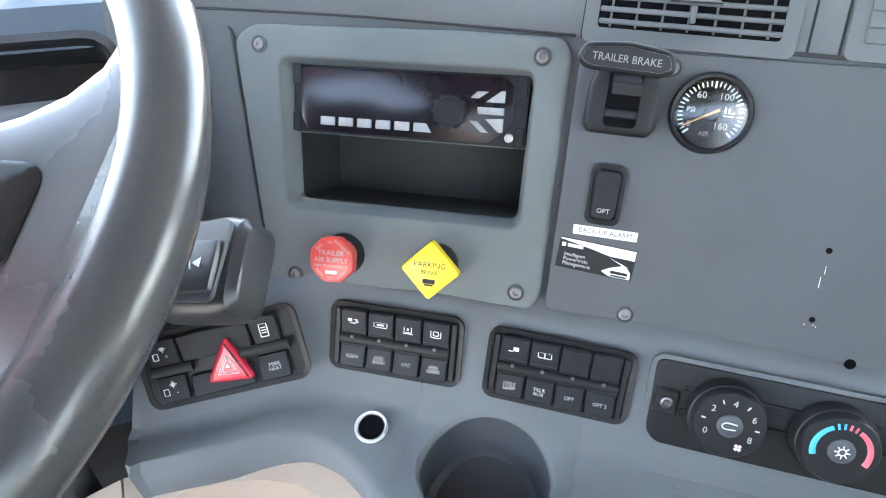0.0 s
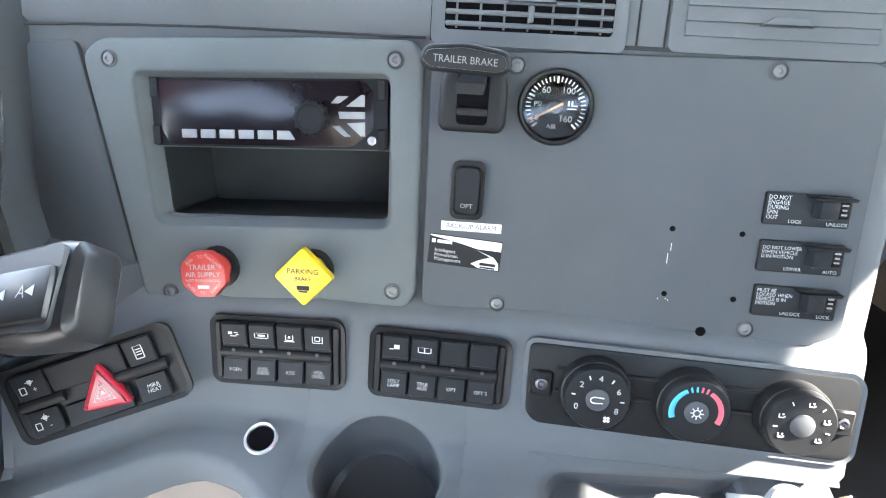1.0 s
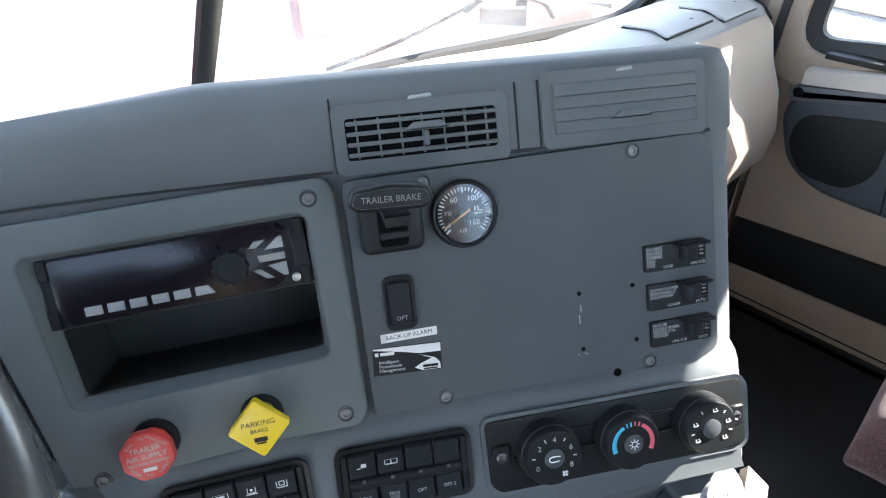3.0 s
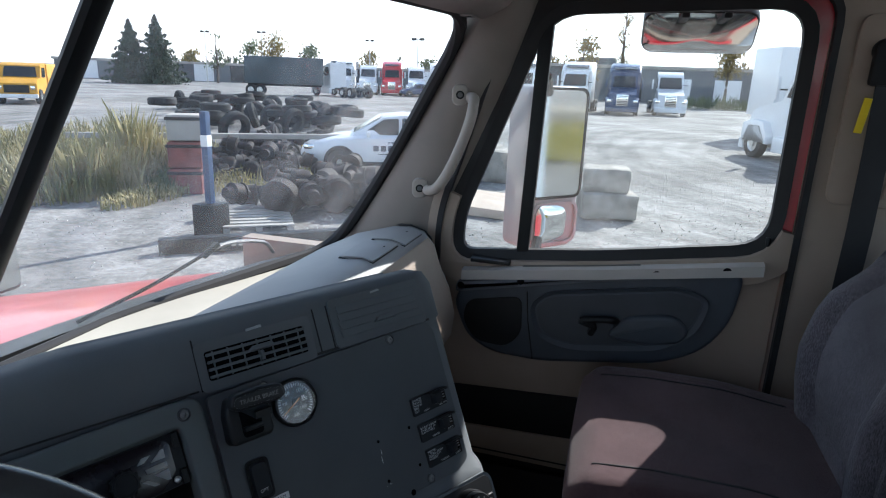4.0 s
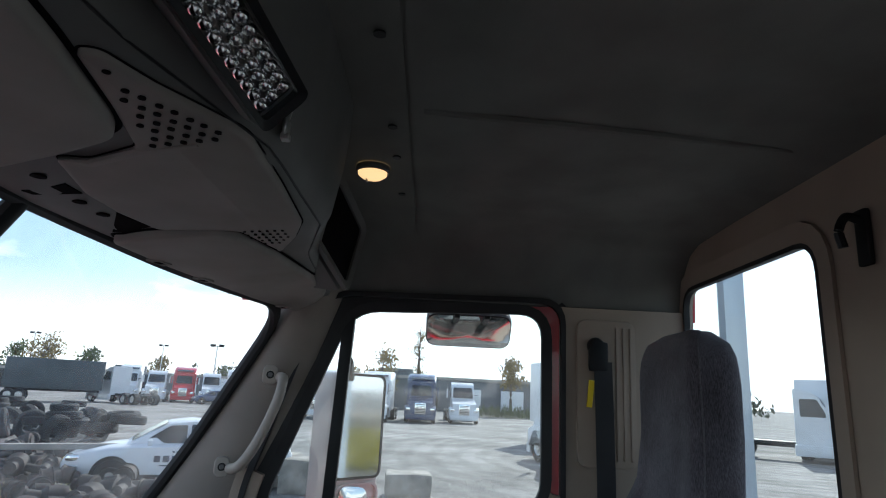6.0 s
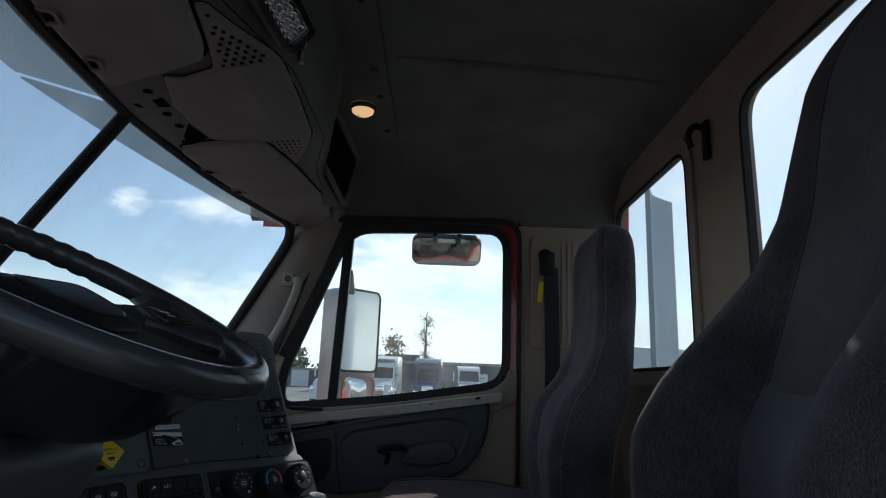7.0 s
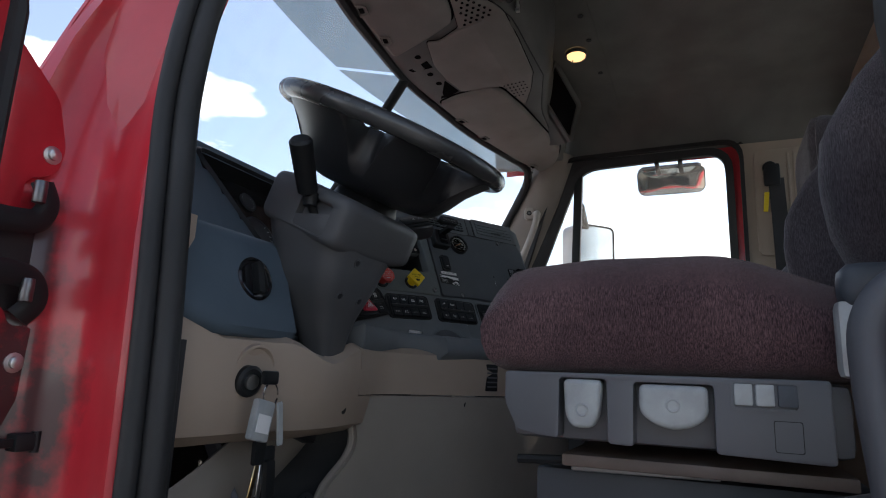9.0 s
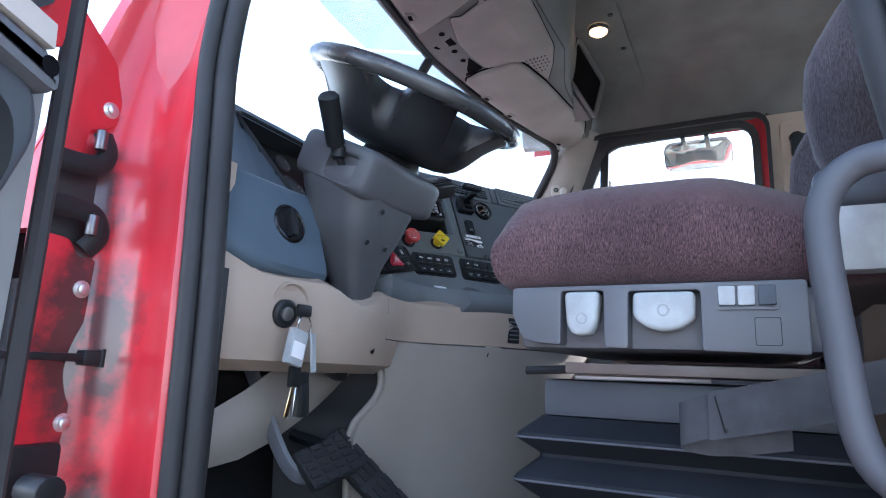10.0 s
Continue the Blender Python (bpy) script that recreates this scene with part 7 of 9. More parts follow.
part("bar", tube(smooth_line([(-0.990, 0.20, 0.478), (-0.985, 0.32, 0.478), (-0.972, 0.365, 0.474), (-0.968, 0.388, 0.445), (-0.968, 0.391, 0.40), (-0.968, 0.385, 0.32), (-0.968, 0.378, 0.25), (-0.970, 0.362, 0.215), (-0.98, 0.32, 0.195), (-0.99, 0.20, 0.19)]), 0.0135, 14, up=(1, 0, 0.02)), STRAP, tube_h)
for z in (0.478, 0.19):
    part("flange", put(rod(0.030, 0.028, 0.006, 20), pose(-0.990, 0.202, z, -90, 0, 0)), BLACK, tube_h, "black end flange")

# passenger belt on the rear pillar
belt = thing("seat_belt", label="black seat belt with yellow tag on the rear pillar", category="seat belt")
part("guide", put(box(0.055, 0.085, 0.025, (0, 0, 0), 0.010), Matrix.Translation((0.924, 0.262, 1.165)) @ pose(0, 0, 0, 0, 90, 0) @ pose(0, 0, 0, 0, 0, 90)), BLACK, belt)
part("cap", put(rod(0.026, 0.022, 0.018, 20, bevel=0.005), Matrix.Translation((0.932, 0.268, 1.195)) @ pose(0, 0, 0, 0, -90, 0)), BLACK, belt)
part("webbing", loft([[(0.918 + dx, 0.250 - 0.026 + dy, z), (0.916 + dx, 0.250 + 0.026 + dy, z), (0.919 + dx, 0.250 + 0.026 + dy, z), (0.921 + dx, 0.250 - 0.026 + dy, z)] for z, dx, dy in ((1.15, 0, 0), (1.0, 0.002, -0.004), (0.8, 0.0, -0.006), (0.55, -0.003, 0.0), (0.30, 0.005, 0.02))]), BELT, belt)
part("tag", put(box(0.004, 0.016, 0.075, (0, 0, 0), 0.001, 1), Matrix.Translation((0.916, 0.287, 1.06)) @ pose(0, 0, 0, 6, 0, 0)), YELLOW, belt, "yellow plastic tag")

# ---- overhead console ----
OVER = [(1.352, 1.315), (1.345, 1.290), (1.318, 1.274), (1.270, 1.272), (1.200, 1.282), (1.10, 1.290), (1.00, 1.298), (0.955, 1.301), (0.932, 1.312), (0.916, 1.340), (0.906, 1.40), (0.900, 1.46), (0.898, 1.530)]


def over_at(x, k, o=0.0):
    y, z = OVER[int(k)] if not isinstance(k, tuple) else k
    f = min(1, max(0.0, (y - 0.915) / 0.40))
    a = abs(x)
    back = float(np.interp(a, [0, 0.16, 0.40, 0.65, 0.95], [0, 0, 0.075, 0.10, 0.125]))
    return (x, y - f * (0.05 * a + 0.18 * x * x) + back * (1 - f), z - 0.02 * f * a * a - o)


def under(x, y, o=0.0):
    """A place under the console at x, y, o below its skin."""
    ys = [p[0] for p in OVER][::-1]
    zs = [p[1] for p in OVER][::-1]
    return over_at(x, (y, float(np.interp(y, ys, zs))), o)


def below(x, y, o=0.0):
    """The place o below the console's skin over x, y."""
    n = y
    for i in range(8):
        n += y - under(x, n)[1]
    return under(x, n, o)


con = thing("overhead_console", label="dark grey overhead console above the windscreen", category="console")
part("body", sheet(lambda x, k: over_at(x, k), span(-0.93, 0.93, 26), list(range(len(OVER)))), CONSOLE, con)
part("header", tube([under(x, 1.345, -0.008) for x in span(-0.90, 0.90, 24)], 0.013, 8), CONSOLE, con)


def flap(name, poly, mat, lab, o=0.004, r=0.02, gap=0.0, soft=0.006):
    loop = rounded(poly, r, 4)
    bm = loft([[below(x, y, -0.004) for x, y in loop], [below(x, y, o) for x, y in loop], [below(x, y, o + soft * 0.5) for x, y in offset(loop, -soft * 0.5)], [below(x, y, o + soft * 0.65) for x, y in offset(loop, -soft * 1.6)]])
    ob = part(name, bm, mat, con, lab, sharp=50)
    if gap:
        part("gap", tube([below(x, y, 0.0005) for x, y in offset(loop, gap * 0.7)], gap, 6, closed=True, flat=0.6), VOID, ob)
    return ob


RIGHT_FLAP = [(0.160, 1.288), (0.142, 1.238), (0.136, 1.092), (0.185, 1.074), (0.324, 1.052), (0.589, 1.031), (0.80, 1.030), (0.875, 1.07), (0.872, 1.135), (0.70, 1.195), (0.50, 1.245), (0.35, 1.272)]
LEFT_FLAP = [(-0.163, 1.288), (-0.203, 1.165), (-0.241, 1.080), (-0.275, 1.067), (-0.419, 1.044), (-0.60, 1.028), (-0.80, 1.030), (-0.875, 1.07), (-0.872, 1.135), (-0.70, 1.195), (-0.50, 1.245), (-0.35, 1.272)]
MID = [(-0.390, 1.041), (-0.385, 1.024), (-0.341, 1.007), (-0.225, 0.957), (-0.200, 0.951), (-0.073, 0.951), (0.114, 0.960), (0.205, 0.990), (0.315, 1.040), (0.150, 1.070), (0.128, 1.195), (0.031, 1.211), (-0.058, 1.211), (-0.177, 1.180), (-0.165, 1.148), (-0.198, 1.078), (-0.297, 1.056)]
rf = flap("storage_flap", RIGHT_FLAP, FLAP_GREY, "grey storage flap with two latches", 0.012, 0.022, 0.0038)
lf = flap("storage_flap", LEFT_FLAP, FLAP_GREY, "grey storage flap with two latches", 0.012, 0.022, 0.0038)
flap("centre_panel", MID, FLAP_GREY, "grey centre panel with drilled speaker holes", 0.005, 0.012, 0.0016, 0.004)
part("raised_lip", tube([below(x, y, 0.006) for x, y in ((-0.177, 1.176), (-0.163, 1.147), (-0.192, 1.080), (-0.203, 1.01))], [0.004, 0.007, 0.007, 0.002], 8, flat=0.6), FLAP_GREY, con)
for parent, xs in ((rf, ((0.30, 1.262), (0.465, 1.238), (0.80, 1.145))), (lf, ((-0.255, 1.262), (-0.40, 1.250), (-0.80, 1.145)))):
    for x, y in xs:
        c = Matrix.Translation(below(x, y, 0.0160)) @ pose(0, 0, 0, 0, 0, -14 if x > 0 else 14)
        l = part("latch", put(frame_of(rounded([(-0.026, 0.012), (0.026, 0.012), (0.018, -0.014), (-0.018, -0.014)], 0.003), rounded([(-0.020, 0.012), (0.020, 0.012), (0.014, -0.009), (-0.014, -0.009)], 0.003), 0.004, -0.003), c), FLAP_GREY, parent)
        part("latch_hole", put(box(0.018, 0.011, 0.003, (0, 0.002, -0.001)), c), VOID, l)
# Console holes and slots are flat pieces coloured as their inner shade.
for i in range(11):
    for j in range(-1, 8):
        x, y = -0.210 - 0.0165 * i - 0.0030 * j, 1.056 - 0.0178 * (j + 0.5 * (i % 2))
        lo, hi = float(np.interp(x, [-0.385, -0.341, -0.225, -0.20], [1.034, 1.019, 0.969, 0.965])), float(np.interp(x, [-0.371, -0.195], [1.034, 1.062]))
        if lo < y < hi and x > -0.375:
            part("grille_hole", put(rod(0.0037, 0.0037, 0.002, 12), Matrix.Translation(below(x, y, 0.0085))), VOID, con)
for i in range(5):
    for j in range(6):
        x, y = 0.150 + 0.021 * i, 1.062 - 0.0125 * j
        if y > 0.985 + 0.45 * max(0, x - 0.16) and y < 1.066 - 0.10 * max(0, x - 0.16):
            part("grille_hole", put(rod(0.0026, 0.0026, 0.002, 8), Matrix.Translation(below(x, y, 0.0085))), VOID, con)
for x, y in ((-0.117, 1.236), (-0.012, 1.244), (0.050, 1.243)):
    part("switch_hole", put(rod(0.0095, 0.0095, 0.002, 18), Matrix.Translation(below(x, y, 0.0015))), VOID, con)
for tri in ([(-0.062, 1.292), (-0.085, 1.222), (-0.045, 1.222), (-0.048, 1.285)], [(0.045, 1.221), (0.125, 1.206), (0.140, 1.25), (0.142, 1.275)]):
    part("slot", loft([[below(x, y, o) for x, y in tri] for o in (-0.002, 0.0016)]), VOID, con)
part("seam", tube([under(x, 0.940, 0.0005) for x in span(-0.5, 0.60, 20)], 0.0018, 5), BLACK, con)

# side pocket at the passenger end, and the rear lip
pz = Vector((0.046, -0.026, 0.17)).normalized()
px = (Vector((0.24, -0.046, -0.030)) - pz * Vector((0.24, -0.046, -0.030)).dot(pz)).normalized()
py = pz.cross(px)
PKT = Matrix(((px.x, py.x, pz.x, 0.567), (px.y, py.y, pz.y, 0.977), (px.z, py.z, pz.z, 1.402), (0, 0, 0, 1)))
part("pocket_case", put(box(0.27, 0.09, 0.195, (0, 0.051, 0), 0.015), PKT), CONSOLE, con, "grey pocket housing")
# Solid block, coloured near-black for the shade inside the pocket.
part("pocket", put(box(0.238, 0.012, 0.160, (0, 0, 0), 0.01), PKT), VOID, con, "near-black block painting the shade of the open pocket")
part("pocket_rim", put(frame_of(rrect(0.265, 0.190, 0.02), rrect(0.232, 0.156, 0.014), 0.014, 0, 0.006), PKT @ pose(0, -0.002, 0, 90, 0, 0)), CONSOLE, con)

lamp = thing("map_lamp", pose(-0.365, 0.930, 1.338, -48, 8, -9), "clear faceted map lamp set in the console", "lamp")
part("housing", frame_of(rrect(0.245, 0.062, 0.010), rrect(0.225, 0.046, 0.006), 0.012, -0.006, 0.004), BLACK, lamp, m=pose(0, 0, -0.006, 180, 0, 0))
part("lens", prism(rrect(0.225, 0.046, 0.006), 0.003), SEE, lamp, m=pose(0, 0, -0.009))
part("reflector", prism(rrect(0.225, 0.046, 0.006), 0.002), CHROME, lamp, m=pose(0, 0, 0.004))
for i in range(13):
    for j in range(3):
        part("facet", lathe([(0.0075, 0), (0.006, 0.005), (0.003, 0.0075), (0, 0.008)], 8), CHROME, lamp, m=pose(-0.099 + 0.0165 * i, -0.015 + 0.015 * j, 0.003, 180, 0, 0))
part("mount", box(0.255, 0.070, 0.06, (0, 0, 0.034), 0.012), CONSOLE, lamp)
clip = thing("cable_clip", pose(-0.178, 0.922, 1.330), "small steel clip hanging from the console", "clip")
part("clip", join(box(0.024, 0.004, 0.022, (0, 0, 0), 0.001, 1), box(0.012, 0.010, 0.008, (0, 0, -0.012), 0.001, 1), tube([(0, 0, 0.01), (0.012, -0.004, 0.05)], 0.003, 6)), STEEL, clip)
dome = thing("dome_lamp", pose(0.428, 0.890, 1.512, 180, 0, 0), "round dome lamp, lit warm, in the headliner", "lamp")
part("ring", lathe([(0.037, -0.004), (0.038, 0.006), (0.034, 0.010), (0.032, 0.008)], 32, False), CONSOLE, dome)
part("diffuser", lathe([(0.033, 0.004), (0.031, 0.014), (0.022, 0.021), (0.010, 0.024), (0.0, 0.0245)], 28), LAMP_ON, dome, "glowing faceted diffuser")
part("pivot", box(0.008, 0.004, 0.012, (0, -0.012, 0.024), 0.001, 1), STEEL, dome)
note = thing("paper_note", Matrix.Translation((-0.835, 1.145, 1.085)) @ pose(0, 0, 0, 60, 0, -12), "white paper card with printed figure on the windscreen", "card")
part("sheet", box(0.085, 0.10, 0.0015, (0, 0, 0)), PRINT, note)
bars([(0.0, -0.020, 0.012, 0.045), (0.012, 0.0, 0.03, 0.010), (-0.03, -0.01, 0.006, 0.03)], BLACK, note, pose(0, 0, 0.0009))
bars([(0.0, -0.020, 0.012, 0.045), (0.012, 0.0, 0.03, 0.010), (-0.03, -0.01, 0.006, 0.03)], BLACK, note, pose(0, 0, -0.0013))

# ---- driver's door opening and open door ----
JAMB_PROF = [(-0.945, 1.150), (-0.985, 1.160), (-1.000, 1.172), (-0.996, 1.20), (-0.985, 1.235), (-0.988, 1.27), (-1.005, 1.300), (-1.030, 1.322), (-1.060, 1.330), (-1.090, 1.335), (-1.10, 1.360)]


def jamb_at(i, z):
    x, y = JAMB_PROF[int(i)]
    lean = np.interp(z, [-0.35, 0.35, 0.72, 0.86, 1.0, 1.28], [-0.02, 0.0, 0.012, 0.0, -0.05, -0.27])
    inn = np.interp(z, [0.55, 0.68, 0.867, 1.28], [0.0, 0.03, 0.08, 0.22])
    return (x + inn * i / 10 + 0.05 * max(0, z - 0.8) * (1 - i / 10), y + lean, z)


jamb = part("wall_jamb", sheet(jamb_at, span(0, 10, 10), span(-0.35, 1.30, 33), thick=-0.01), JAMB_RED)
tagged(jamb, "red painted front jamb of the driver's door opening", "door jamb", kind="structure")
OPEN = [(1.125, -0.05), (1.135, 0.35), (1.150, 0.62), (1.155, 0.75), (1.140, 0.90), (1.09, 1.02), (0.88, 1.275), (0.36, 1.31), (0.318, 1.25), (0.330, 0.90), (0.345, 0.70), (0.345, -0.05)]
sl = [tuple(p.xy) for p in smooth_line([(y, z, 0) for y, z in OPEN + OPEN[:1]], 5)][:-1]
for o, r, x in ((0.0, 0.017, -0.965), (0.020, 0.014, -0.985)):
    part("door_seal", tube([(x + 0.06 * max(0, z - 0.75) ** 1.2, y, z) for y, z in offset(sl, o)], r, 10, closed=True, up=(1, 0, 0)), RUBBER, jamb, "black rubber door seal")
sill = part("wall_left", join(box(0.06, 0.37, 1.45, (-0.975, 0.115, 0.63)), box(0.06, 0.90, 0.10, (-0.96, 0.78, 1.365)), box(0.09, 0.9, 0.30, (-0.965, 0.75, -0.21)), box(0.02, 0.12, 0.9, (-0.915, 1.235, 0.15))), TAN)
tagged(sill, "tan trim and frame of the driver's door opening", "wall", kind="structure")
part("outer_pillar", box(0.05, 0.36, 1.6, (-1.03, 0.10, 0.5), 0.012), RED, sill, "red rear door pillar")
# dirt smudges, bolts, hinge plates on the jamb
UPPER_FLANGE = [(-1.10, 0.80), (-1.035, 0.74), (-1.016, 0.675), (-1.022, 0.640), (-1.040, 0.628), (-1.062, 0.620), (-1.064, 0.575), (-1.10, 0.570)]
LOWER_FLANGE = [(-1.10, 0.455), (-1.062, 0.452), (-1.052, 0.428), (-1.022, 0.430), (-1.012, 0.400), (-1.014, 0.365), (-1.040, 0.300), (-1.045, 0.262), (-1.037, 0.232), (-1.017, 0.200), (-1.021, 0.168), (-1.10, 0.160)]
for poly, zs in ((UPPER_FLANGE, ((-1.034, 0.661),)), (LOWER_FLANGE, ((-1.037, 0.382), (-1.035, 0.195)))):
    hp = part("hinge_flange", put(prism(rounded(poly, 0.012, 4), 0.004, 0.0012), xz(1.322, -1)), JAMB_RED, jamb, "red sheet metal hinge flange")
    for bx, bz in zs:
        part("bolt", put(lathe([(0.013, 0.0), (0.013, 0.002), (0.008, 0.003), (0.008, 0.008), (0.006, 0.009), (0, 0.009)], 12), Matrix.Translation((bx, 1.3185, bz)) @ pose(0, 0, 0, 90, 0, 0)), STEEL, hp)
# Dark plate behind the hinges, in place of their recess's shade.
part("hinge_pocket", box(0.075, 0.006, 0.13, (-1.070, 1.330, 0.512), 0.002), RUBBER, jamb, "dark plate painting the shade of the hinge recess")
for path in ([(-1.13, 1.300, 0.557), (-1.075, 1.300, 0.559), (-1.048, 1.302, 0.566), (-1.037, 1.304, 0.590), (-1.044, 1.312, 0.618)], [(-1.13, 1.300, 0.492), (-1.070, 1.300, 0.493), (-1.042, 1.302, 0.486), (-1.032, 1.304, 0.462), (-1.046, 1.312, 0.438)]):
    h = part("hinge", tube(smooth_line(path, 5), 0.016, 10, flat=0.35, up=(0, 1, 0)), BLACK, jamb, "black curved door hinge")
    part("hinge_pin", rod(0.008, 0.008, 0.030, 14, (path[3][0] - 0.018, 1.296, path[3][2] - 0.004), 0.002), DARK_STEEL, h)
part("check_strap", put(join(box(0.12, 0.006, 0.011, (-0.055, 0, 0), 0.002), box(0.035, 0.022, 0.022, (0.020, 0.004, 0), 0.004), rod(0.006, 0.006, 0.026, 10, (0.030, -0.002, -0.013))), Matrix.Translation((-1.035, 1.300, 0.285))), BLACK, jamb, "black door check strap")
part("hinge_bracket", put(join(box(0.09, 0.05, 0.10, (0, 0, 0), 0.01), rod(0.02, 0.02, 0.05, 14, (-0.01, -0.05, 0), 0.003, (90, 0, 0))), Matrix.Translation((-1.08, 1.33, 0.12))), BLACK, jamb)

door_2 = thing("door_2", Matrix.Translation((-1.222, 1.11, 0)) @ pose(0, 0, 0, 0, 0, -72) @ Matrix.Translation((0, -1.245, 0)) @ Matrix(((0, 0, 1, 0), (1, 0, 0, 0), (0, 1, 0, 0), (0, 0, 0, 1))), "open driver's door with tan panel and blue-grey insert", "door", kind="structure")
make_door(door_2)
for c in list(door_2.children):
    if c.data.materials[0] is TAN:
        c.data.materials[0] = DOOR_PALE
    if c.name.startswith(("window_surround", "outer_frame", "seal")):
        bpy.data.objects.remove(c)
part("outer_skin", prism(rounded([(0.33, -0.30), (1.25, -0.30), (1.25, 0.66), (0.33, 0.80)], 0.04), 0.03, 0.006, -0.075), RED, door_2, "red outer door skin")
part("edge_seal", tube([(1.245, z, 0.0) for z in span(-0.28, 0.72, 8)] + [(1.225, 0.8, 0.0), (1.04, 1.32, 0.0)], 0.010, 8, up=(0, 0, 1)), RUBBER, door_2, "black edge seal")
part("corner_plate", prism(rounded([(1.225, 0.60), (1.225, 0.86), (1.12, 0.90), (1.15, 0.64)], 0.02), 0.012, 0.004, 0.0), RED, door_2, "red painted window corner")

# ---- outside ----
GZ = -1.2
gravel = shader("gravel", (0.235, 0.226, 0.214), 0.95, vary=0.3, scale=0.35, grain=14, bump=1.0, tint=(0.135, 0.127, 0.117))
concrete = shader("concrete", (0.36, 0.34, 0.31), 0.9, vary=0.15, scale=1.2, grain=30, bump=0.4)
tyre = shader("tyre_rubber", (0.022, 0.022, 0.023), 0.85, vary=0.3, scale=3, grain=60, bump=0.3)
rust = shader("rusty_iron", (0.030, 0.022, 0.019), 0.75, vary=0.6, scale=6, grain=50, bump=0.4, tint=(0.018, 0.016, 0.015))
dark_glass_o = shader("dark_glass", (0.02, 0.025, 0.03), 0.08, vary=0.1, grain=20, bump=0)
nt = gravel.node_tree
rings, mult, lev = nt.nodes.new("ShaderNodeTexWave"), nt.nodes.new("ShaderNodeMix"), nt.nodes.new("ShaderNodeMapRange")
where, place = nt.nodes.new("ShaderNodeTexCoord"), nt.nodes.new("ShaderNodeMapping")
place.inputs["Location"].default_value = (-24.0, 14.0, 0.0)
rings.wave_type, rings.rings_direction = "RINGS", "Z"
rings.inputs["Scale"].default_value, rings.inputs["Distortion"].default_value, rings.inputs["Detail"].default_value, rings.inputs["Detail Scale"].default_value = 0.30, 11.0, 6.0, 0.35
lev.inputs[1].default_value, lev.inputs[2].default_value = 0.15, 0.75
lev.inputs[3].default_value, lev.inputs[4].default_value = 0.84, 1.07
mult.data_type, mult.blend_type = "RGBA", "MULTIPLY"
mult.inputs[0].default_value = 1.0
mottle, mott, mult2 = nt.nodes.new("ShaderNodeTexNoise"), nt.nodes.new("ShaderNodeMapRange"), nt.nodes.new("ShaderNodeMix")
mottle.inputs["Scale"].default_value, mottle.inputs["Detail"].default_value, mottle.inputs["Roughness"].default_value = 5.5, 10.0, 0.80
mott.inputs[1].default_value, mott.inputs[2].default_value, mott.inputs[3].default_value, mott.inputs[4].default_value = 0.36, 0.64, 0.50, 1.36
mult2.data_type, mult2.blend_type = "RGBA", "MULTIPLY"
mult2.inputs[0].default_value = 1.0
paint = nt.nodes["Principled BSDF"].inputs["Base Color"]
nt.links.new(where.outputs["Object"], place.inputs["Vector"])
nt.links.new(place.outputs[0], rings.inputs["Vector"])
nt.links.new(rings.outputs["Fac"], lev.inputs[0])
nt.links.new(paint.links[0].from_socket, mult.inputs[6])
nt.links.new(lev.outputs[0], mult.inputs[7])
nt.links.new(where.outputs["Object"], mottle.inputs["Vector"])
nt.links.new(mottle.outputs["Fac"], mott.inputs[0])
nt.links.new(mult.outputs[2], mult2.inputs[6])
nt.links.new(mott.outputs[0], mult2.inputs[7])
nt.links.new(mult2.outputs[2], paint)
ground = part("ground", sheet(lambda x, y: (x, y, GZ + 0.02 * noise.noise((x * 0.15, y * 0.15, 0))), [-1500, -300, -80] + span(-40, 90, 52) + [200, 500, 2500], [-1500, -300, -80] + span(-60, 70, 52) + [150, 400, 2000]), gravel)
tagged(ground, "pale dusty gravel yard with tyre tracks", "ground", kind="structure")

# the truck's own nose
nose = thing("truck_hood", label="red truck hood ahead of the windscreen", category="hood")
part("hood", loft([[(x, y + 0.05 * (1 - (x / w) ** 2), z - dr * (x / w) ** 2) for x in span(-w, w, 14)] for y, z, w, dr in ((1.80, 0.575, 0.95, 0.06), (2.1, 0.54, 0.92, 0.08), (2.6, 0.46, 0.84, 0.10), (3.2, 0.34, 0.74, 0.14), (3.45, 0.20, 0.70, 0.18), (3.5, -0.4, 0.70, 0.18))], closed=False), RED, nose)
part("cowl", sheet(lambda x, k: (x, shield_y(x, 0.60) + 0.005 + 0.10 * k, 0.598 - 0.02 * k), span(-0.96, 0.96, 14), span(0, 1, 2), thick=0.01), BLACK, nose, "black wiper cowl")
for s in (-1, 1):
    part("fender", loft([[(s * (0.75 + x), y, z) for x, z in ((0, zz), (0.2, zz - 0.04), (0.33, zz - 0.2), (0.35, -0.7))] for y, zz in ((1.7, 0.1), (2.2, 0.2), (2.8, 0.18), (3.3, 0.0))], closed=False), RED, nose)
wip = thing("wiper", label="black windscreen wiper resting at the screen's foot", category="wiper")
part("blade", tube(smooth_line([(0.26, 1.800, 0.602), (0.41, 1.752, 0.636), (0.545, 1.690, 0.690)]), 0.0042, 6), BLACK, wip)
part("arm", tube(smooth_line([(0.548, 1.690, 0.694), (0.63, 1.685, 0.692), (0.735, 1.668, 0.668), (0.80, 1.68, 0.622)]), [0.0055] * 19, 6), DARK_STEEL, wip)
part("wiper_head", box(0.05, 0.016, 0.012, (0.548, 1.690, 0.692), 0.004, 2, (0, -30, -20)), BLACK, wip)


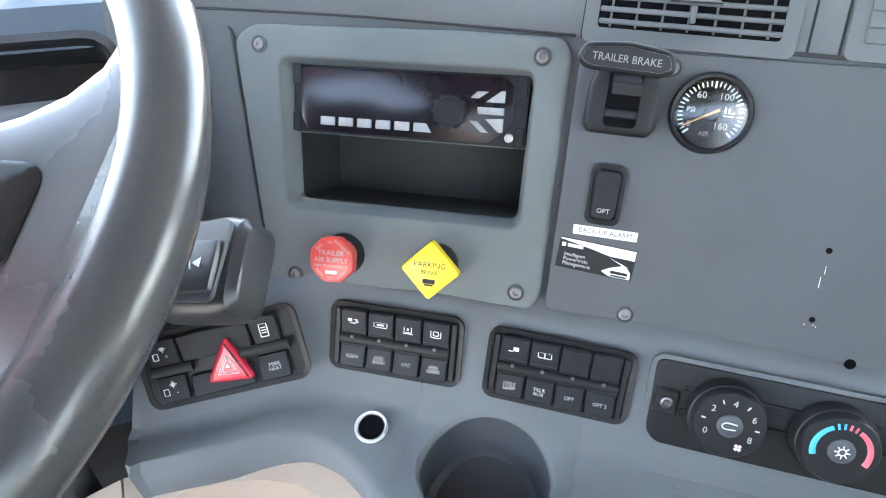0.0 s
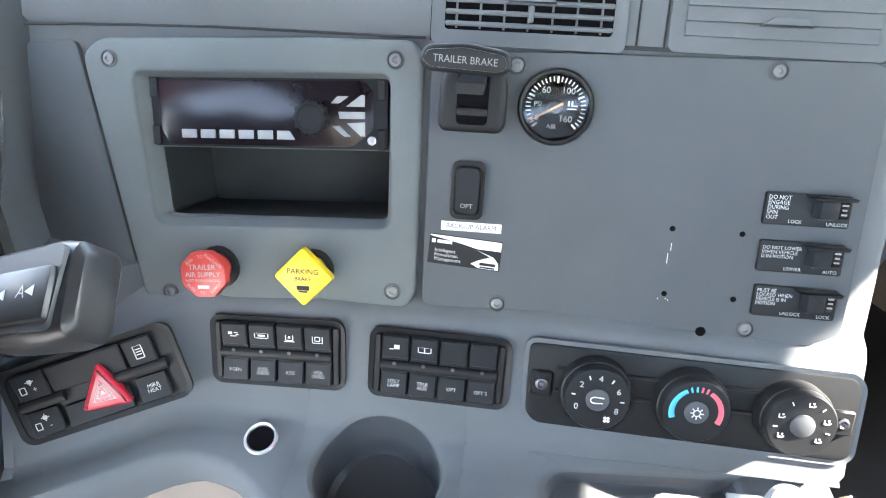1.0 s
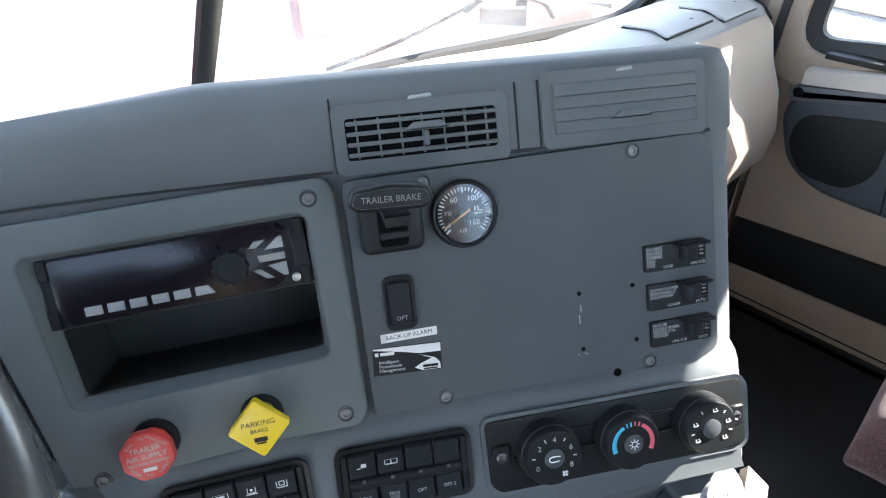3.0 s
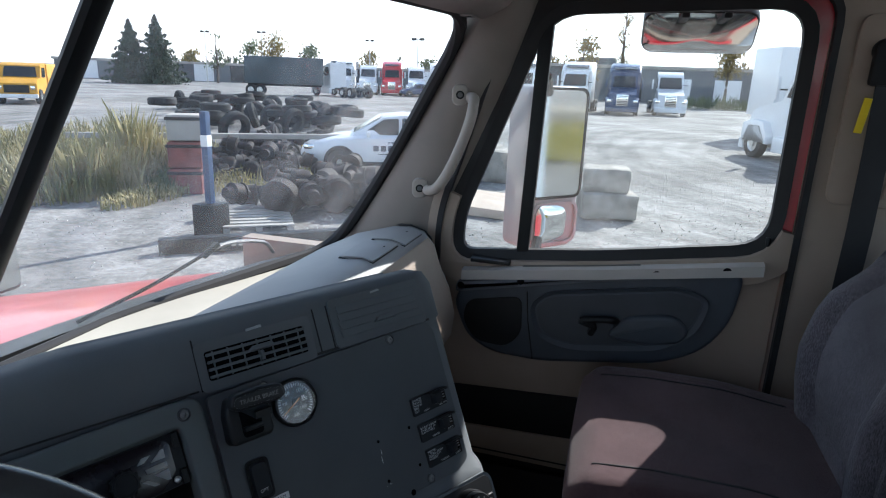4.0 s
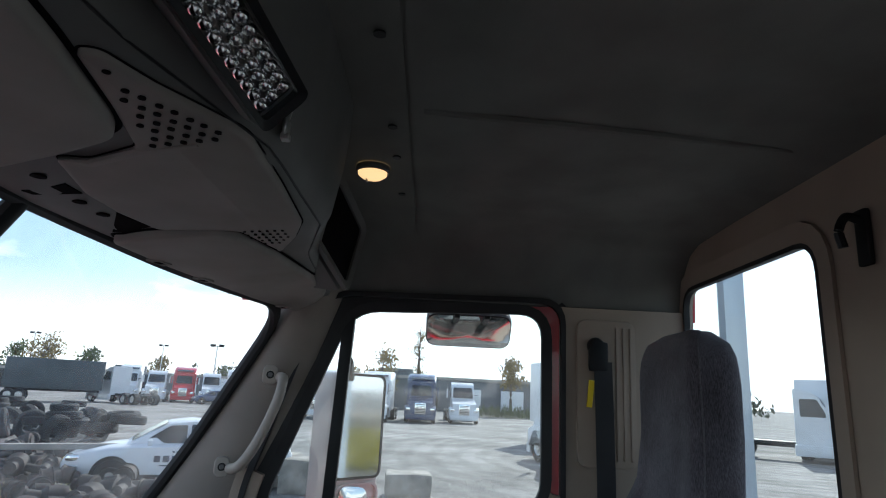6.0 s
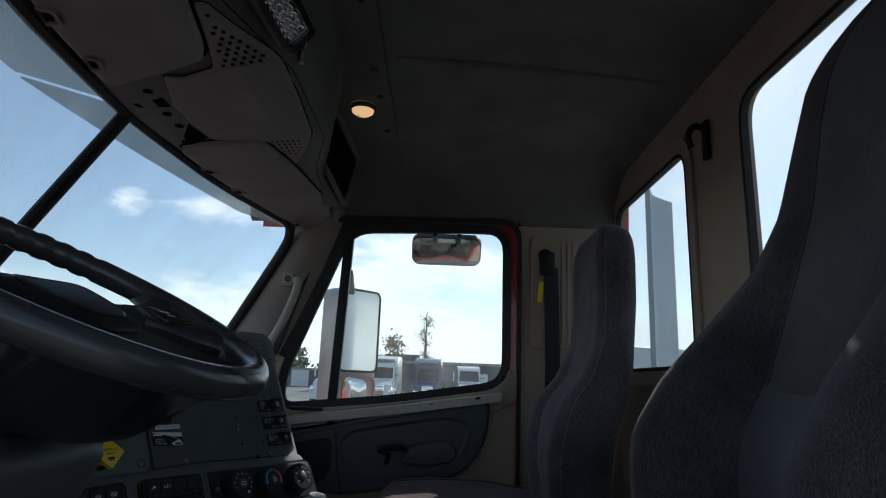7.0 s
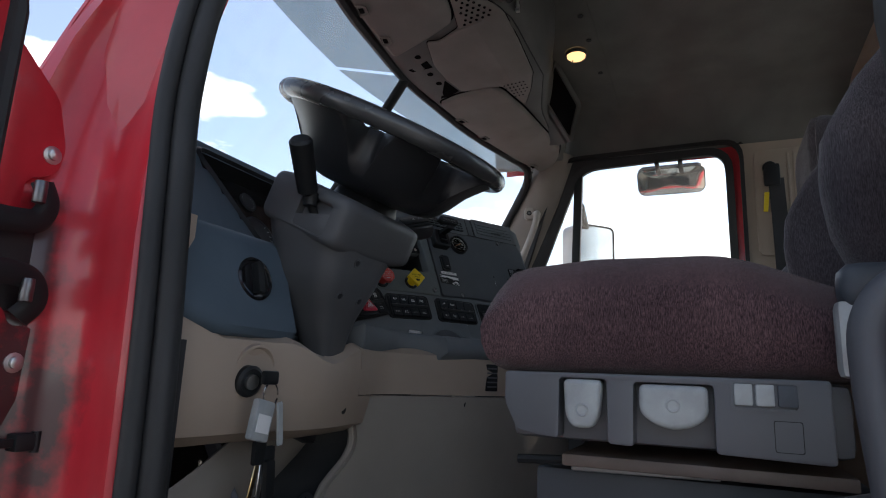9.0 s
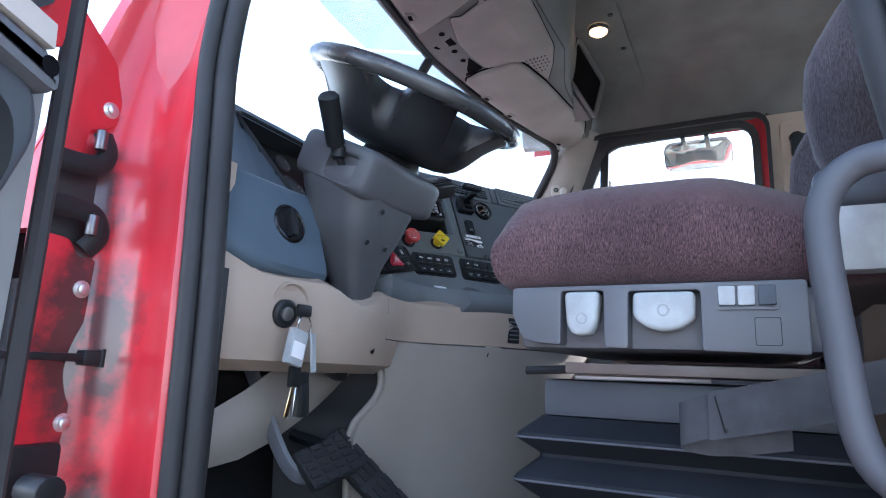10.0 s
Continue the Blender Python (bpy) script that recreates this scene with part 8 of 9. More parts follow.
mirror_grey = shader("mirror_housing_grey", (0.42, 0.42, 0.43), 0.45, vary=0.06, scale=4, grain=300, bump=0.05)
m = thing("side_mirror", pose(1.25, 0.965, 0.60, 0, 0, -43), "tall side mirror with grey housing outside the passenger door", "mirror")
part("housing", put(prism(rrect(0.215, 0.50, 0.035, 5), 0.11, 0.035, 0, 3), pose(0, 0.115, 0.245, 90, 0, 0) @ pose(0, 0, 0.006)), mirror_grey, m)
part("glass_rim", put(frame_of(rrect(0.203, 0.333, 0.028), rrect(0.187, 0.317, 0.022), 0.008), pose(0.0, 0.001, 0.325, 90, 0, 0)), BLACK, m)
part("flat_glass", put(prism(rrect(0.185, 0.315, 0.022), 0.003), pose(0.0, -0.002, 0.325, 90, 0, 0)), MIRROR, m, "flat mirror glass")
part("convex_glass", put(loft([[(x * k, y * k, z) for x, y in rrect(0.165, 0.120, 0.03, 5)] for k, z in ((1, 0), (0.8, 0.006), (0.4, 0.011), (0.05, 0.012))]), pose(0.005, 0, 0.080, 90, 0, 9)), MIRROR, m, "small convex mirror glass")
part("lower_frame", put(frame_of(rrect(0.180, 0.135, 0.033, 5), rrect(0.165, 0.120, 0.03, 5), 0.012), pose(0.005, 0.004, 0.080, 90, 0, 0)), mirror_grey, m)
part("arm", tube([(-0.19, -0.150, 0.0), (0, 0.06, 0.05)], 0.016, 8), BLACK, m)
part("arm", tube([(-0.19, -0.150, 0.52), (0, 0.06, 0.46)], 0.014, 8), BLACK, m)
hm = thing("fender_mirror", pose(0.98, 3.0, 0.10), "round fender mirror on a stalk", "mirror")
part("stalk", tube([(0, 0, -0.1), (0, 0, 0.14)], 0.022, 8), BLACK, hm)
part("head", put(box(0.17, 0.07, 0.25, (0, 0, 0.28), 0.03, 3), Matrix()), SHELL_GREY, hm)
part("glass", put(prism(rrect(0.14, 0.21, 0.03), 0.004), pose(0, -0.037, 0.28, 90, 0, 0)), MIRROR, hm)
lk = thing("look_down_mirror", pose(1.13, 0.625, 1.238, 0, -40, 0), "convex look-down mirror over the passenger window", "mirror")
FACE_IN = Matrix(((0, 0, -1, 0), (1, 0, 0, 0), (0, 1, 0, 0), (0, 0, 0, 1)))
part("glass", put(loft([[(x * k, y * k, z) for x, y in rrect(0.265, 0.118, 0.03, 5)] for k, z in ((1, 0), (0.9, 0.004), (0.7, 0.010), (0.4, 0.015), (0.05, 0.017))]), FACE_IN), MIRROR, lk, "convex mirror glass", sharp=80)
part("back", put(prism(rrect(0.275, 0.128, 0.034, 5), 0.03, 0.008, -0.031), FACE_IN), BLACK, lk)
for s in (-1, 1):
    part("bracket", box(0.16, 0.018, 0.012, (-0.055, s * 0.045, 0.082), 0.004, 2, (0, 40, 0)), BLACK, lk)
fairing = thing("cab_fairing", pose(1.0, -0.08, -0.3), "pale blue-grey side fairing behind the cab", "fairing")
part("panel", put(loft([[(-0.02, -0.04, z), (0.07, -0.08, z), (0.14, -0.19, z), (0.14, -0.205, z), (0.06, -0.10, z), (-0.02, -0.06, z)] for z in (0, 0.9, 1.70, 1.78)]), Matrix()), shader("pale_blue_paint", (0.42, 0.50, 0.58), 0.4, vary=0.06, scale=3, grain=60, bump=0.02, coat=0.3), fairing)


# ---- vehicles ----
def wheel_mesh(r, w):
    return lathe([(r * 0.55, -w / 2 + 0.03), (r * 0.60, -w / 2), (r * 0.92, -w / 2), (r, -w / 2 + 0.04), (r, w / 2 - 0.04), (r * 0.92, w / 2), (r * 0.60, w / 2), (r * 0.55, w / 2 - 0.03)], 24, False)


def rim_mesh(r, w):
    return lathe([(r * 0.56, 0), (r * 0.56, w / 2 - 0.02), (r * 0.48, w / 2 - 0.06), (r * 0.25, w / 2 - 0.05), (r * 0.22, w / 2 + 0.02), (0, w / 2 + 0.02)], 20)


def add_wheel(v, x, y, r, w, s=1):
    k = part("wheel", put(wheel_mesh(r, w), pose(x, y, r, 0, 90, 0)), tyre, v)
    part("rim", put(rim_mesh(r, w), pose(x, y, r, 0, 90 * s, 0)), STEEL, k)


def semi_truck(m, paint, label, sleeper=True):
    """A conventional tractor, nose towards -y, 2.5 m wide."""
    t = thing("semi_truck", m, label, "truck", "parked trucks")
    prof = [(-3.4, 0.55), (-3.45, 1.0), (-3.3, 1.55), (-2.9, 1.70), (-1.75, 1.95), (-1.2, 2.95), (-0.9, 3.15), (-0.2, 3.3), (-0.2, 0.75), (-2.0, 0.6)]
    part("cab", put(loft([[(x, y, z) for y, z in prof] for x in (-0.95, -0.90, 0, 0.90, 0.95)]), Matrix()), paint, t)
    for s in (-1, 1):
        part("fender", put(prism(rounded([(-3.35, 0.5), (-3.35, 1.15), (-2.9, 1.3), (-2.2, 1.25), (-1.9, 0.8), (-1.9, 0.5), (-2.1, 0.55), (-2.35, 1.05), (-2.95, 1.05), (-3.15, 0.55)], 0.08), 0.32, 0.05, 0), Matrix(((0, 0, s, s * 0.90), (1, 0, 0, 0), (0, 1, 0, 0), (0, 0, 0, 1)))), paint, t)
        part("headlamp", box(0.34, 0.10, 0.22, (s * 0.95, -3.42, 1.05), 0.04), CHROME, t)
        part("door_window", put(prism(rounded([(-1.55, 2.05), (-0.45, 2.05), (-0.45, 2.85), (-1.15, 2.85)], 0.08), 0.012), Matrix(((0, 0, s, s * 0.951), (1, 0, 0, 0), (0, 1, 0, 0), (0, 0, 0, 1)))), dark_glass_o, t)
        part("mirror", box(0.12, 0.14, 0.75, (s * 1.32, -1.55, 2.35), 0.04), paint, t)
        part("mirror_arm", tube([(s * 0.95, -1.6, 2.3), (s * 1.32, -1.55, 2.3)], 0.03, 6), BLACK, t)
        part("step", box(0.32, 1.5, 0.5, (s * 0.98, -0.9, 0.55), 0.05), paint, t)
        add_wheel(t, s * 1.05, -2.65, 0.50, 0.30, s)
        for y in (2.2, 3.5):
            add_wheel(t, s * 0.98, y, 0.50, 0.55, s)
    part("windscreen", put(prism(rounded([(-0.85, 0.0), (0.85, 0.0), (0.78, 0.95), (-0.78, 0.95)], 0.08), 0.012), Matrix.Translation((0, -1.735, 2.02)) @ pose(0, 0, 0, 62, 0, 0)), dark_glass_o, t)
    gr = part("grille", box(0.85, 0.06, 0.85, (0, -3.43, 1.10), 0.03), CHROME, t, "chrome grille")
    for i in range(6):
        part("grille_bar", box(0.72, 0.03, 0.05, (0, -3.465, 0.80 + 0.12 * i), 0.01, 1), BLACK, gr)
    part("bumper", box(2.3, 0.28, 0.36, (0, -3.42, 0.45), 0.06), paint, t)
    if sleeper:
        part("sleeper", put(loft([[(x, y, z) for x, z in rrect(2.35, h, 0.2, 4, 0, 0.75 + h / 2)] for y, h in ((-1.0, 2.4), (-0.6, 2.75), (0.0, 2.95), (1.5, 3.1))]), Matrix()), paint, t)
        part("roof_cap", box(1.7, 0.5, 0.02, (0, -0.72, 3.45), 0.005, 1, (20, 0, 0)), dark_glass_o, t)
    part("chassis", box(0.9, 6.6, 0.25, (0, 1.2, 0.75), 0.02), BLACK, t)
    return t


semi_truck(pose(49.6, 4.9, GZ, 0, 0, -93), WHITE, "white sleeper truck parked in the far row")
semi_truck(pose(51.0, 1.4, GZ, 0, 0, -90), BLUE, "dark blue sleeper truck parked in the far row")
semi_truck(pose(53.2, -2.0, GZ, 0, 0, -88), WHITE, "pale day cab truck parked in the far row", False)
semi_truck(pose(50.0, 9.0, GZ, 0, 0, -94), WHITE, "white truck parked at the end of the row")
semi_truck(pose(20.74, -5.47, GZ, 0, 0, 112), WHITE, "white tractor parked across the yard", False)
semi_truck(pose(29.0, -16.6, GZ, 0, 0, -35), WHITE, "white tractor parked behind the cab", False)


def trailer(m, l, h, mat, label):
    t = thing("box_trailer", m, label, "trailer", "trailers")
    part("box", box(2.5, l, h, (0, 0, 1.1 + h / 2), 0.04), mat, t)
    part("frame", box(1.0, l * 0.95, 0.2, (0, 0, 0.98), 0.02), BLACK, t)
    for s in (-1, 1):
        for y in (l * 0.32, l * 0.43):
            add_wheel(t, s * 0.98, y, 0.5, 0.5, s)
    return t


dark_green = shader("dark_trailer", (0.055, 0.075, 0.085), 0.6, vary=0.15, scale=1, grain=20, bump=0.1)
trailer(pose(32.5, -9.3, GZ, 0, 0, -165), 9.0, 3.0, WHITE, "white box trailer behind the parked tractor")
trailer(pose(33.5, -21.5, GZ, 0, 0, 55), 12.0, 2.7, WHITE, "long white box trailer in the yard")
trailer(pose(54.5, 33.6, GZ, 0, 0, 28), 7.4, 2.5, dark_green, "dark green box trailer in the yard")
semi_truck(pose(57.5, 29.2, GZ, 0, 0, 150), WHITE, "white tractor beside the dark trailer", False)
yellow_box = thing("yellow_container", pose(0.85, -17.2, GZ), "yellow steel container behind the cab", "container")
part("body", box(2.4, 3.0, 1.14, (0, 0, 0.60), 0.04), shader("yellow_paint", (0.62, 0.50, 0.05), 0.5, vary=0.1, scale=1, grain=30, bump=0.05), yellow_box)
part("lid", box(2.5, 3.1, 0.34, (0, 0, 1.34), 0.05), shader("sand_cover", (0.55, 0.47, 0.36), 0.8, vary=0.1, scale=2, grain=30, bump=0.1), yellow_box, "sand-coloured cover")
for i in range(10):
    k = semi_truck(pose(70.0 + 0.4 * i, 34.5 - 2.9 * i, GZ, 0, 0, -70), (WHITE, WHITE, RED, WHITE)[i % 4] if i != 6 else RED, "white truck in the distant row" if i % 4 != 2 and i != 6 else "red truck in the distant row", i % 2 == 0) if i < 5 else None


def sedan(m, paint, label, lettered=False):
    """A saloon car, nose towards +y, 4.6 m long."""
    c = thing("sedan_car", m, label, "car", "parked cars")
    half = [(-2.28, 0.45, 0.72, 0.70), (-2.2, 0.32, 0.88, 0.80), (-1.75, 0.26, 0.96, 0.88), (-1.2, 0.25, 0.97, 0.90), (0.0, 0.25, 0.95, 0.90), (0.95, 0.25, 0.93, 0.90), (1.5, 0.26, 0.87, 0.88), (2.05, 0.30, 0.74, 0.80), (2.26, 0.36, 0.62, 0.62), (2.30, 0.42, 0.54, 0.5)]
    loops = []
    for y, z0, z1, w in half:
        loops.append([(w * 0.92, y, z0), (w, y, z0 + 0.12), (w, y, (z0 + z1) / 2), (w * 0.97, y, z1 - 0.06), (w * 0.86, y, z1), (0, y, z1 + 0.035), (-w * 0.86, y, z1), (-w * 0.97, y, z1 - 0.06), (-w, y, (z0 + z1) / 2), (-w, y, z0 + 0.12), (-w * 0.92, y, z0)])
    part("body", loft(loops), paint, c, sharp=50)
    roof = [(-1.75, 0.94, 0.70), (-1.25, 1.22, 0.62), (-0.7, 1.40, 0.58), (-0.1, 1.44, 0.57), (0.35, 1.38, 0.57), (0.75, 1.18, 0.63), (1.15, 0.93, 0.72)]
    part("greenhouse", loft([[(w + 0.09 * (z > 1), y, 0.90), (w, y, z - 0.04), (w * 0.85, y, z), (-w * 0.85, y, z), (-w, y, z - 0.04), (-w - 0.09 * (z > 1), y, 0.90)] for y, z, w in roof]), paint, c, sharp=50)
    part("windscreen", sheet(lambda x, k: (x * (0.60 - 0.08 * k), 1.10 - 0.72 * k, 0.955 + 0.425 * k + 0.012), [-1, -0.5, 0, 0.5, 1], [0.05, 0.5, 0.95], thick=0.006), dark_glass_o, c)
    part("rear_window", sheet(lambda x, k: (x * (0.62 - 0.08 * k), -1.72 + 0.82 * k, 0.965 + 0.40 * k + 0.02), [-1, -0.5, 0, 0.5, 1], [0.05, 0.5, 0.95], thick=0.006), dark_glass_o, c)
    for s in (-1, 1):
        for poly in ([(0.90, 0.95), (0.02, 0.95), (0.02, 1.33), (0.36, 1.31)], [(-0.06, 0.95), (-0.90, 0.95), (-0.98, 1.22), (-0.66, 1.33), (-0.06, 1.345)], [(-1.0, 0.95), (-1.42, 0.95), (-1.10, 1.19)]):
            part("side_window", put(prism(rounded(poly, 0.04), 0.010), Matrix(((0, 0, s, s * 0.655), (1, 0, 0, 0), (0, 1, 0, 0), (0, 0, 0, 1))) @ pose(0, 0, 0)), dark_glass_o, c)
        part("mirror", box(0.16, 0.10, 0.12, (s * 0.93, 0.72, 0.98), 0.03), paint, c)
        part("headlamp", box(0.36, 0.26, 0.12, (s * 0.62, 2.08, 0.66), 0.05), CHROME, c)
        part("sill", box(0.04, 2.4, 0.10, (s * 0.885, -0.05, 0.30), 0.02), BLACK, c)
        for y in (1.38, -1.32):
            part("wheel_arch", put(rod(0.37, 0.37, 0.03, 28), pose(s * 0.875, y, 0.34, 0, 90 * s, 0)), BLACK, c)
            add_wheel(c, s * 0.82, y, 0.325, 0.22, s)
        for y in (0.06, -0.95):
            part("door_gap", box(0.006, 0.010, 0.55, (s * 0.903, y, 0.65)), BLACK, c)
            part("door_handle", box(0.03, 0.16, 0.03, (s * 0.905, y - 0.14, 0.80), 0.01, 1), paint, c)
    part("grille", box(0.9, 0.05, 0.14, (0, 2.27, 0.52), 0.02), BLACK, c)
    part("bumper_slot", box(1.1, 0.05, 0.08, (0, 2.29, 0.36), 0.02), BLACK, c)
    part("badge", box(0.18, 0.02, 0.05, (0, 2.30, 0.58), 0.01, 1), YELLOW, c)
    if lettered:
        mk = Matrix(((0, 0, -1, -0.915), (-1, 0, 0, 0), (0, 1, 0, 0), (0, 0, 0, 1)))
        bars([(-0.55 + 0.17 * i, 0.66, 0.12, 0.125) for i in range(8)], shader("dark_lettering", (0.03, 0.035, 0.06), 0.5, vary=0.05, grain=60, bump=0), c, mk, "lettering")
        bars([(-0.25 + 0.08 * i, 0.80, 0.05, 0.03) for i in range(9)] + [(0.05, 0.53, 1.1, 0.022)], dark_green, c, mk, "lettering")
    return c


sedan(pose(13.55, 6.15, GZ, 0, 0, 24), WHITE, "white saloon car with dark door lettering", True)
sedan(pose(66.0, 20.5, GZ, 0, 0, 30), WHITE, "white car beside the distant trucks")
sedan(pose(67.5, 24.0, GZ, 0, 0, 30), BLUE, "blue car beside the distant trucks")
bus = thing("yellow_truck", pose(27.9, 34.9, GZ, 0, 0, -52), "orange-yellow work truck parked beyond the weeds", "truck")
ochre = shader("ochre_paint", (0.60, 0.30, 0.02), 0.45, vary=0.1, scale=2, grain=40, bump=0.03)
part("cab", put(loft([[(x, y, z) for y, z in ((-2.6, 0.45), (-2.65, 1.15), (-2.3, 1.35), (-1.55, 1.45), (-1.25, 2.1), (-1.0, 2.2), (0.0, 2.25), (0.0, 0.45))] for x in (-0.98, -0.9, 0, 0.9, 0.98)]), Matrix()), ochre, bus)
part("box_body", box(2.1, 3.2, 1.7, (0, 1.65, 1.35), 0.06), ochre, bus)
part("windscreen", put(prism(rounded([(-0.82, 0), (0.82, 0), (0.75, 0.62), (-0.75, 0.62)], 0.06), 0.012), Matrix.Translation((0, -1.56, 1.48)) @ pose(0, 0, 0, 64, 0, 0)), dark_glass_o, bus)
part("grille", box(1.2, 0.05, 0.42, (0, -2.65, 0.85), 0.02), BLACK, bus)
part("bumper", box(2.0, 0.16, 0.22, (0, -2.68, 0.46), 0.04), WHITE, bus)
for s in (-1, 1):
    part("headlamp", box(0.22, 0.06, 0.20, (s * 0.78, -2.65, 0.92), 0.03), CHROME, bus)
    part("side_window", put(prism(rounded([(-1.2, 1.45), (-0.25, 1.45), (-0.25, 2.0), (-1.0, 2.0)], 0.05), 0.012), Matrix(((0, 0, s, s * 0.981), (1, 0, 0, 0), (0, 1, 0, 0), (0, 0, 0, 1)))), dark_glass_o, bus)
    for y in (-2.0, 2.2):
        add_wheel(bus, s * 0.92, y, 0.42, 0.28, s)


# ---- scrap and blocks in the yard ----
TYRE_MESH = mesh_of("tyre_ring", lathe([(0.30, -0.10), (0.34, -0.14), (0.48, -0.14), (0.53, -0.09), (0.53, 0.09), (0.48, 0.14), (0.34, 0.14), (0.30, 0.10), (0.30, -0.10)], 20, False), tyre)
rng = random.Random(5)
for i in range(62):
    t = rng.random()
    px, py = 17.5 + 15 * t + rng.uniform(-1.5, 1.5), 13.0 + 11.5 * t + rng.uniform(-4.5, 3.0)
    lean = rng.choice((0, 0, 0, 8, 75, 90))
    lay = rng.randint(0, 3)
    o = part("old_tyre", TYRE_MESH, tyre, None, m=pose(px, py, GZ + (0.14 + 0.28 * lay if lean < 20 else 0.52), lean, rng.uniform(-6, 6), rng.uniform(0, 180)))
    tagged(o, "worn black truck tyre stacked in the scrap yard", "tyre", "scrap tyres")


def axle(m, label):
    a = thing("truck_axle", m, label, "axle", "scrap axles")
    part("tube", put(rod(0.075, 0.075, 1.7, 12, (0, 0, -0.85)), pose(0, 0, 0, 0, 90, 0)), rust, a)
    part("housing", put(lathe([(0.0, -0.20), (0.16, -0.20), (0.18, -0.16), (0.22, -0.15), (0.22, -0.09), (0.20, -0.06), (0.17, 0.10), (0.09, 0.16), (0.08, 0.34), (0.11, 0.35), (0.11, 0.39), (0.0, 0.39)], 16), pose(0.05, 0, 0, -80, 0, 0)), rust, a)
    for s in (-1, 1):
        part("drum", put(lathe([(0.0, -0.13), (0.15, -0.13), (0.16, -0.115), (0.185, -0.11), (0.185, -0.09), (0.165, -0.08), (0.16, 0.08), (0.175, 0.085), (0.175, 0.105), (0.11, 0.12), (0.09, 0.22), (0.0, 0.22)], 14), pose(s * 0.85, 0, 0, 0, 90 * s, 0)), rust, a)
        part("brake_can", put(rod(0.08, 0.08, 0.2, 12), pose(s * 0.45, 0.16, 0.06, 90, 0, 0)), rust, a)
    return a


first = axle(pose(8.9, 6.3, GZ + 0.45, 4, 0, 60), "rusty truck axle with drums in the scrap heap")
for i in range(34):
    if i < 9:
        px, py, pz = 8.3 + 0.22 * i + rng.uniform(-0.3, 0.3), 6.4 - 0.20 * i + rng.uniform(-0.3, 0.3), rng.choice((0.26, 0.3, 0.6))
    else:
        px, py, pz = 11.0 + 0.22 * (i - 9) + rng.uniform(-0.8, 0.8), 9.6 - 0.02 * i + rng.uniform(-1.8, 2.2), rng.choice((0.26, 0.3, 0.62))
    copy_thing(first, pose(px, py, GZ + pz * 0.85, rng.uniform(-20, 20), rng.uniform(-12, 12), rng.uniform(0, 180)))
for i, (px, py) in enumerate(((9.6, 5.5), (7.9, 6.0), (8.6, 5.4))):
    d = thing("brake_drum", pose(px, py, GZ + 0.33, 80, 0, 40 + 50 * i), "rusty brake drum with chalk marks leaning on the heap", "drum", "scrap drums")
    part("drum", lathe([(0.0, -0.12), (0.28, -0.12), (0.32, -0.08), (0.33, 0.08), (0.28, 0.12), (0.0, 0.10)], 24), rust, d)
    bars([(0, 0.05, 0.12, 0.03), (0, -0.02, 0.14, 0.03)], PRINT, d, pose(0, 0, 0.108), "chalk_mark")
post = thing("steel_post", pose(6.60, 6.35, GZ), "blue steel upright with a pale upper end", "post")
part("upright", box(0.10, 0.10, 1.74, (0, 0, 0.87), 0.01), shader("blue_steel", (0.03, 0.06, 0.13), 0.5, vary=0.2, scale=8, grain=60, bump=0.1), post)
part("pale_band", box(0.11, 0.11, 0.16, (0, 0, 1.34), 0.01), PRINT, post)
part("foot", box(0.36, 0.36, 0.46, (0, 0, 0.23), 0.02), BLACK, post)
for k in range(3):
    cr = thing("red_crate", pose(9.15, 8.75, GZ + 0.5 * k, 0, 0, 25 + 3 * k), "faded red steel crate in a stack", "crate", "stacked crates")
    part("body", box(0.64 - 0.05 * k, 0.6, 0.47, (0, 0, 0.235), 0.03), shader("faded_red", (0.22, 0.07, 0.06), 0.7, vary=0.25, scale=4, grain=40, bump=0.1) if k < 2 else concrete, cr)
    part("rib", box(0.68 - 0.05 * k, 0.64, 0.06, (0, 0, 0.40), 0.01), rust, cr)
beam = thing("timber_beam", pose(11.6, 9.0, GZ + 0.85, 0, 0, -57), "long pale timber beam lying over the scrap", "beam")
part("beam", box(7.5, 0.14, 0.12, (0, 0, 0), 0.02), concrete, beam)
pallet = thing("wooden_pallet", pose(7.3, 6.05, GZ, 0, 0, 35), "grey wooden pallet under the scrap", "pallet")
for i in range(6):
    part("board", box(0.11, 1.0, 0.022, (-0.5 + 0.2 * i, 0, 0.13), 0.003, 1), concrete, pallet)
for y in (-0.45, 0, 0.45):
    part("bearer", box(1.15, 0.09, 0.1, (0, y, 0.06), 0.004, 1), concrete, pallet)
curb = thing("low_steel_beam", pose(6.3, 5.3, GZ, 0, 0, -52), "dark steel beam with faint lettering on the gravel", "beam")
part("beam", box(2.6, 0.18, 0.20, (0, 0, 0.10), 0.01), BLACK, curb)
bars([(-0.4 + 0.09 * i, 0.11, 0.06, 0.07) for i in range(8)], concrete, curb, pose(0, -0.0905, 0, 90, 0, 0), "lettering")
weathered = shader("weathered_block", (0.31, 0.285, 0.25), 0.95, vary=0.3, scale=2.5, grain=30, bump=0.5, tint=(0.18, 0.165, 0.145))
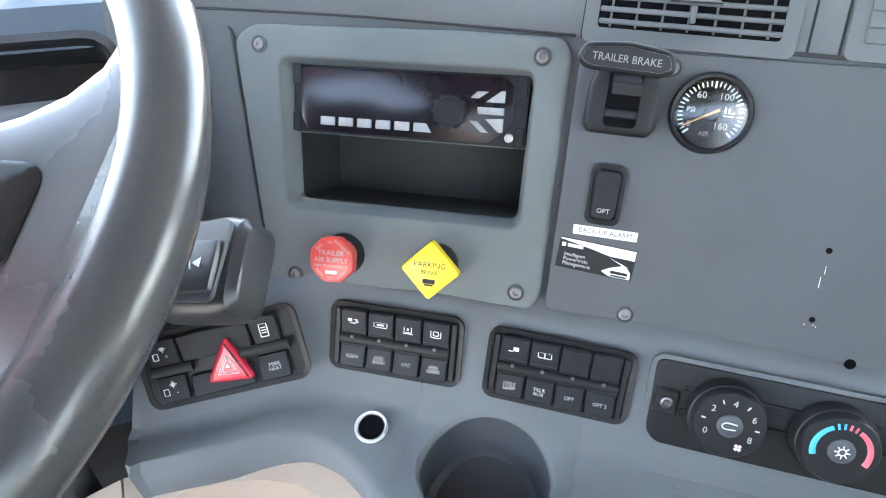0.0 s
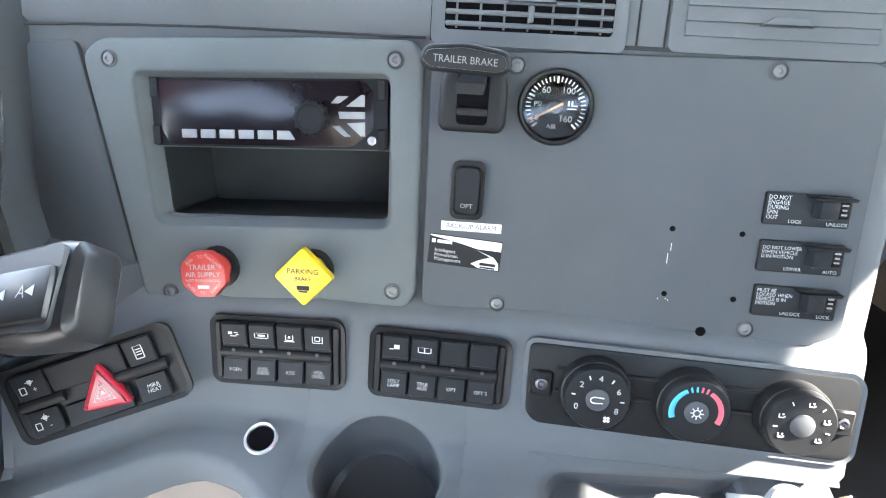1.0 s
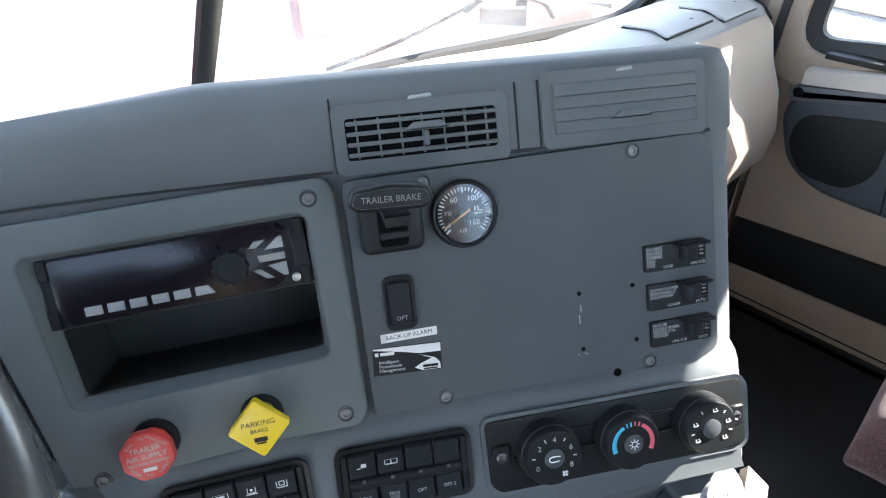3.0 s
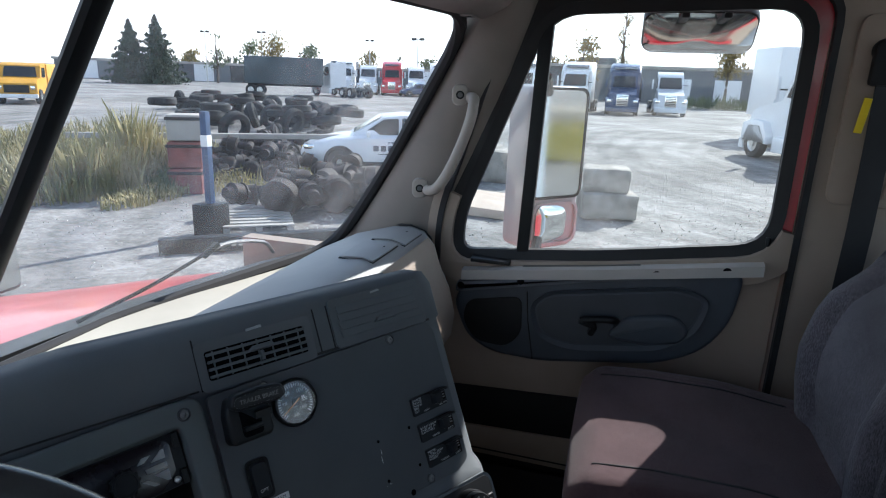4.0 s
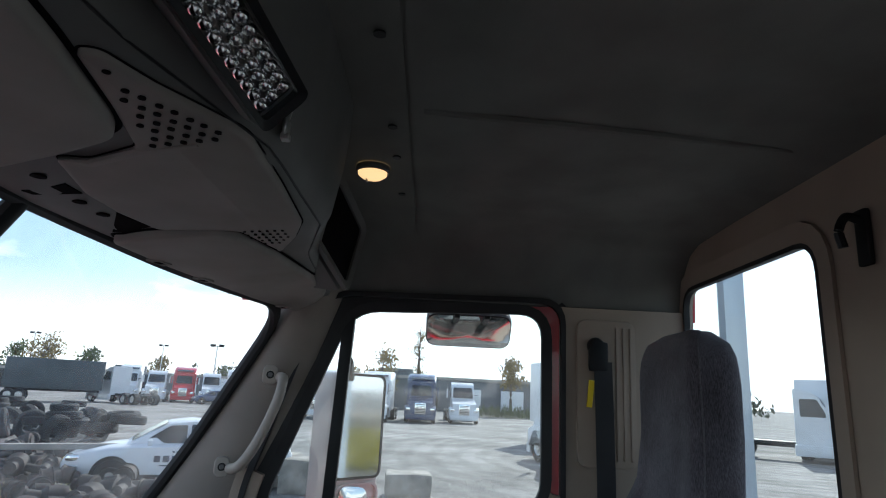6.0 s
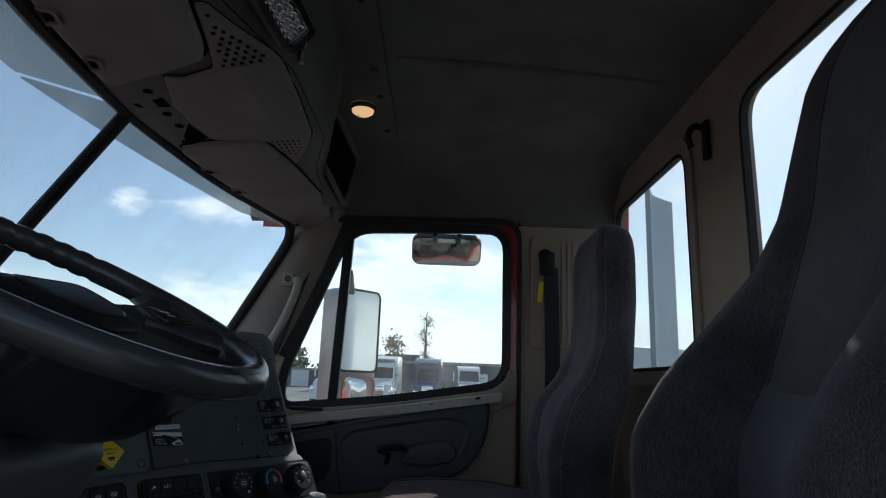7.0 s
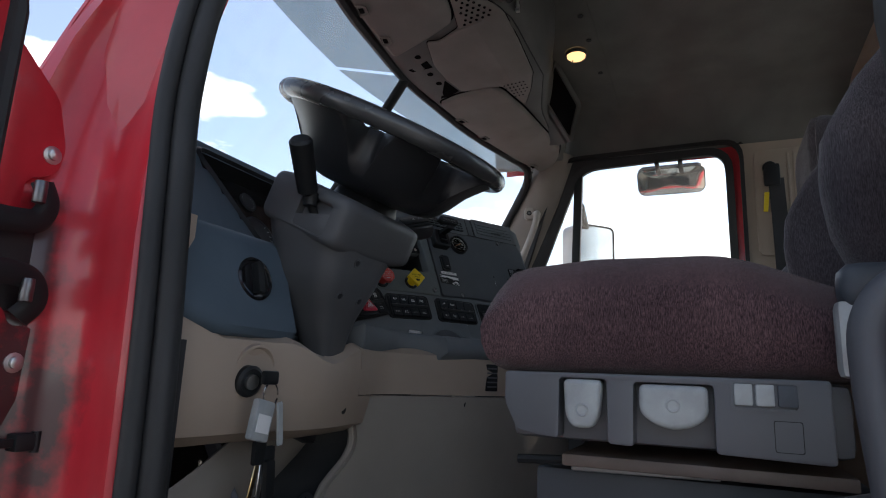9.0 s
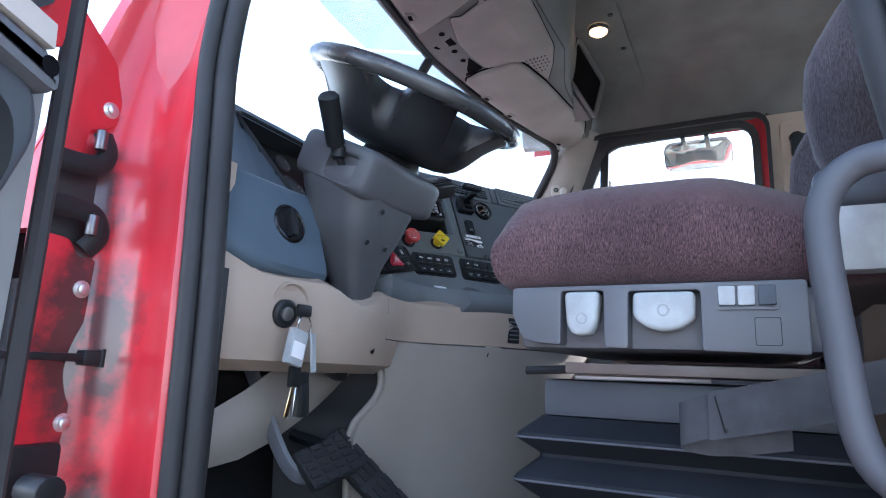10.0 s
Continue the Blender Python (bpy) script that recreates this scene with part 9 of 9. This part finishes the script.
for px, py, sx, sy, h, rz in ((10.55, 1.0, 0.85, 0.95, 0.46, 12), (10.65, 1.05, 0.80, 0.80, 0.42, 4), (13.4, 3.3, 0.8, 1.1, 0.72, -8), (14.2, 4.2, 0.8, 1.2, 0.7, 20)):
    z = GZ + (0.45 if rz == 4 else 0)
    b = thing("concrete_block", pose(px, py, z, 0, 0, rz), "rough grey concrete barrier block", "block", "concrete blocks")
    bm = box(sx, sy, h, (0, 0, h / 2), 0.06, 2)
    bmesh.ops.subdivide_edges(bm, edges=bm.edges[:], cuts=2, use_grid_fill=True)
    for v in bm.verts:
        v.co += 0.03 * noise.noise_vector(v.co * 3 + Vector((px, py, z)))
    part("block", bm, weathered, b)
jersey = thing("road_barrier", pose(6.95, 11.6, GZ, 0, 0, 62), "pale concrete road barrier standing on the gravel", "barrier")
part("barrier", put(prism(rounded([(-0.32, 0.0), (0.32, 0.0), (0.30, 0.16), (0.16, 0.42), (0.11, 1.12), (-0.11, 1.12), (-0.16, 0.42), (-0.30, 0.16)], 0.02), 1.0, 0.01, -0.5), pose(0, 0, 0, 90, 0, 0) @ pose(0, 0, 0, 0, 0, 0)), shader("barrier_concrete", (0.50, 0.49, 0.46), 0.9, vary=0.12, scale=1.5, grain=40, bump=0.3), jersey)
slab = thing("timber_sheet", pose(10.3, 3.4, GZ, 0, 0, -10), "pale board lying on the gravel", "board")
part("board", box(1.6, 1.9, 0.16, (0, 0, 0.08), 0.02), shader("weathered_board", (0.52, 0.42, 0.34), 0.8, vary=0.12, scale=3, grain=40, bump=0.2), slab)

# ---- buildings and masts ----
wall_dark = shader("far_wall", (0.12, 0.132, 0.145), 0.8, vary=0.15, scale=0.1, grain=4, bump=0.05)
for px, py, l, h, rz, lab in ((116, 42, 60, 3.1, 20, "long low grey industrial building far off"), (92, -2, 36, 4.2, 3, "flat-roofed grey warehouse behind the trucks"), (100, 75, 50, 2.9, 40, "low dark building on the horizon")):
    bl = thing("warehouse", pose(px, py, GZ, 0, 0, rz), lab, "building", "far buildings")
    part("wall", box(12, l, h, (0, 0, h / 2), 0.05, 1), wall_dark, bl)
    part("roof", box(12.6, l + 0.6, 0.4, (0, 0, h + 0.2), 0.05, 1), concrete, bl)
    for i in range(int(l / 6)):
        part("dock_door", box(0.1, 3.2, 3.0, (-6.05, -l / 2 + 3.5 + 6 * i, 1.6), 0.02, 1), WHITE if i % 3 else dark_glass_o, bl)
    part("roof_unit", box(3, 5, 1.1, (0, l * 0.22, h + 0.9), 0.1, 1), wall_dark, bl)
for px, py, h in ((71.6, 25.8, 6.5), (95, 62, 8.5), (88, 68, 8.0), (104, 46, 8.0)):
    lp = thing("lamp_post", pose(px, py, GZ), "tall yard light mast with twin heads", "lamp post", "yard lamps")
    part("mast", rod(0.11, 0.07, h, 10), STEEL, lp)
    for s in (-1, 1):
        part("head", box(0.4, 0.55, 0.30, (0, s * 0.5, h), 0.05), BLACK, lp)
    part("arm", box(0.08, 1.1, 0.08, (0, 0, h - 0.05)), STEEL, lp)


# ---- plants ----
def leaf_shader(name, a, b):
    return shader(name, a, 0.8, vary=0.25, scale=1.5, grain=12, bump=0.1, tint=b)


autumn, green, fir_green, straw = leaf_shader("autumn_leaves", (0.24, 0.17, 0.04), (0.12, 0.10, 0.03)), leaf_shader("green_leaves", (0.10, 0.13, 0.04), (0.05, 0.07, 0.025)), leaf_shader("fir_needles", (0.035, 0.055, 0.030), (0.018, 0.030, 0.018)), leaf_shader("dry_grass", (0.34, 0.28, 0.13), (0.16, 0.16, 0.06))
pale_straw = leaf_shader("pale_dry_grass", (0.48, 0.42, 0.26), (0.30, 0.25, 0.12))
bark = shader("bark", (0.09, 0.07, 0.055), 0.9, vary=0.3, scale=4, grain=30, bump=0.4)


def leaves(points, size, r):
    bm = bmesh.new()
    for p in points:
        q = Matrix.Translation(p) @ pose(0, 0, 0, r.uniform(0, 360), r.uniform(0, 360), r.uniform(0, 360))
        k = size * r.uniform(0.6, 1.3)
        bm.faces.new([bm.verts.new(q @ Vector(v)) for v in ((-k, 0, 0), (0, -k * 0.5, 0.1 * k), (k, 0, 0), (0, k * 0.5, 0.1 * k))])
    return bm


def tree(m, h, w, mat, count, seed, label, bare=0.35, size=0.22):
    r = random.Random(seed)
    t = thing("tree", m, label, "tree", "yard trees")
    part("trunk", tube(smooth_line([(0, 0, 0), (0.05 * w, 0, h * 0.35), (-0.03 * w, 0.02, h * 0.7), (0, 0, h)]), [max(0.02, 0.028 * h * (1 - i / 19)) for i in range(19)], 8), bark, t)
    pts = []
    for i in range(13):
        z0 = h * r.uniform(bare, 0.9)
        a, l = r.uniform(0, 6.28), w * r.uniform(0.45, 1.0) * (1.15 - z0 / h)
        e = Vector((l * math.cos(a), l * math.sin(a), z0 + l * r.uniform(0.3, 0.9)))
        part("limb", tube([(0, 0, z0), e * 0.5 + Vector((0, 0, z0 * 0.5)), e], [0.012 * h, 0.008 * h, 0.003 * h], 6), bark, t)
        for k in range(count // 13):
            s = r.uniform(0.35, 1.05)
            pts.append(Vector((0, 0, z0)).lerp(e, s) + Vector((r.gauss(0, 0.16 * w), r.gauss(0, 0.16 * w), r.gauss(0, 0.14 * w))))
    part("crown", leaves(pts, size, r), mat, t)
    return t


def fir(m, h, w, seed):
    r = random.Random(seed)
    t = thing("fir_tree", m, "dark green fir tree at the yard's edge", "tree", "yard trees")
    part("trunk", rod(0.02 * h, 0.005 * h, h, 8), bark, t)
    pts = []
    for i in range(3600):
        z = h * (1 - r.random() ** 0.6) * 0.98 + 0.02 * h
        a, q = r.uniform(0, 6.28), w * (1 - z / h) * r.uniform(0.2, 1.0) * (0.8 + 0.2 * math.sin(z * 7))
        pts.append((q * math.cos(a), q * math.sin(a), z - 0.15 * q))
    part("crown", leaves(pts, 0.3, r), fir_green, t)


tree(pose(69.2, 2.1, GZ), 9.8, 2.2, autumn, 900, 3, "thin half-bare tree behind the trucks", 0.25, 0.11)
tree(pose(74, -9.0, GZ), 7.0, 2.6, autumn, 900, 4, "yellowing tree beside the warehouse")
tree(pose(80, 7.0, GZ), 7.8, 3.0, autumn, 900, 5, "autumn tree above the warehouse roof")
tree(pose(90, 57, GZ), 8.0, 4.0, autumn, 900, 6, "reddish autumn tree on the skyline")
tree(pose(88, 66, GZ), 8.5, 2.0, green, 260, 7, "bare slender tree on the skyline", 0.2)
for i in range(9):
    tree(pose(120 + 3 * i, 96 - 13 * i, GZ), 6.0 + (i * 7 % 4), 3.6, green if i % 3 else autumn, 420, 20 + i, "distant tree on the skyline", 0.15, 0.4)
fir(pose(70.5, 62.4, GZ), 8.8, 5.2, 11)
fir(pose(68.6, 65.0, GZ), 8.2, 4.6, 12)

r = random.Random(77)
far = []
for i in range(5200):
    t = r.random()
    c = (128 + 46 * math.sin(3 * t) + r.uniform(-3, 3), 118 - 190 * t)
    k = 2.6 + 2.2 * noise.noise((t * 40, 0, 0)) + 1.6 * noise.noise((t * 130, 3, 0))
    far.append((c[0], c[1] + r.gauss(0, 0.8), GZ + max(0.4, k * 1.5) * r.random() ** 0.6))
tagged(part("far_woods", leaves(far, 0.75, r), leaf_shader("far_leaves", (0.13, 0.13, 0.075), (0.075, 0.085, 0.06)), None, flat=True), "hazy line of trees beyond the yard", "trees", kind="stuff")


def weeds(cx, cy, rx, ry, n, h, mat, seed, label, name="weeds"):
    r = random.Random(seed)
    bm = bmesh.new()
    for i in range(n):
        a, q = r.uniform(0, 6.28), math.sqrt(r.random())
        x, y = cx + rx * q * math.cos(a), cy + ry * q * math.sin(a)
        k, b, d = h * r.uniform(0.45, 1.1) * (1.1 - 0.5 * q), r.uniform(0, 6.28), r.uniform(0.05, 0.28)
        w = r.uniform(0.006, 0.014)
        s, c = math.sin(b), math.cos(b)
        p = [Vector((x, y, GZ)), Vector((x + d * 0.4 * k * c, y + d * 0.4 * k * s, GZ + k * 0.55)), Vector((x + d * k * c * 1.3, y + d * k * s * 1.3, GZ + k))]
        o = Vector((-s * w, c * w, 0))
        vs = [bm.verts.new(v) for v in (p[0] - o, p[0] + o, p[1] + o, p[2], p[1] - o)]
        bm.faces.new(vs)
        if r.random() < 0.5:
            for f in (0.6, 0.75, 0.9):
                e = p[0].lerp(p[2], f) + Vector((r.gauss(0, 0.04), r.gauss(0, 0.04), 0))
                u = Vector((r.gauss(0, 0.03), r.gauss(0, 0.03), 0.02))
                bm.faces.new([bm.verts.new(v) for v in (e, e + u, e + u * 1.5 + Vector((0.02, 0, 0.02)), e + Vector((0.02, 0.01, 0)))])
    return tagged(part(name, bm, mat, None, flat=True), label, "weeds", kind="stuff")


weeds(8.6, 10.6, 1.9, 1.3, 1500, 0.85, straw, 31, "tall dry yellow weeds at the yard's edge")
for i, (px, py, q, h) in enumerate(((7.9, 9.9, 0.5, 1.25), (8.5, 9.6, 0.45, 1.0), (9.0, 10.0, 0.55, 1.55), (9.5, 10.3, 0.5, 1.35), (8.2, 10.9, 0.6, 1.2), (9.3, 9.3, 0.4, 1.1), (10.1, 11.0, 0.6, 1.5), (7.3, 10.6, 0.5, 0.9))):
    weeds(px, py, q, q, 330, h, (straw, pale_straw)[i % 2], 60 + i, "clump of tall feathery dry weeds")
weeds(9.2, 9.0, 0.8, 0.45, 600, 0.62, green, 32, "low green weeds among the dry grass")
weeds(8.2, 8.8, 1.1, 0.35, 420, 0.30, straw, 36, "short dry grass at the gravel's edge")
weeds(11.5, 13.5, 3.0, 3.0, 2600, 1.0, straw, 33, "dry grass behind the crates")
weeds(70.0, -7.5, 2.0, 6.0, 900, 1.6, green, 34, "scrubby weeds along the far fence")
weeds(10.5, 8.0, 1.6, 1.2, 500, 0.4, straw, 35, "dry grass between the axles")
pebble = shader("pebbles", (0.44, 0.42, 0.385), 0.95, vary=0.3, scale=3, grain=40, bump=0.3)
r = random.Random(9)
bm = bmesh.new()
for i in range(2600):
    x, y = 3.0 + 14 * r.random() ** 1.5, r.uniform(-4.5, 9.0)
    q = Matrix.Translation((x, y, GZ + 0.005)) @ pose(0, 0, 0, r.uniform(0, 360), r.uniform(0, 360), 0) @ Matrix.Diagonal((1, 0.8, 0.6, 1))
    k = r.uniform(0.008, 0.026)
    vs = [bm.verts.new(q @ Vector(v)) for v in ((k, 0, 0), (-k, 0, 0), (0, k, 0), (0, -k, 0), (0, 0, k), (0, 0, -k))]
    for a, b, c in ((0, 2, 4), (2, 1, 4), (1, 3, 4), (3, 0, 4), (2, 0, 5), (1, 2, 5), (3, 1, 5), (0, 3, 5)):
        bm.faces.new((vs[a], vs[b], vs[c]))
tagged(part("gravel_stones", bm, pebble, None, flat=True), "loose stones scattered on the gravel", "stones", kind="stuff")
